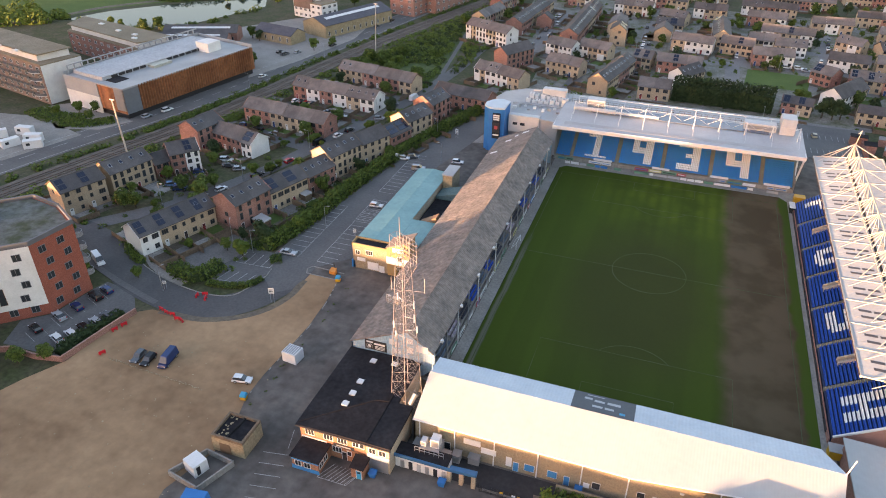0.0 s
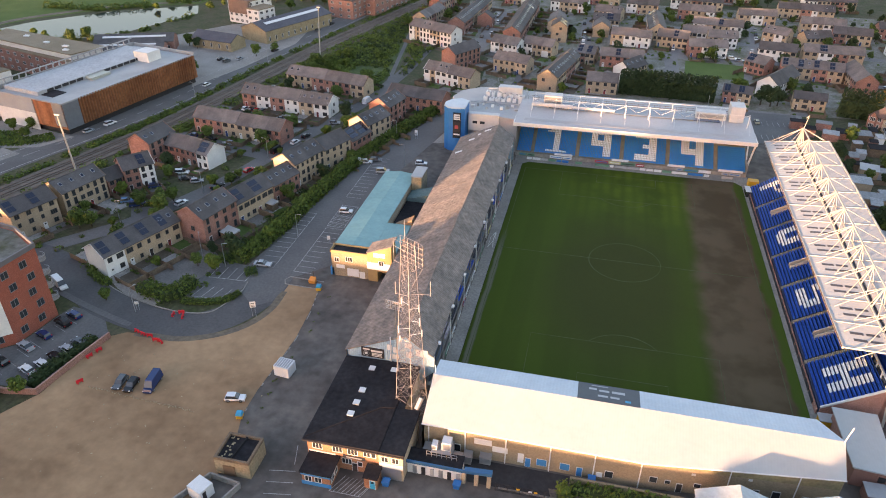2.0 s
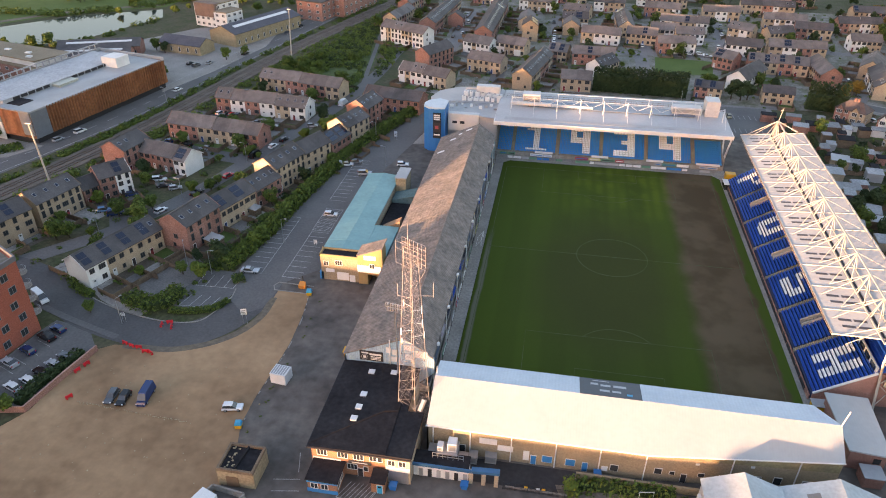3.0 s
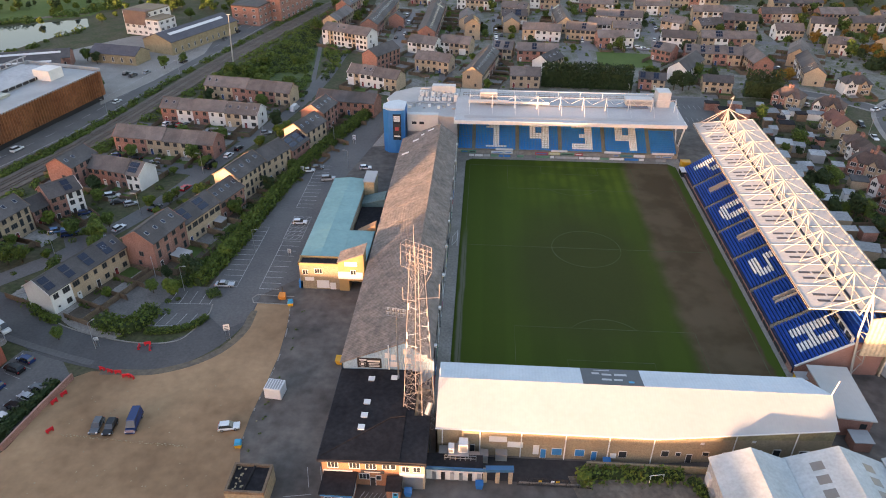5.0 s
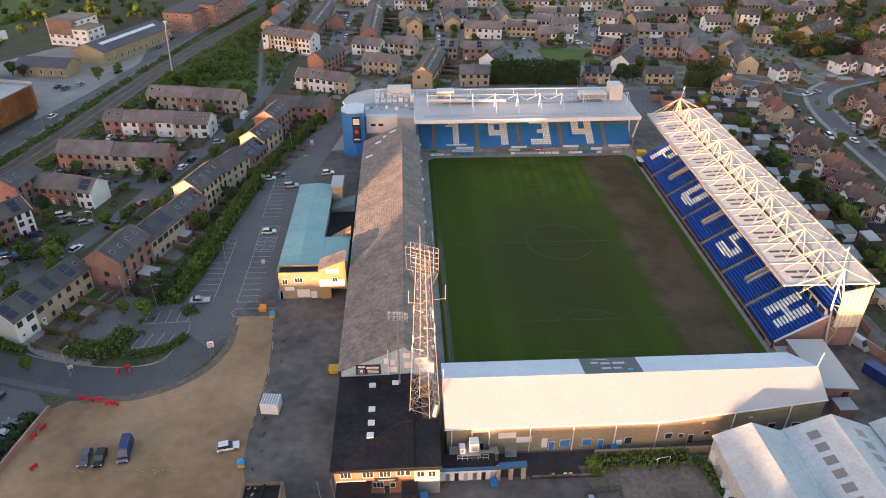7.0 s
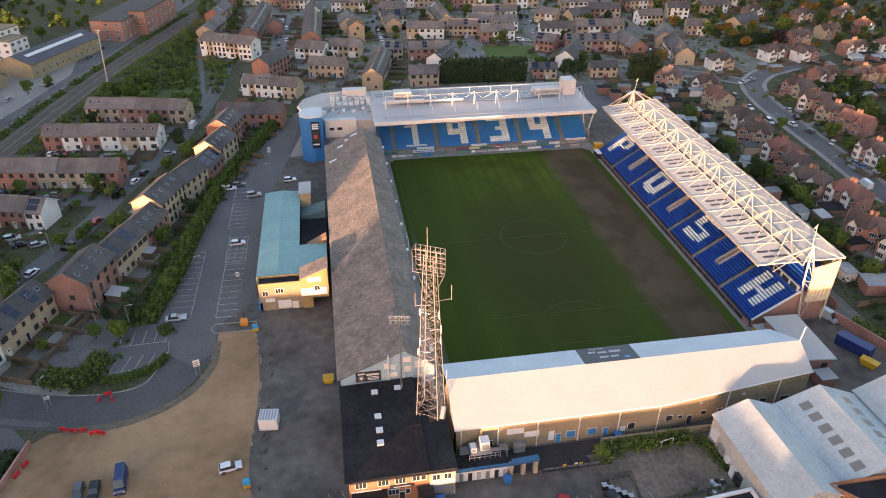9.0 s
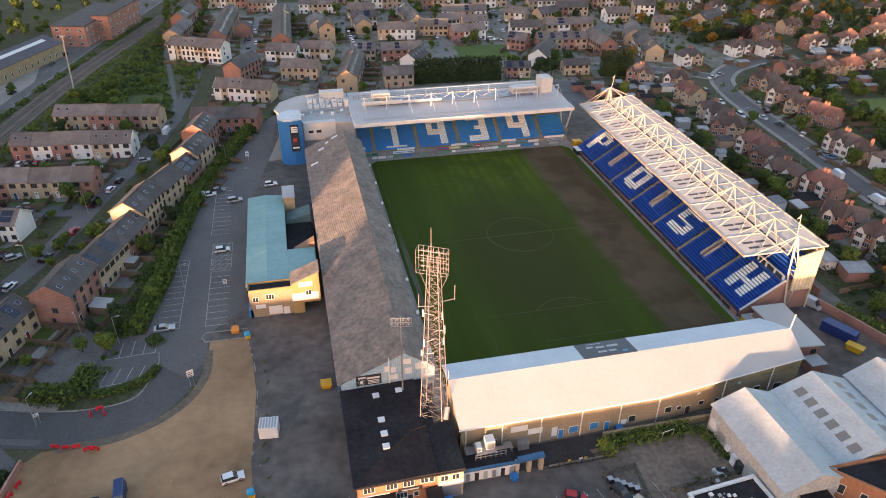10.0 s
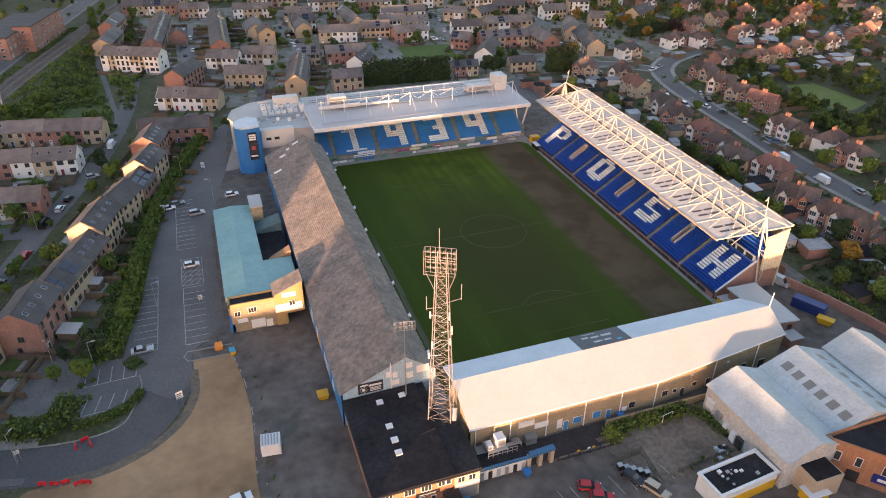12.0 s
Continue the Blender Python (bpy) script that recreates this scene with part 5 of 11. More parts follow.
for k, sg in ((0, -1), (NT, 1)):
    s = Shape()
    top = node(k)
    y = top.y + sg * 1.4
    feet = [Vector((48.4, y - 0.9, 0)), Vector((51.0, y + 0.9, 0))]
    knee = [Vector((47.4, y - sg * 0.3, 11.4)), Vector((49.8, y - sg * 0.2, 10.6))]
    for f, q in zip(feet, knee):
        s.beam(f, q, 0.36)
        s.beam(q, top, 0.34)
    for i in range(4):
        p, q = feet[i % 2].lerp(knee[i % 2], 0.1 + i * 0.22), feet[1 - i % 2].lerp(knee[1 - i % 2], 0.32 + i * 0.22)
        s.beam(p, q, 0.13)
    s.beam(knee[0], knee[1], 0.2)
    s.beam(knee[1], top.lerp(knee[0], 0.5), 0.16)
    s.beam(top, on_east(54.6, ROOF_V0 if k == 0 else ROOF_V1), 0.2)
    s.beam(top, on_east(41.0, ROOF_V0 if k == 0 else ROOF_V1), 0.18)
    s.beam(knee[1], on_east(53.6, ROOF_V0 if k == 0 else ROOF_V1, -0.3), 0.2)
    part("end_frame", s, CREAM, east, "cream lattice end frame", world=True)
    s = Shape()
    s.tube(knee[0], top + Vector((0.3, -sg * 1.2, 4.6)), 0.17, 0.07)
    s.hexa([top + Vector((0.3, -sg * 1.2, 3.6)), top + Vector((-0.5, -sg * 1.2, 3.5)), top + Vector((-0.5, -sg * 1.25, 3.5)), top + Vector((0.3, -sg * 1.25, 3.6))], [top + Vector((0.3, -sg * 1.2, 4.5)), top + Vector((0.2, -sg * 1.2, 4.4)), top + Vector((0.2, -sg * 1.25, 4.4)), top + Vector((0.3, -sg * 1.25, 4.5))])
    part("spire", s, CREAM, east, "leaning cream spire with a pennant", world=True)
s = Shape()
for k in range(26):
    s.box(EX0 - 0.62, -44 + k * 3.7, 0.2, EX0 - 0.5, -44 + k * 3.7 + 3.2, 1.1)
part("advert_board", s, DARK, east, world=True, kind="stuff")
for y in (46.5, 48.6):
    s = Shape()
    s.box(35.8, y, 0.06, 37.0, y + 1.8, 1.8)
    s.box(35.6, y - 0.1, 1.8, 37.2, y + 1.9, 1.92, 1)
    single("dugout", s, [GLASS, WHITE], "small covered bench beside the pitch", "dugout")

# ---- buildings round the ground ----
def window_mesh(w, h, bars=1, frame_mt=None, glass_mt=None, name="window"):
    """A framed window that faces -y, its panes set back in the frame; the sill line is z = 0."""
    f, n = 0.09, bars + 1
    pane = (w - bars * 0.07) / n
    xs = [-w / 2 - f]
    for k in range(n):
        a = -w / 2 + k * (pane + 0.07)
        xs += [a, a + pane]
    xs.append(w / 2 + f)
    zs = [-f, 0.0, h, h + f]
    s, at = Shape(), {}

    def v(x, y, z):
        key = (round(x, 4), y, round(z, 4))
        if key not in at:
            at[key] = len(s.v)
            s.v.append((x, y, z))
        return at[key]

    def quad(a, b, c, e, m):
        s.f.append((a, b, c, e))
        s.m.append(m)

    for i in range(len(xs) - 1):
        for k in range(3):
            x0, x1, z0, z1 = xs[i], xs[i + 1], zs[k], zs[k + 1]
            if k == 1 and i % 2 == 1:
                quad(v(x0, -0.02, z0), v(x1, -0.02, z0), v(x1, -0.02, z1), v(x0, -0.02, z1), 1)
                for (p, q), (r, t) in (((x0, z0), (x1, z0)), ((x1, z0), (x1, z1)), ((x1, z1), (x0, z1)), ((x0, z1), (x0, z0))):
                    quad(v(p, -0.08, q), v(r, -0.08, t), v(r, -0.02, t), v(p, -0.02, q), 0)
            else:
                quad(v(x0, -0.08, z0), v(x1, -0.08, z0), v(x1, -0.08, z1), v(x0, -0.08, z1), 0)
    X0, X1, Z0, Z1 = xs[0], xs[-1], zs[0], zs[-1]
    for (p, q), (r, t) in (((X0, Z0), (X1, Z0)), ((X1, Z0), (X1, Z1)), ((X1, Z1), (X0, Z1)), ((X0, Z1), (X0, Z0))):
        quad(v(p, -0.08, q), v(p, 0.02, q), v(r, 0.02, t), v(r, -0.08, t), 0)
    return s.mesh(name, [frame_mt or FRAME, glass_mt or GLASS])


WINDOW_SIZES = {"small": (0.75, 1.05, 0), "mid": (1.15, 1.2, 1), "wide": (1.7, 1.25, 2), "tall": (0.9, 1.9, 0), "patio": (1.7, 2.0, 1)}
WINDOW = {k: window_mesh(*v) for k, v in WINDOW_SIZES.items()}
DARK_FRAME = plain("dark_grey_frame", (0.085, 0.08, 0.078), 0.5)
DARK_WINDOW = {k: window_mesh(*v, DARK_FRAME) for k, v in WINDOW_SIZES.items()}
def door_mesh(name, mt):
    s = Shape()
    s.box(-0.45, -0.06, 0, 0.45, 0.02, 2.02, 0)
    s.box(-0.53, -0.08, 0, -0.45, 0.02, 2.1, 1)
    s.box(0.45, -0.08, 0, 0.53, 0.02, 2.1, 1)
    s.box(-0.53, -0.08, 2.02, 0.53, 0.02, 2.1, 1)
    s.box(-0.25, -0.075, 1.4, 0.25, -0.06, 1.85, 2)
    return s.mesh(name, [mt, FRAME, GLASS])


DOORS = [door_mesh("door", m) for m in (plain("door_blue", (0.03, 0.07, 0.2)), plain("door_dark", (0.04, 0.03, 0.03)), plain("door_red", (0.25, 0.03, 0.03)), plain("door_white", (0.65, 0.65, 0.63)))]


def fixed(mesh, name, parent, x, y, z, turn=0.0, label=""):
    """A ready mesh set under a thing at a local place."""
    ob = new(name, mesh)
    ob.parent = parent
    ob.matrix_basis = pose(x, y, z, 0, 0, turn)
    return tagged(ob, label)


# black-roofed clubhouse in front of the main stand
club = thing("black_roofed_clubhouse", -46, -70, 0, 0, "orange brick clubhouse with a black felt roof", "building")
s = Shape()
s.box(-54.2, -80.6, 0, -41.0, -58.9, 6.1)
part("wall", s, ORANGE_BRICK, club, "orange brick walls", world=True)
s = Shape()
s.box(-41.0, -80.9, 0, -36.7, -70.5, 6.1)
s.box(-41.0, -70.5, 0, -39.6, -58.9, 6.1)
part("wing_wall", s, TAN_BRICK, club, "buff brick wing", world=True)
s = Shape()
s.hexa([(-54.7, -81.1, 6.1), (-40.9, -81.1, 6.1), (-40.9, -58.6, 6.1), (-54.7, -58.6, 6.1)], [(-54.7, -81.1, 6.35), (-40.9, -81.1, 6.7), (-40.9, -58.6, 6.9), (-54.7, -58.6, 6.5)])
part("roof", s, FELT, club, "black roofing felt", world=True)
s = Shape()
s.box(-40.86, -81.1, 6.1, -36.4, -70.3, 6.62)
s.box(-40.86, -70.3, 6.1, -39.4, -58.6, 6.6)
part("wing_roof", s, FELT, club, "black felt wing roof", world=True)
s = Shape()
s.beam((-54.5, -80.4, 6.45), (-43.5, -71.2, 6.86), 0.22, 0.1)
s.beam((-43.5, -71.2, 6.86), (-41, -70.8, 6.95), 0.22, 0.1)
part("felt_ridge", s, FELT, club, world=True)
for x, y in ((-48.4, -61.4), (-44.1, -60.9), (-48.3, -67.6), (-48.3, -70.9), (-48.4, -73.8)):
    s = Shape()
    s.box(x - 0.55, y - 0.6, 6.4, x + 0.55, y + 0.5, 6.85, 1)
    s.box(x - 0.6, y - 0.65, 6.85, x + 0.6, y + 0.55, 6.92)
    part("skylight", s, [WHITE, GREY_SHEET], club, "white roof light", world=True)
s = Shape()
s.box(-54.8, -81.25, 6.0, -36.3, -81.1, 6.3)
s.box(-54.85, -81.1, 6.0, -54.7, -58.6, 6.3)
part("gutter", s, DARK, club, "dark gutter", world=True)
for x, z, k in ((-52.3, 4.1, "wide"), (-48.6, 4.1, "wide"), (-45.8, 4.1, "wide"), (-43.2, 4.3, "mid"), (-47.0, 1.6, "wide"), (-44.6, 1.5, "small"), (-42.0, 4.3, "small")):
    o = fixed(WINDOW[k], "window", club, x + 46, -80.6 + 70, z)
for x, z in ((-39.9, 4.2), (-38.0, 4.2)):
    fixed(WINDOW["mid"], "window", club, x + 46, -80.9 + 70, z)
fixed(DOORS[1], "door", club, -45.6 + 46, -80.6 + 70, 0)
s = Shape()
s.box(-47.6, -80.75, 3.15, -43.6, -80.6, 3.85)
s.box(-47.0, -80.8, 3.35, -44.2, -80.75, 3.6, 1)
part("sign", s, [DARK, GREY_SHEET], club, "dark sign over the entrance", world=True)
s = Shape()
s.box(-40.9, -81.0, 2.9, -36.7, -80.9, 3.9)
part("fascia_board", s, WHITE, club, "white board over the shutter", world=True)
s = Shape()
s.box(-40.6, -80.98, 0, -37.0, -80.9, 2.8)
part("shutter", s, GALV, club, "grey roller shutter", world=True)
s = Shape()
s.box(-54.0, -80.72, 3.0, -49.0, -80.6, 3.5)
part("board", s, WHITE, club, world=True)
for yy in (-77, -74, -71, -67, -63):
    fixed(WINDOW["mid"], "window", club, -54.2 + 46, yy + 70, 3.9, -90)
porch = thing("club_porch", -50.5, -83, 0, 0, "single-storey porch with a black flat roof", "porch")
s = Shape()
s.box(-53.6, -85.2, 0, -48.4, -80.62, 3.0)
part("wall", s, ORANGE_BRICK, porch, world=True)
s = Shape()
s.box(-53.9, -85.5, 3.0, -48.1, -80.62, 3.25)
part("roof", s, FELT, porch, "black felt roof", world=True)
s = Shape()
s.box(-53.7, -85.3, 0.05, -48.3, -85.2, 0.9)
s.box(-53.7, -85.32, 2.4, -48.3, -85.2, 2.85)
part("trim", s, BLUE_TRIM, porch, "blue painted trim", world=True)
for x in (-52.4, -50.6):
    fixed(WINDOW["mid"], "window", porch, x + 50.5, -85.2 + 83, 1.0)
for yy in (-84.2, -82.6):
    fixed(WINDOW["mid"], "window", porch, -48.4 + 50.5, yy + 83, 1.0, 90)
kiosk = thing("entrance_kiosk", -41.7, -82.4, 0, 0, "small kiosk with a dark roof and blue door", "kiosk")
s = Shape()
s.box(-42.9, -83.6, 0, -40.6, -81.2, 2.5)
part("wall", s, ORANGE_BRICK, kiosk, world=True)
s = Shape()
s.hexa([(-43.1, -83.8, 2.5), (-40.4, -83.8, 2.5), (-40.4, -81.05, 2.5), (-43.1, -81.05, 2.5)], [(-43.1, -83.8, 2.6), (-40.4, -83.8, 2.6), (-40.4, -81.05, 3.2), (-43.1, -81.05, 3.2)])
part("roof", s, FELT, kiosk, world=True)
fixed(door_mesh("blue_door", CYAN), "door", kiosk, 0.3, -1.2, 0, 0, "bright blue door")

# turnstile block with a blue canopy
turn = thing("turnstile_block", -30, -79, 0, 0, "white turnstile block with a dull blue canopy", "turnstiles")
s = Shape()
s.box(-36.6, -78.6, 0, -27.0, -75.8, 2.9)
part("wall", s, RENDER, turn, world=True)
s = Shape()
s.box(-36.65, -78.7, 2.9, -26.9, -75.6, 3.15)
part("roof", s, FELT, turn, "black flat roof", world=True)
s = Shape()
s.beam((-36.7, -78.85, 3.1), (-26.4, -78.85, 3.1), 0.3, 0.6)
s.beam((-26.4, -78.5, 3.1), (-21.6, -78.3, 3.2), 1.0, 0.6)
part("canopy", s, plain("dull_blue_canopy", (0.03, 0.12, 0.24), 0.6), turn, "dull blue canopy", world=True)
for x in (-26.5, -24.3, -22.1):
    s = Shape()
    s.box(x - 0.35, -78.9, 0, x + 0.35, -78.0, 2.85)
    part("pier", s, TAN_BRICK, turn, "buff brick pier", world=True)
for k in range(6):
    x = -35.6 + k * 1.55
    y = -78.65
    s = Shape()
    s.box(x, y - 0.1, 0.1, x + 0.7, y + 0.15, 1.9)
    part("turnstile_door", s, (GALV, DARK, GREY_SHEET)[k % 3], turn, world=True)
    s = Shape()
    s.box(x + 0.1, y - 0.18, 2.3, x + 1.1, y - 0.08, 2.75)
    part("sign", s, WHITE, turn, world=True)
for x0, y0, w, d, z in ((-34.6, -75.4, 2.4, 2.0, 2.6), (-31.4, -75.2, 2.0, 2.2, 3.4), (-29.2, -75.6, 1.6, 1.5, 2.2), (-27.4, -74.6, 1.4, 1.6, 1.8), (-24.6, -73.9, 2.0, 1.2, 1.6)):
    s = Shape()
    s.box(x0, y0, 0.03, x0 + w, y0 + d, z)
    s.box(x0 + 0.15, y0 - 0.05, 0.5, x0 + w - 0.15, y0, z - 0.3, 1)
    s.box(x0 - 0.08, y0 - 0.08, z, x0 + w + 0.08, y0 + d + 0.08, z + 0.12, 1)
    single("plant_cabinet", s, [GREY_SHEET, GALV], "grey plant cabinet in the service yard", "plant cabinet")
s = Shape()
for k in range(7):
    for p, q in (((-33.5 + k * 0.9, -77.0, 2.9), (-33.5 + k * 0.9, -77.0, 4.4)),):
        s.beam(p, q, 0.08)
s.beam((-33.5, -77, 4.4), (-28.1, -77, 4.4), 0.08)
s.beam((-33.5, -77, 3.7), (-28.1, -77, 3.7), 0.08)
single("pipe_rack", s, GALV, "grey steel pipe rack", "pipe rack")
ahu = thing("air_handling_unit", -31, -74.8, 0, 0, "white air handling unit on a steel platform", "air unit")
s = Shape()
s.box(-33, -76.2, 3.2, -29.4, -73.2, 3.35)
part("platform", s, GALV, ahu, world=True)
for x0, y0, x1, y1, z1 in ((-31.2, -75.4, -29.6, -73.6, 5.2), (-33, -75.6, -32, -74.2, 4.4)):
    s = Shape()
    s.box(x0, y0, 3.35, x1, y1, z1)
    s.box(x0 + 0.15, y0 - 0.04, 3.6, x1 - 0.15, y0, z1 - 0.2, 1)
    part("casing", s, [WHITE, GALV], ahu, world=True)
for p in ((-33, -76.2), (-29.4, -76.2), (-33, -73.2), (-29.4, -73.2)):
    s = Shape()
    s.box(p[0] - 0.08, p[1] - 0.08, 0, p[0] + 0.08, p[1] + 0.08, 3.2)
    part("leg", s, GALV, ahu, world=True)
# service road walls and railings
s = Shape()
s.box(-20.5, -78.6, 0, -8.6, -78.4, 0.35)
single("yard_kerb_wall", s, CONCRETE, "low concrete wall of the service road", "wall", kind="structure")
fence = thing("steel_fence", -15, -79, 0, 0, "dark steel mesh fence on the service road", "fence")
for k in range(7):
    s = Shape()
    x = -20.9 + k * 2.1
    s.box(x - 0.05, -79.05, 0, x + 0.05, -78.95, 2.1)
    part("post", s, DARK, fence, world=True)
    if k < 6:
        s = Shape()
        for j in range(10):
            s.box(x + 0.1 + j * 0.2, -79.02, 0.15, x + 0.14 + j * 0.2, -78.99, 2.0)
        s.box(x, -79.02, 1.95, x + 2.1, -78.98, 2.02)
        s.box(x, -79.02, 0.1, x + 2.1, -78.98, 0.16)
        part("panel", s, DARK, fence, world=True, kind="stuff")
for x, mt in ((-17.3, YELLOW), (-15.2, WHITE), (-14.3, YELLOW)):
    s = Shape()
    s.box(x, -79.1, 1.2, x + 0.6, -79.06, 1.6)
    part("sign", s, mt, fence, "small notice plate", world=True)
s = Shape()
s.box(-8.6, -74.6, 0, 16.5, -74.2, 1.5)
single("plot_wall", s, STONE, "old buff brick wall beside the service road", "wall", kind="structure")

# floodlight mast: four tapering legs, lattice bracing, a lamp grid on top
mast = thing("floodlight_mast", -38.8, -67.6, 0, 0, "tall rust-pink lattice floodlight mast", "floodlight mast")
cx, cy, HZ = -38.8, -67.6, 35.0
def mast_half(z):
    return 2.25 - 1.5 * min(z / HZ, 1.0)
TWIST = Matrix.Translation((cx, cy, 0)) @ Matrix.Rotation(radians(-28), 4, "Z") @ Matrix.Translation((-cx, -cy, 0))
def turned(x, y, z):
    """A place of the mast, which faces the middle of the pitch."""
    return TWIST @ Vector((x, y, z))
s = Shape()
for sx, sy in ((-1, -1), (1, -1), (1, 1), (-1, 1)):
    a, b = mast_half(0), mast_half(HZ)
    s.beam(turned(cx + sx * a, cy + sy * a, 0), turned(cx + sx * b, cy + sy * b, HZ + 5), 0.1)
part("leg_frame", s, MAST_STEEL, mast, "four tapering legs", world=True)
levels = [0]
while levels[-1] < HZ + 2.5:
    levels.append(levels[-1] + mast_half(levels[-1]) * 0.6 + 1.15)
for za, zb in zip(levels, levels[1:]):
    a, b = mast_half(za), mast_half(zb)
    cor = ((-1, -1), (1, -1), (1, 1), (-1, 1))
    for k in range(4):
        p, q = cor[k], cor[(k + 1) % 4]
        for nm, e, f, w in (("brace", (cx + p[0] * a, cy + p[1] * a, za), (cx + q[0] * b, cy + q[1] * b, zb), 0.03), ("brace", (cx + q[0] * a, cy + q[1] * a, za), (cx + p[0] * b, cy + p[1] * b, zb), 0.03), ("strut", (cx + p[0] * b, cy + p[1] * b, zb), (cx + q[0] * b, cy + q[1] * b, zb), 0.036)):
            s = Shape()
            s.beam(turned(*e), turned(*f), w)
            part(nm, s, MAST_STEEL, mast, world=True)
gx0, gx1, gz0, gz1, gy = -41.6, -36.7, 35.75, 40.4, -66.4
grid = []
for k in range(7):
    x = gx0 + (gx1 - gx0) * k / 6
    grid.append(((x, gy, gz0 + (0.4 if k in (0, 6) else 0)), (x, gy, gz1)))
for k in range(6):
    z = gz0 + (gz1 - gz0) * k / 5
    grid.append(((gx0, gy, z), (gx1, gy, z)))
for x in (gx0, gx1):
    grid += [((x, gy, gz0), (cx + (0.8 if x > cx else -0.8), cy, 32.4)), ((x, gy, gz1), (x, gy - 1.6, gz1)), ((x, gy - 1.6, gz1), (x, gy - 1.6, gz0 + 0.5)), ((x, gy - 1.6, gz0 + 0.5), (x, gy, gz0 + 0.5))]
for z in (gz1, gz1 - 1.3, gz0 + 0.5):
    grid.append(((gx0, gy - 1.6, z), (gx1, gy - 1.6, z)))
for p, q in grid:
    s = Shape()
    s.beam(turned(*p), turned(*q), 0.055)
    part("grid_bar", s, MAST_STEEL, mast, world=True)
for r in range(4):
    for c in range(6):
        s = Shape()
        x, z = gx0 + 0.42 + c * 0.81, gz0 + 0.75 + r * 1.0
        s.tube(turned(x, gy + 0.1, z), turned(x + 0.1, gy + 0.45, z - 0.15), 0.14, 0.24)
        fl = part("floodlight", s, plain("dark_lamp_housing", (0.13, 0.1, 0.09), 0.5) if r + c == 0 else bpy.data.materials["dark_lamp_housing"], mast, "round floodlight lamp", world=True)
        s = Shape()
        s.tube(turned(x + 0.1, gy + 0.45, z - 0.15), turned(x + 0.11, gy + 0.5, z - 0.17), 0.22, 0.2)
        part("lens", s, GLASS, fl, "clear lamp glass", world=True)
for x, y, z, h in ((-40.4, -66.6, 27.5, 1.3), (-37.2, -66.9, 26.5, 1.6), (-37.0, -67.6, 24.0, 1.7), (-40.6, -68.2, 22.5, 1.4), (-36.9, -66.6, 21.0, 1.4), (-40.8, -67.0, 19.5, 1.2)):
    s = Shape()
    s.box(x - 0.11, y - 0.11, z, x + 0.11, y + 0.11, z + h)
    s.beam((x, y, z + h / 2), (cx, cy, z + h / 2), 0.07)
    part("antenna", s, WHITE, mast, "white panel antenna", world=True)
s = Shape()
s.beam((cx, cy, 30.5), (cx + 3.6, cy + 0.6, 30.5), 0.08)
s.beam((cx + 3.6, cy + 0.6, 30.2), (cx + 3.6, cy + 0.6, 33.2), 0.09)
s.beam((cx, cy, 30.0), (cx - 2.4, cy + 0.4, 30.0), 0.08)
s.beam((cx - 2.4, cy + 0.4, 29.8), (cx - 2.4, cy + 0.4, 32.4), 0.09)
s.tube((cx - 0.4, cy, 39), (cx - 0.4, cy, 44.6), 0.05)
part("whip_aerial", s, MAST_STEEL, mast, "thin aerials on side arms", world=True)
s = Shape()
s.tube((-37.2, -69.9, 6.62), (-36.6, -68.6, 8.3), 0.5)
single("vent_cowl", s, GALV, "grey metal vent cowl beside the mast", "vent")
lamp = thing("small_floodlight_mast", -43.3, -61.0, 0, 0, "thin pole with a small floodlight grid", "floodlight mast")
s = Shape()
s.tube((-43.3, -61.0, 6), (-43.3, -61.0, 23.6), 0.16, 0.1)
part("pole", s, GALV, lamp, world=True)
s = Shape()
for k in range(3):
    s.beam((-45.1, -61.0, 21.8 + k * 0.9), (-41.5, -61.6, 21.8 + k * 0.9), 0.07)
for k in range(5):
    s.beam((-45.1 + k * 0.9, -61.0 - k * 0.15, 21.8), (-45.1 + k * 0.9, -61.0 - k * 0.15, 23.6), 0.07)
part("lamp_frame", s, GALV, lamp, world=True)
for k in range(8):
    s = Shape()
    x, y, z = -44.8 + (k % 4) * 0.95, -60.9 - (k % 4) * 0.16, 22.0 + (k // 4) * 1.0
    s.tube((x, y, z), (x + 0.1, y + 0.4, z + 0.1), 0.18, 0.26)
    part("floodlight", s, GALV, lamp, world=True)
sign = thing("stand_sign", -49.2, MY0 - 0.2, 0, 0, "black advertising board on the blue gable", "sign")
s = Shape()
s.box(-51.6, MY0 - 0.16, 6.9, -46.9, MY0 - 0.01, 9.2)
part("board", s, DARK, sign, world=True)
s = Shape()
s.box(-49.6, MY0 - 0.18, 8.3, -47.2, MY0 - 0.16, 8.75)
s.box(-51.2, MY0 - 0.18, 8.6, -49.8, MY0 - 0.16, 8.95)
for k in range(3):
    s.box(-49.4, MY0 - 0.18, 7.2 + k * 0.33, -47.3, MY0 - 0.16, 7.36 + k * 0.33)
for k in range(12):
    a = 2 * math.pi * k / 12
    s.beam((-50.6 + 0.65 * math.cos(a), MY0 - 0.17, 7.75 + 0.65 * math.sin(a)), (-50.6 + 0.65 * math.cos(a + 0.53), MY0 - 0.17, 7.75 + 0.65 * math.sin(a + 0.53)), 0.1, 0.02)
s.box(-50.9, MY0 - 0.18, 7.45, -50.3, MY0 - 0.16, 8.05)
part("mark", s, FRAME, sign, "plain pale bars and a ring", world=True)

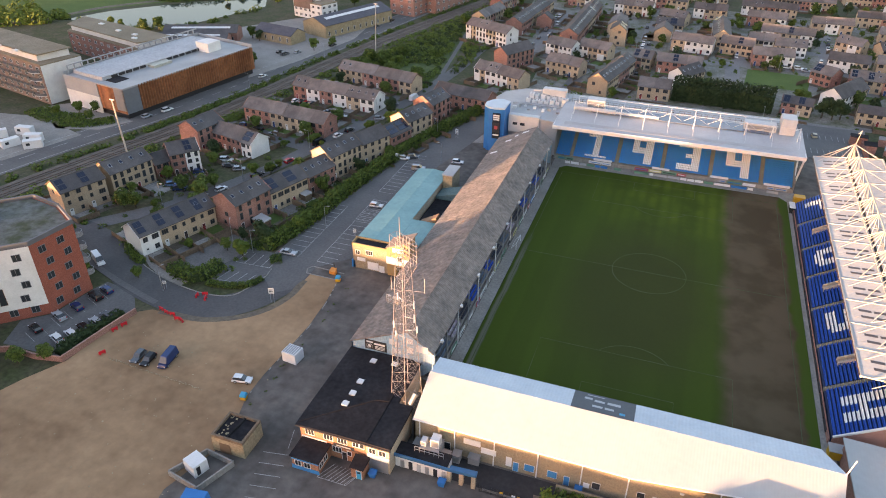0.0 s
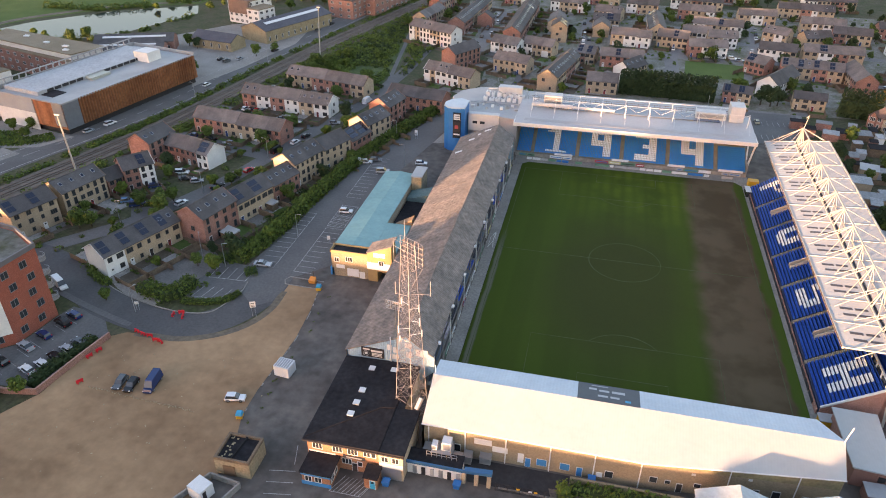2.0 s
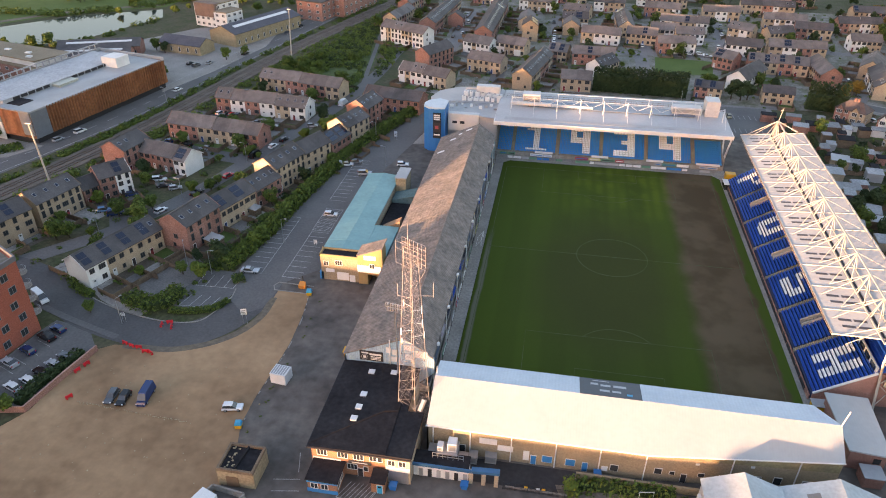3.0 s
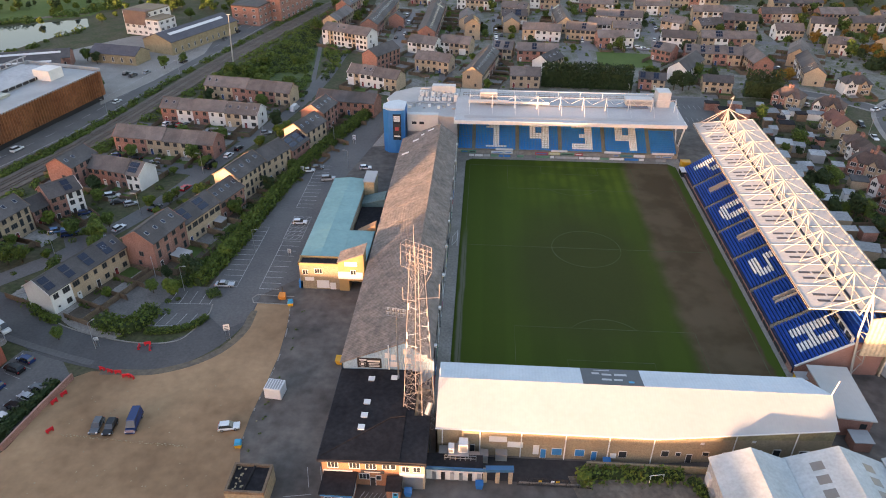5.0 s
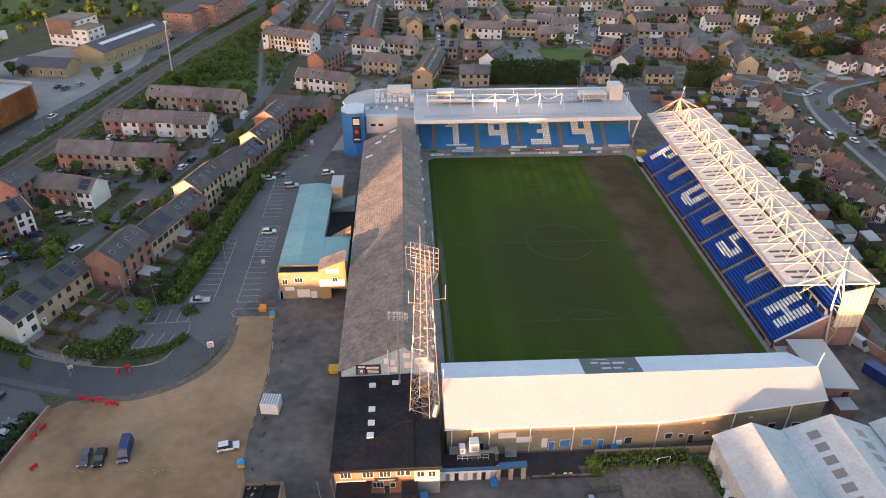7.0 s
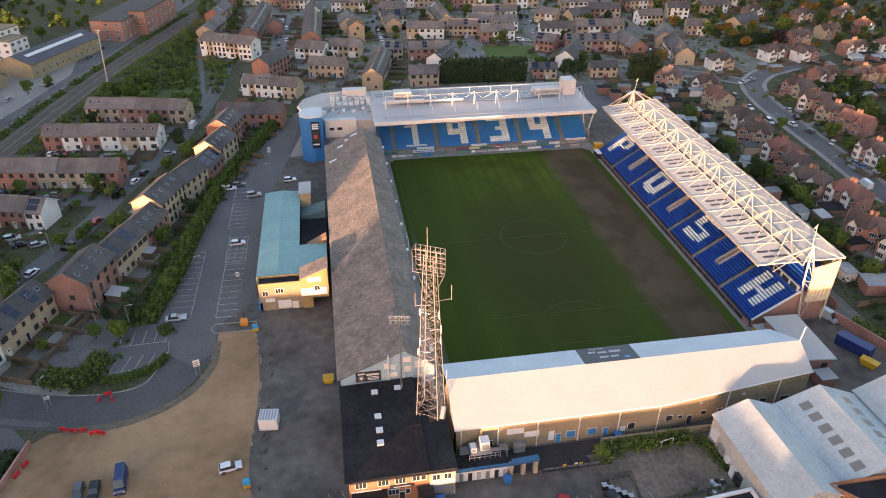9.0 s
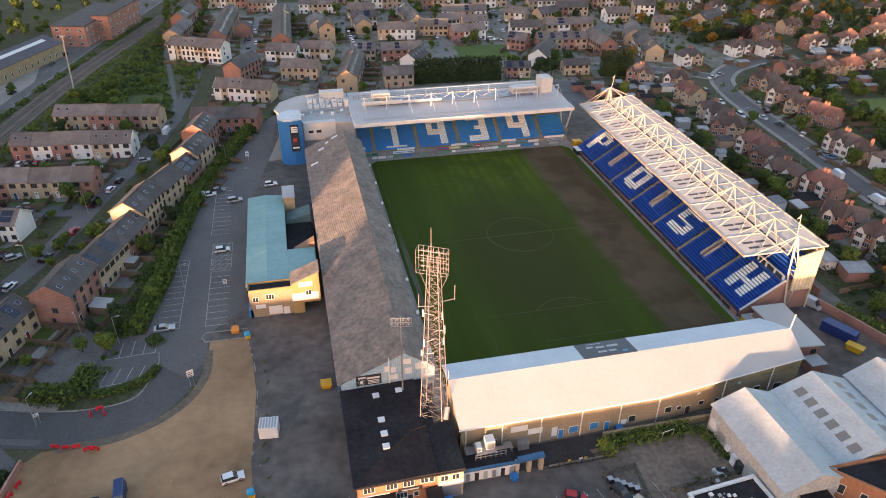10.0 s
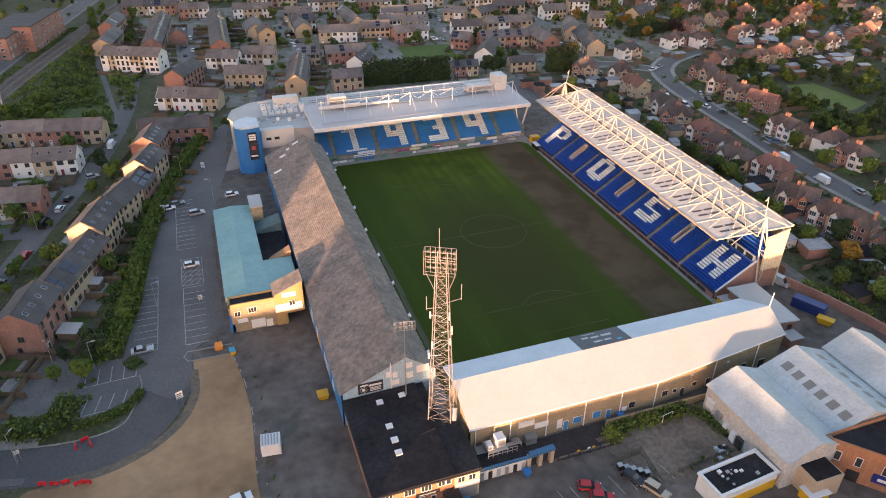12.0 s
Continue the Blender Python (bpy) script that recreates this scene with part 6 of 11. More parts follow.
# club bar beside the main stand: teal roof, buff brick front
bar = thing("club_bar", -63, 0, 0, 0, "buff brick block with a teal sheet roof", "building")
s = Shape()
s.box(-71.2, -20.5, 0, -62.0, 23.8, 6.2)
s.box(-62.0, -20.5, 0, -55.2, -6.5, 6.2)
part("wall", s, TAN_BRICK, bar, "buff brick walls", world=True)
s = Shape()
s.hexa([(-71.5, -20.8, 6.2), (-66.6, -20.8, 6.6), (-66.6, 24.1, 6.6), (-71.5, 24.1, 6.2)], [(-71.5, -20.8, 6.4), (-66.6, -20.8, 6.95), (-66.6, 24.1, 6.95), (-71.5, 24.1, 6.4)])
s.hexa([(-66.6, -20.8, 6.6), (-61.7, -20.8, 6.2), (-61.7, 24.1, 6.2), (-66.6, 24.1, 6.6)], [(-66.6, -20.8, 6.95), (-61.7, -20.8, 6.4), (-61.7, 24.1, 6.4), (-66.6, 24.1, 6.95)])
part("roof", s, TEAL, bar, "teal sheet roof", world=True)
s = Shape()
s.box(-61.7, -20.8, 6.2, -55.0, -6.2, 6.42)
part("wing_roof", s, TEAL, bar, "teal sheet wing roof", world=True)
for k in range(9):
    s = Shape()
    x = -61.3 + k * 0.75
    s.box(x, -20.8, 6.42, x + 0.07, -6.2, 6.5)
    part("seam", s, TEAL, bar, world=True)
for k in range(11):
    s = Shape()
    y = -20 + k * 4.4
    s.beam((-71.4, y, 6.42), (-66.6, y, 6.965), 0.06, 0.03)
    s.beam((-66.6, y, 6.965), (-61.8, y, 6.42), 0.06, 0.03)
    part("seam", s, TEAL, bar, world=True)
s = Shape()
s.box(-70.8, -24.0, 0, -61.2, -20.9, 7.0)
part("front_wall", s, STADIUM_BRICK, bar, "buff brick front block", world=True)
s = Shape()
s.box(-70.5, -23.7, 7.0, -61.5, -20.9, 7.06)
part("front_roof", s, FELT, bar, "dark flat roof behind the parapet", world=True)
s = Shape()
for a in ((-71.0, -24.2, -61.0, -23.9), (-71.0, -24.2, -70.7, -20.8), (-71.2, -21.1, -61.0, -20.8)):
    s.box(a[0], a[1], 6.8, a[2], a[3], 7.5)
part("parapet", s, plain("mustard_parapet", (0.35, 0.24, 0.11), 0.7), bar, "mustard painted parapet", world=True)
s = Shape()
s.hexa([(-61.2, -24.4, 0), (-58.8, -24.4, 0), (-58.8, -20.8, 0), (-61.2, -20.8, 0)], [(-61.2, -24.4, 3), (-58.8, -24.4, 3), (-58.8, -20.8, 3), (-61.2, -20.8, 3)])
s.hexa([(-61.2, -24.4, 3), (-55.0, -24.4, 3), (-55.0, -20.8, 3), (-61.2, -20.8, 3)], [(-61.2, -24.4, 8.0), (-55.0, -24.4, 10.6), (-55.0, -20.8, 10.6), (-61.2, -20.8, 8.0)])
part("raised_wall", s, plain("mustard_render", (0.34, 0.23, 0.1), 0.8), bar, "mustard rendered raised end", world=True)
s = Shape()
s.hexa([(-61.4, -24.6, 8.05), (-54.8, -24.6, 10.7), (-54.8, -19.5, 10.7), (-61.4, -19.5, 8.05)], [(-61.4, -24.6, 8.25), (-54.8, -24.6, 10.9), (-54.8, -19.5, 10.9), (-61.4, -19.5, 8.25)])
part("raised_roof", s, OLD_ROOF, bar, "brown sloping roof", world=True)
s = Shape()
s.box(-61.3, -24.6, 3.6, -55.4, -24.4, 5.6)
part("white_band", s, WHITE, bar, "white boarded band", world=True)
s = Shape()
s.box(-59.6, -24.5, 7.2, -56.6, -24.4, 8.4)
part("sign", s, WHITE, bar, "white sign board", world=True)
for x, z, k in ((-66.2, 4.6, "wide"), (-69.4, 4.2, "mid"), (-57.6, 5.0, "mid")):
    fixed(WINDOW[k], "window", bar, x + 63, (-24.0 if x < -61.2 else -24.6), z)
for x, w, z0, z1 in ((-69.6, 2.2, 2.4, 3.4), (-66.8, 3.0, 0.4, 2.6), (-63.6, 1.4, 0.1, 2.0)):
    s = Shape()
    s.box(x, -24.12, z0, x + w, -24.0, z1)
    part("panel", s, WHITE, bar, "white panel", world=True)
s = Shape()
s.box(-72.2, -23.2, 0, -71.2, -19.5, 2.2)
single("blue_bin_store", s, BLUE_TRIM, "blue painted store against the wall", "store")
# low linking roofs between the bar and the stand
link = thing("link_block", -58.5, 4, 0, 0, "low blocks with dark and teal roofs beside the stand", "building")
s = Shape()
s.box(-61.6, -6.1, 0, -54.9, 12, 3.4)
part("wall", s, TAN_BRICK, link, world=True)
s = Shape()
s.box(-61.6, -6.1, 3.4, -54.9, 12, 3.6)
part("roof", s, FELT, link, "dark felt roof", world=True)
s = Shape()
s.hexa([(-61.6, 12, 0), (-54.9, 12, 0), (-54.9, 17.5, 0), (-61.6, 17.5, 0)], [(-61.6, 12, 4.4), (-54.9, 12, 6.2), (-54.9, 17.5, 6.2), (-61.6, 17.5, 4.4)])
part("cross_block", s, surface("dull_teal_sheet", (0.07, 0.125, 0.125), (0.1, 0.15, 0.15), 0.3, 2.0, 0.7), link, "dull teal sloping roof", world=True)
s = Shape()
s.hexa([(-60.0, -6.0, 0), (-54.9, -6.0, 0), (-54.9, -3.4, 0), (-60.0, -3.4, 0)], [(-60.0, -6.0, 5.2), (-54.9, -6.0, 8.0), (-54.9, -3.4, 8.0), (-60.0, -3.4, 5.2)])
part("buttress_block", s, plain("brown_render", (0.24, 0.15, 0.09), 0.8), link, "brown sloping stair block", world=True)
s = Shape()
s.box(-61.8, 18.5, 0, -58.8, 25.5, 8.2)
part("lift_shaft", s, STONE, link, "tan brick shaft", world=True)
s = Shape()
s.box(-62.0, 18.3, 8.2, -58.6, 25.7, 8.5)
part("shaft_roof", s, GREY_SHEET, link, world=True)

for t in (bar, link):
    t.location += Vector((-0.9, 0.8, 0))
# small brick substation with a broken flat roof
sub = thing("substation", -66, -83.6, 0, 0, "small tan brick building with a dark sunken roof", "building")
s = Shape()
s.box(-69.2, -86.6, 0, -62.6, -80.6, 3.4)
part("wall", s, STONE, sub, world=True)
s = Shape()
for a in ((-69.2, -86.6, -62.6, -86.2), (-69.2, -81.0, -62.6, -80.6), (-69.2, -86.2, -68.8, -81.0), (-63.0, -86.2, -62.6, -81.0)):
    s.box(a[0], a[1], 3.4, a[2], a[3], 4.0)
part("parapet", s, FENCE, sub, "weathered brown parapet", world=True)
s = Shape()
s.box(-68.8, -86.2, 3.4, -63.0, -81.0, 3.5)
part("roof", s, FELT, sub, "black felt between parapets", world=True)
s = Shape()
s.beam((-66.2, -86.2, 3.7), (-65.6, -81.0, 3.7), 0.3, 0.5)
part("dividing_wall", s, FELT, sub, world=True)
s = Shape()
s.box(-67.6, -86.75, 0.1, -65.4, -86.6, 2.4)
part("door", s, plain("brown_door", (0.2, 0.12, 0.07), 0.7), sub, world=True)
rng = random.Random(8)
s = Shape()
for k in range(16):
    x, y = rng.uniform(-68.5, -66.8), rng.uniform(-86, -81.4)
    s.box(x, y, 3.5, x + rng.uniform(0.15, 0.4), y + rng.uniform(0.15, 0.4), 3.5 + rng.uniform(0.08, 0.2))
single("roof_debris", s, STONE, "pale rubble scattered on the flat roof", "debris", kind="stuff")
pen = thing("walled_pen", -69, -91, 0, 0, "low concrete-walled pen with stored goods", "enclosure")
s = Shape()
for p, q in (((-73, -94.2), (-66.2, -95.5)), ((-66.2, -95.5), (-63.6, -88.6)), ((-63.6, -88.6), (-69.6, -87.8)), ((-69.6, -87.8), (-73, -94.2))):
    s.ribbon([p, q], 0.3, 0, 1.3)
part("pen_wall", s, CONCRETE, pen, world=True)
box = thing("white_container", -69.3, -91.4, 0, -20, "white box container inside the pen", "container")
s = Shape()
s.box(-1.6, -1.4, 0, 1.6, 1.4, 2.6)
part("shell", s, WHITE, box)
s = Shape()
s.box(1.6, -0.9, 0.3, 1.64, -0.2, 2.2)
part("vent", s, DARK, box)
box = thing("blue_container", -64.8, -98.2, 0, 8, "blue covered container on the asphalt", "container")
s = Shape()
s.hexa([(-2.2, -1.8, 0), (2.2, -1.8, 0), (2.2, 1.8, 0), (-2.2, 1.8, 0)], [(-2.0, -1.6, 2.2), (2.0, -1.6, 2.2), (2.0, 1.6, 2.5), (-2.0, 1.6, 2.5)])
part("tarpaulin", s, BLUE, box)
box = thing("white_cabin", -68.2, -59.8, 0, -6, "white portable cabin with a slatted roof", "cabin")
s = Shape()
s.box(-1.7, -1.5, 0.1, 1.7, 1.5, 2.6)
part("shell", s, WHITE, box)
for k in range(6):
    s = Shape()
    s.box(-1.5 + k * 0.52, -1.3, 2.6, -1.2 + k * 0.52, 1.3, 2.68)
    part("slat", s, GREY_SHEET, box)

# warehouses, white flat-roofed unit and orange brick workshop
def shed_hall(name, p0, p1, width, eave, ridge, wall_mt, roof_mt, label, panes=()):
    d = Vector((p1[0] - p0[0], p1[1] - p0[1]))
    t = thing(name, (p0[0] + p1[0]) / 2, (p0[1] + p1[1]) / 2, 0, math.degrees(math.atan2(d.y, d.x)), label, "warehouse")
    L, w = d.length / 2, width / 2
    s = Shape()
    s.hexa([(-L, -w, 0), (-L, w, 0), (-L, w, eave), (-L, 0, ridge), (-L, -w, eave)], [(L, -w, 0), (L, w, 0), (L, w, eave), (L, 0, ridge), (L, -w, eave)])
    part("wall", s, wall_mt, t)
    for sg in (-1, 1):
        s = Shape()
        s.hexa([(-L - 0.3, sg * (w + 0.3), eave - 0.1), (L + 0.3, sg * (w + 0.3), eave - 0.1), (L + 0.3, 0, ridge + 0.05), (-L - 0.3, 0, ridge + 0.05)], [(-L - 0.3, sg * (w + 0.3), eave + 0.1), (L + 0.3, sg * (w + 0.3), eave + 0.1), (L + 0.3, 0, ridge + 0.27), (-L - 0.3, 0, ridge + 0.27)])
        part("roof_slope", s, roof_mt, t, "pale sheet roof")
    for sg, u, v in panes:
        s = Shape()
        x = -L + 2 * L * u
        za, zb = eave + (ridge - eave) * (1 - v) + 0.2, eave + (ridge - eave) * (1 - v - 0.22) + 0.2
        ya, yb = sg * w * v, sg * w * (v + 0.22)
        s.hexa([(x, ya, za), (x + 1.7, ya, za), (x + 1.7, yb, zb), (x, yb, zb)], [(x, ya, za + 0.06), (x + 1.7, ya, za + 0.06), (x + 1.7, yb, zb + 0.06), (x, yb, zb + 0.06)])
        part("roof_light", s, bpy.data.materials["grey_rooflight"], t, "dull grey roof light")
    return t


plain("grey_rooflight", (0.2, 0.19, 0.17), 0.3)
PALE_WALL = stripes(surface("grey_sheet_wall", (0.45, 0.45, 0.43), (0.38, 0.375, 0.355), 0.2, 2.0, 0.7), 0, 0.9, 0.2, 0.03)
HALL_ROOF = surface("pale_grey_hall_roof", (0.44, 0.475, 0.475), (0.34, 0.37, 0.37), 0.18, 1.8, 0.6, speck=0.12)
shed_hall("warehouse", (17.4, -76.4), (17.9, -96.4), 12.2, 6.2, 8.7, PALE_WALL, HALL_ROOF, "grey sheet-clad warehouse with a pale roof")
panes = [(1, 0.1 + 0.15 * k, 0.4) for k in range(6)] + [(-1, 0.1 + 0.15 * k, 0.4) for k in range(6)]
shed_hall("warehouse", (31.9, -75.6), (31.9, -94.0), 16.2, 5.8, 9.2, PALE_WALL, HALL_ROOF, "wide warehouse with rows of roof lights", panes)
shed_hall("warehouse", (46.7, -75.0), (46.7, -94.0), 12.6, 6.2, 9.4, PALE_WALL, HALL_ROOF, "pale-roofed warehouse beside the service yard")
for z0, y0, w, h, mt in ((2.2, -79.2, 1.8, 1.8, WHITE), (2.0, -81.6, 1.4, 1.2, GALV), (0.2, -85.8, 1.2, 2.2, WHITE), (0.2, -87.5, 1.4, 2.2, GLASS), (1.5, -83.5, 1.0, 1.0, WHITE)):
    s = Shape()
    s.box(10.9, y0, z0, 11.55, y0 + w, z0 + h)
    single("wall_unit", s, mt, "vent or shutter on the warehouse wall", "wall unit")
unit = thing("flat_roofed_unit", 4.75, -93.85, 0, 5, "white flat-roofed unit with a yellow base", "building")
s = Shape()
s.box(-6.2, -2.6, 0, 6.2, 2.6, 3.6)
part("wall", s, WHITE, unit)
s = Shape()
s.box(-5.8, -2.2, 3.6, 5.8, 2.2, 3.64)
part("roof", s, FELT, unit, "black felt roof")
s = Shape()
for a in ((-6.4, -2.8, 6.4, -2.3), (-6.4, 2.3, 6.4, 2.8), (-6.4, -2.3, -5.9, 2.3), (5.9, -2.3, 6.4, 2.3)):
    s.box(a[0], a[1], 3.5, a[2], a[3], 3.95)
part("parapet", s, WHITE, unit)
s = Shape()
s.box(-6.0, -2.75, 0.3, 6.0, -2.6, 2.2)
s.box(6.2, -2.5, 0.3, 6.35, 2.5, 2.2)
part("base_panel", s, YELLOW, unit, "yellow painted panel")
rng = random.Random(12)
for k in range(12):
    s = Shape()
    x, y, r = rng.uniform(-3.5, 3.5), rng.uniform(-1.5, 1.5), rng.uniform(0.12, 0.32)
    s.box(x - r, y - r, 3.64, x + r, y + r, 3.64 + r)
    part("roof_unit", s, (WHITE, GALV, GREY_SHEET)[k % 3], unit)
shop = thing("brick_workshop", 34, -104, 0, 0, "orange brick workshop with a dark flat roof", "building")
s = Shape()
s.prism([(20.5, -94.3), (46, -94.2), (46, -125), (47.0, -124.9)], 0, 7.0)
part("wall", s, ORANGE_BRICK, shop, world=True)
s = Shape()
s.prism([(21.4, -94.8), (45.6, -94.7), (45.6, -122.6)], 7.0, 7.1)
part("roof", s, FELT, shop, "black felt roof", world=True)
s = Shape()
s.ribbon([(46.2, -124.0), (20.7, -94.5), (46, -94.4)], 0.5, 6.9, 7.7)
part("parapet", s, ORANGE_BRICK, shop, "sloping brick parapet", world=True)
s = Shape()
s.box(14.6, -100.4, 0, 20.4, -96.1, 4.6)
part("annexe", s, TAN_BRICK, shop, "buff brick annexe", world=True)
s = Shape()
s.box(14.9, -100.1, 4.6, 20.1, -96.4, 4.66)
part("annexe_roof", s, FELT, shop, "black felt roof", world=True)
wd = Vector((0.655, -0.756))
wn2 = Vector((-0.756, -0.655))
def on_shop(u, out):
    p = Vector((20.5, -94.3)) + wd * u + wn2 * out
    return p.x, p.y
for nm, u0, u1, z0, z1, out, mt, lab in (("sign", 9.0, 14.5, 1.6, 3.4, 0.25, plain("navy_sign", (0.015, 0.03, 0.16), 0.5), "dark blue sign board"), ("sign_mark", 9.8, 13.6, 2.2, 2.8, 0.3, FRAME, "plain white bar"), ("shutter", 5.2, 7.2, 0.1, 2.4, 0.2, DARK, "dark shutter")):
    s = Shape()
    s.prism([on_shop(u0, 0), on_shop(u1, 0), on_shop(u1, out), on_shop(u0, out)], z0, z1)
    part(nm, s, mt, shop, lab, world=True)
for u in (3.2, 6.4, 10.5):
    x, y = on_shop(u, 0.05)
    fixed(WINDOW["tall"], "window", shop, x - 34, y + 104, 3.6, math.degrees(math.atan2(wd.y, wd.x)))
s = Shape()
s.box(13.8, -101.2, 0, 17.5, -98.6, 2.0)
s.box(13.6, -101.4, 2.0, 17.7, -98.5, 2.25, 1)
single("yellow_kiosk", s, [YELLOW, WHITE], "small yellow kiosk with a white roof", "kiosk")
for x, y, r, mt, lab in ((55.0, -57.6, -64, plain("navy_container_paint", (0.015, 0.035, 0.14), 0.5), "dark blue shipping container"),):
    box = thing("shipping_container", x, y, 0, r, lab, "container")
    s = Shape()
    s.box(-3.6, -1.25, 0.1, 3.6, 1.25, 2.6)
    part("shell", s, mt, box)
    for k in range(16):
        s = Shape()
        s.box(-3.5 + k * 0.45, -1.31, 0.2, -3.3 + k * 0.45, -1.25, 2.5)
        part("rib", s, mt, box)
box = thing("yellow_skip", 54.7, -62.9, 0, -60, "yellow steel skip beside the wall", "skip")
s = Shape()
s.hexa([(-1.3, -0.8, 0.1), (1.3, -0.8, 0.1), (1.3, 0.8, 0.1), (-1.3, 0.8, 0.1)], [(-1.8, -0.95, 1.5), (1.8, -0.95, 1.5), (1.8, 0.95, 1.5), (-1.8, 0.95, 1.5)])
part("hopper", s, YELLOW, box)
wall_e = Shape()
wall_e.ribbon([(57.0, -46.5), (60.5, -56), (63.5, -66), (65, -74)], 0.4, 0, 2.4)
wall_e.ribbon([(60.5, -44), (62, 0), (62.5, 60), (63, 112)], 0.35, 0, 2.2)
single("boundary_wall", wall_e, RED_BRICK, "red brick boundary wall behind the stand", "wall", kind="structure")
s = Shape()
s.box(36.4, -50.6, 0.1, 39.0, -48.6, 2.0)
s.box(36.2, -50.8, 2.0, 39.2, -48.4, 2.12, 1)
single("catering_trailer", s, [YELLOW, GREY_SHEET], "orange trailer in the corner of the ground", "trailer")

def flat_block(name, pts, h, wall_mt, roof_mt, label, floors, step=4.0, category="apartment building"):
    cxm, cym = sum(p[0] for p in pts) / len(pts), sum(p[1] for p in pts) / len(pts)
    t = thing(name, cxm, cym, 0, 0, label, category)
    area = sum(a[0] * b[1] - b[0] * a[1] for a, b in zip(pts, [*pts[1:], pts[0]]))
    pts = pts if area > 0 else pts[::-1]
    s = Shape()
    s.prism(pts, 0, h)
    part("wall", s, wall_mt, t, world=True)
    s = Shape()
    s.prism([(cxm + (x - cxm) * 1.01, cym + (y - cym) * 1.01) for x, y in pts], h, h + 0.5)
    part("roof", s, roof_mt, t, world=True)
    for a, b in zip(pts, [*pts[1:], pts[0]]):
        va, vb = Vector(a), Vector(b)
        dd = vb - va
        n = int(dd.length / step)
        nr = Vector((dd.y, -dd.x)).normalized()
        if nr.x < -0.4 and nr.y > -0.6 or nr.y > 0.75:
            continue
        for f in range(floors):
            for c in range(n):
                p = va + dd * ((c + 0.5) / n) + nr * 0.02
                fixed(WINDOW["wide"], "window", t, p.x - cxm, p.y - cym, 1.0 + f * h / floors, math.degrees(math.atan2(dd.y, dd.x)))
    return t


GRAVEL = surface("roof_gravel", (0.2, 0.16, 0.11), (0.26, 0.21, 0.15), 0.1, 2.0, 0.95)
# red and white apartment block by the dirt lot
flats = thing("apartment_block", -138, -60, 0, 0, "red brick and white rendered apartment block", "apartment building")
# last two corners form an unseen south wing, added to shade the stand roof
FL = [(-150.0, -84.0), (-128.8, -64.8), (-127.3, -53.8), (-136.0, -49.0), (-145.3, -47.3), (-150.8, -52.6), (-166.0, -70.0), (-156.0, -106.0), (-141.0, -103.0)]
s = Shape()
s.prism(FL, 0, 18.6)
FLAT_BRICK = courses(surface("bright_red_brick", (0.31, 0.09, 0.058), (0.25, 0.073, 0.048), 0.25, 5.0, 0.9, speck=0.14), (1.2, 1.4, 1.5))
part("wall", s, FLAT_BRICK, flats, "red brick walls", world=True)
s = Shape()
s.prism([(-145 + (x + 145) * 0.97, -68 + (y + 68) * 0.97) for x, y in FL], 18.6, 18.7)
part("roof", s, surface("green_roof", (0.055, 0.062, 0.03), (0.15, 0.15, 0.15), 0.16, 1.0, 0.9), flats, "flat roof with green and grey patches", world=True)
s = Shape()
s.ribbon([*FL, FL[0]], 0.5, 18.4, 19.5)
part("parapet", s, plain("dark_grey_coping", (0.13, 0.13, 0.14), 0.6), flats, "dark grey coping", world=True)
s = Shape()
s.prism([(-150, -66), (-144, -61), (-147, -56), (-153, -60)], 18.7, 20.6)
part("plant_room", s, SLATE, flats, "grey plant room on the roof", world=True)
fa = Vector(FL[0])
d = (Vector(FL[1]) - fa).normalized()
nrm = Vector((d.y, -d.x))
def on_front(u, off):
    p = fa + d * u + nrm * off
    return p.x, p.y
s = Shape()
a0, a1, b1, b0 = on_front(0, 0.02), on_front(28.5, 0.02), on_front(28.5, 0.22), on_front(0, 0.22)
s.hexa([(*b0, 3.0), (*b1, 3.0), (*a1, 3.0), (*a0, 3.0)], [(*b0, 18.4), (*b1, 18.4), (*a1, 18.4), (*a0, 18.4)])
part("render_panel", s, RENDER, flats, "white rendered front", world=True)
ang = math.degrees(math.atan2(d.y, d.x))
big = window_mesh(1.6, 1.6, 1, plain("grey_window_frame", (0.2, 0.2, 0.21)), GLASS, "flat_window")
broad = window_mesh(2.8, 2.1, 1, bpy.data.materials["grey_window_frame"], GLASS, "flat_window")
tallw = window_mesh(1.3, 4.2, 0, plain("brown_panel_frame", (0.16, 0.08, 0.05)), GLASS, "flat_window")
for f in range(5):
    for c in range(6):
        u = 25.6 - c * 4.4 - (1.1 if f % 2 else 0)
        if c == 1 and f in (2, 4):
            continue
        x, y = on_front(u, 0.24 if f else 0.02)
        tall = c == 1 and f in (1, 3)
        fixed(tallw if tall else broad if c > 1 and f else big, "window", flats, x + 138, y + 60, 1.2 + f * 3.5, ang, "tall window with a brown panel" if tall else "")
e0, e1 = Vector(FL[1]), Vector(FL[2])
d2 = (e1 - e0).normalized()
n2 = Vector((d2.y, -d2.x))
for f in range(5):
    for c in range(2):
        p = e0 + d2 * (2.6 + c * 4.6 + (0.9 if f % 2 else 0)) + n2 * 0.02
        fixed(big, "window", flats, p.x + 138, p.y + 60, 1.4 + f * 3.5, math.degrees(math.atan2(d2.y, d2.x)))
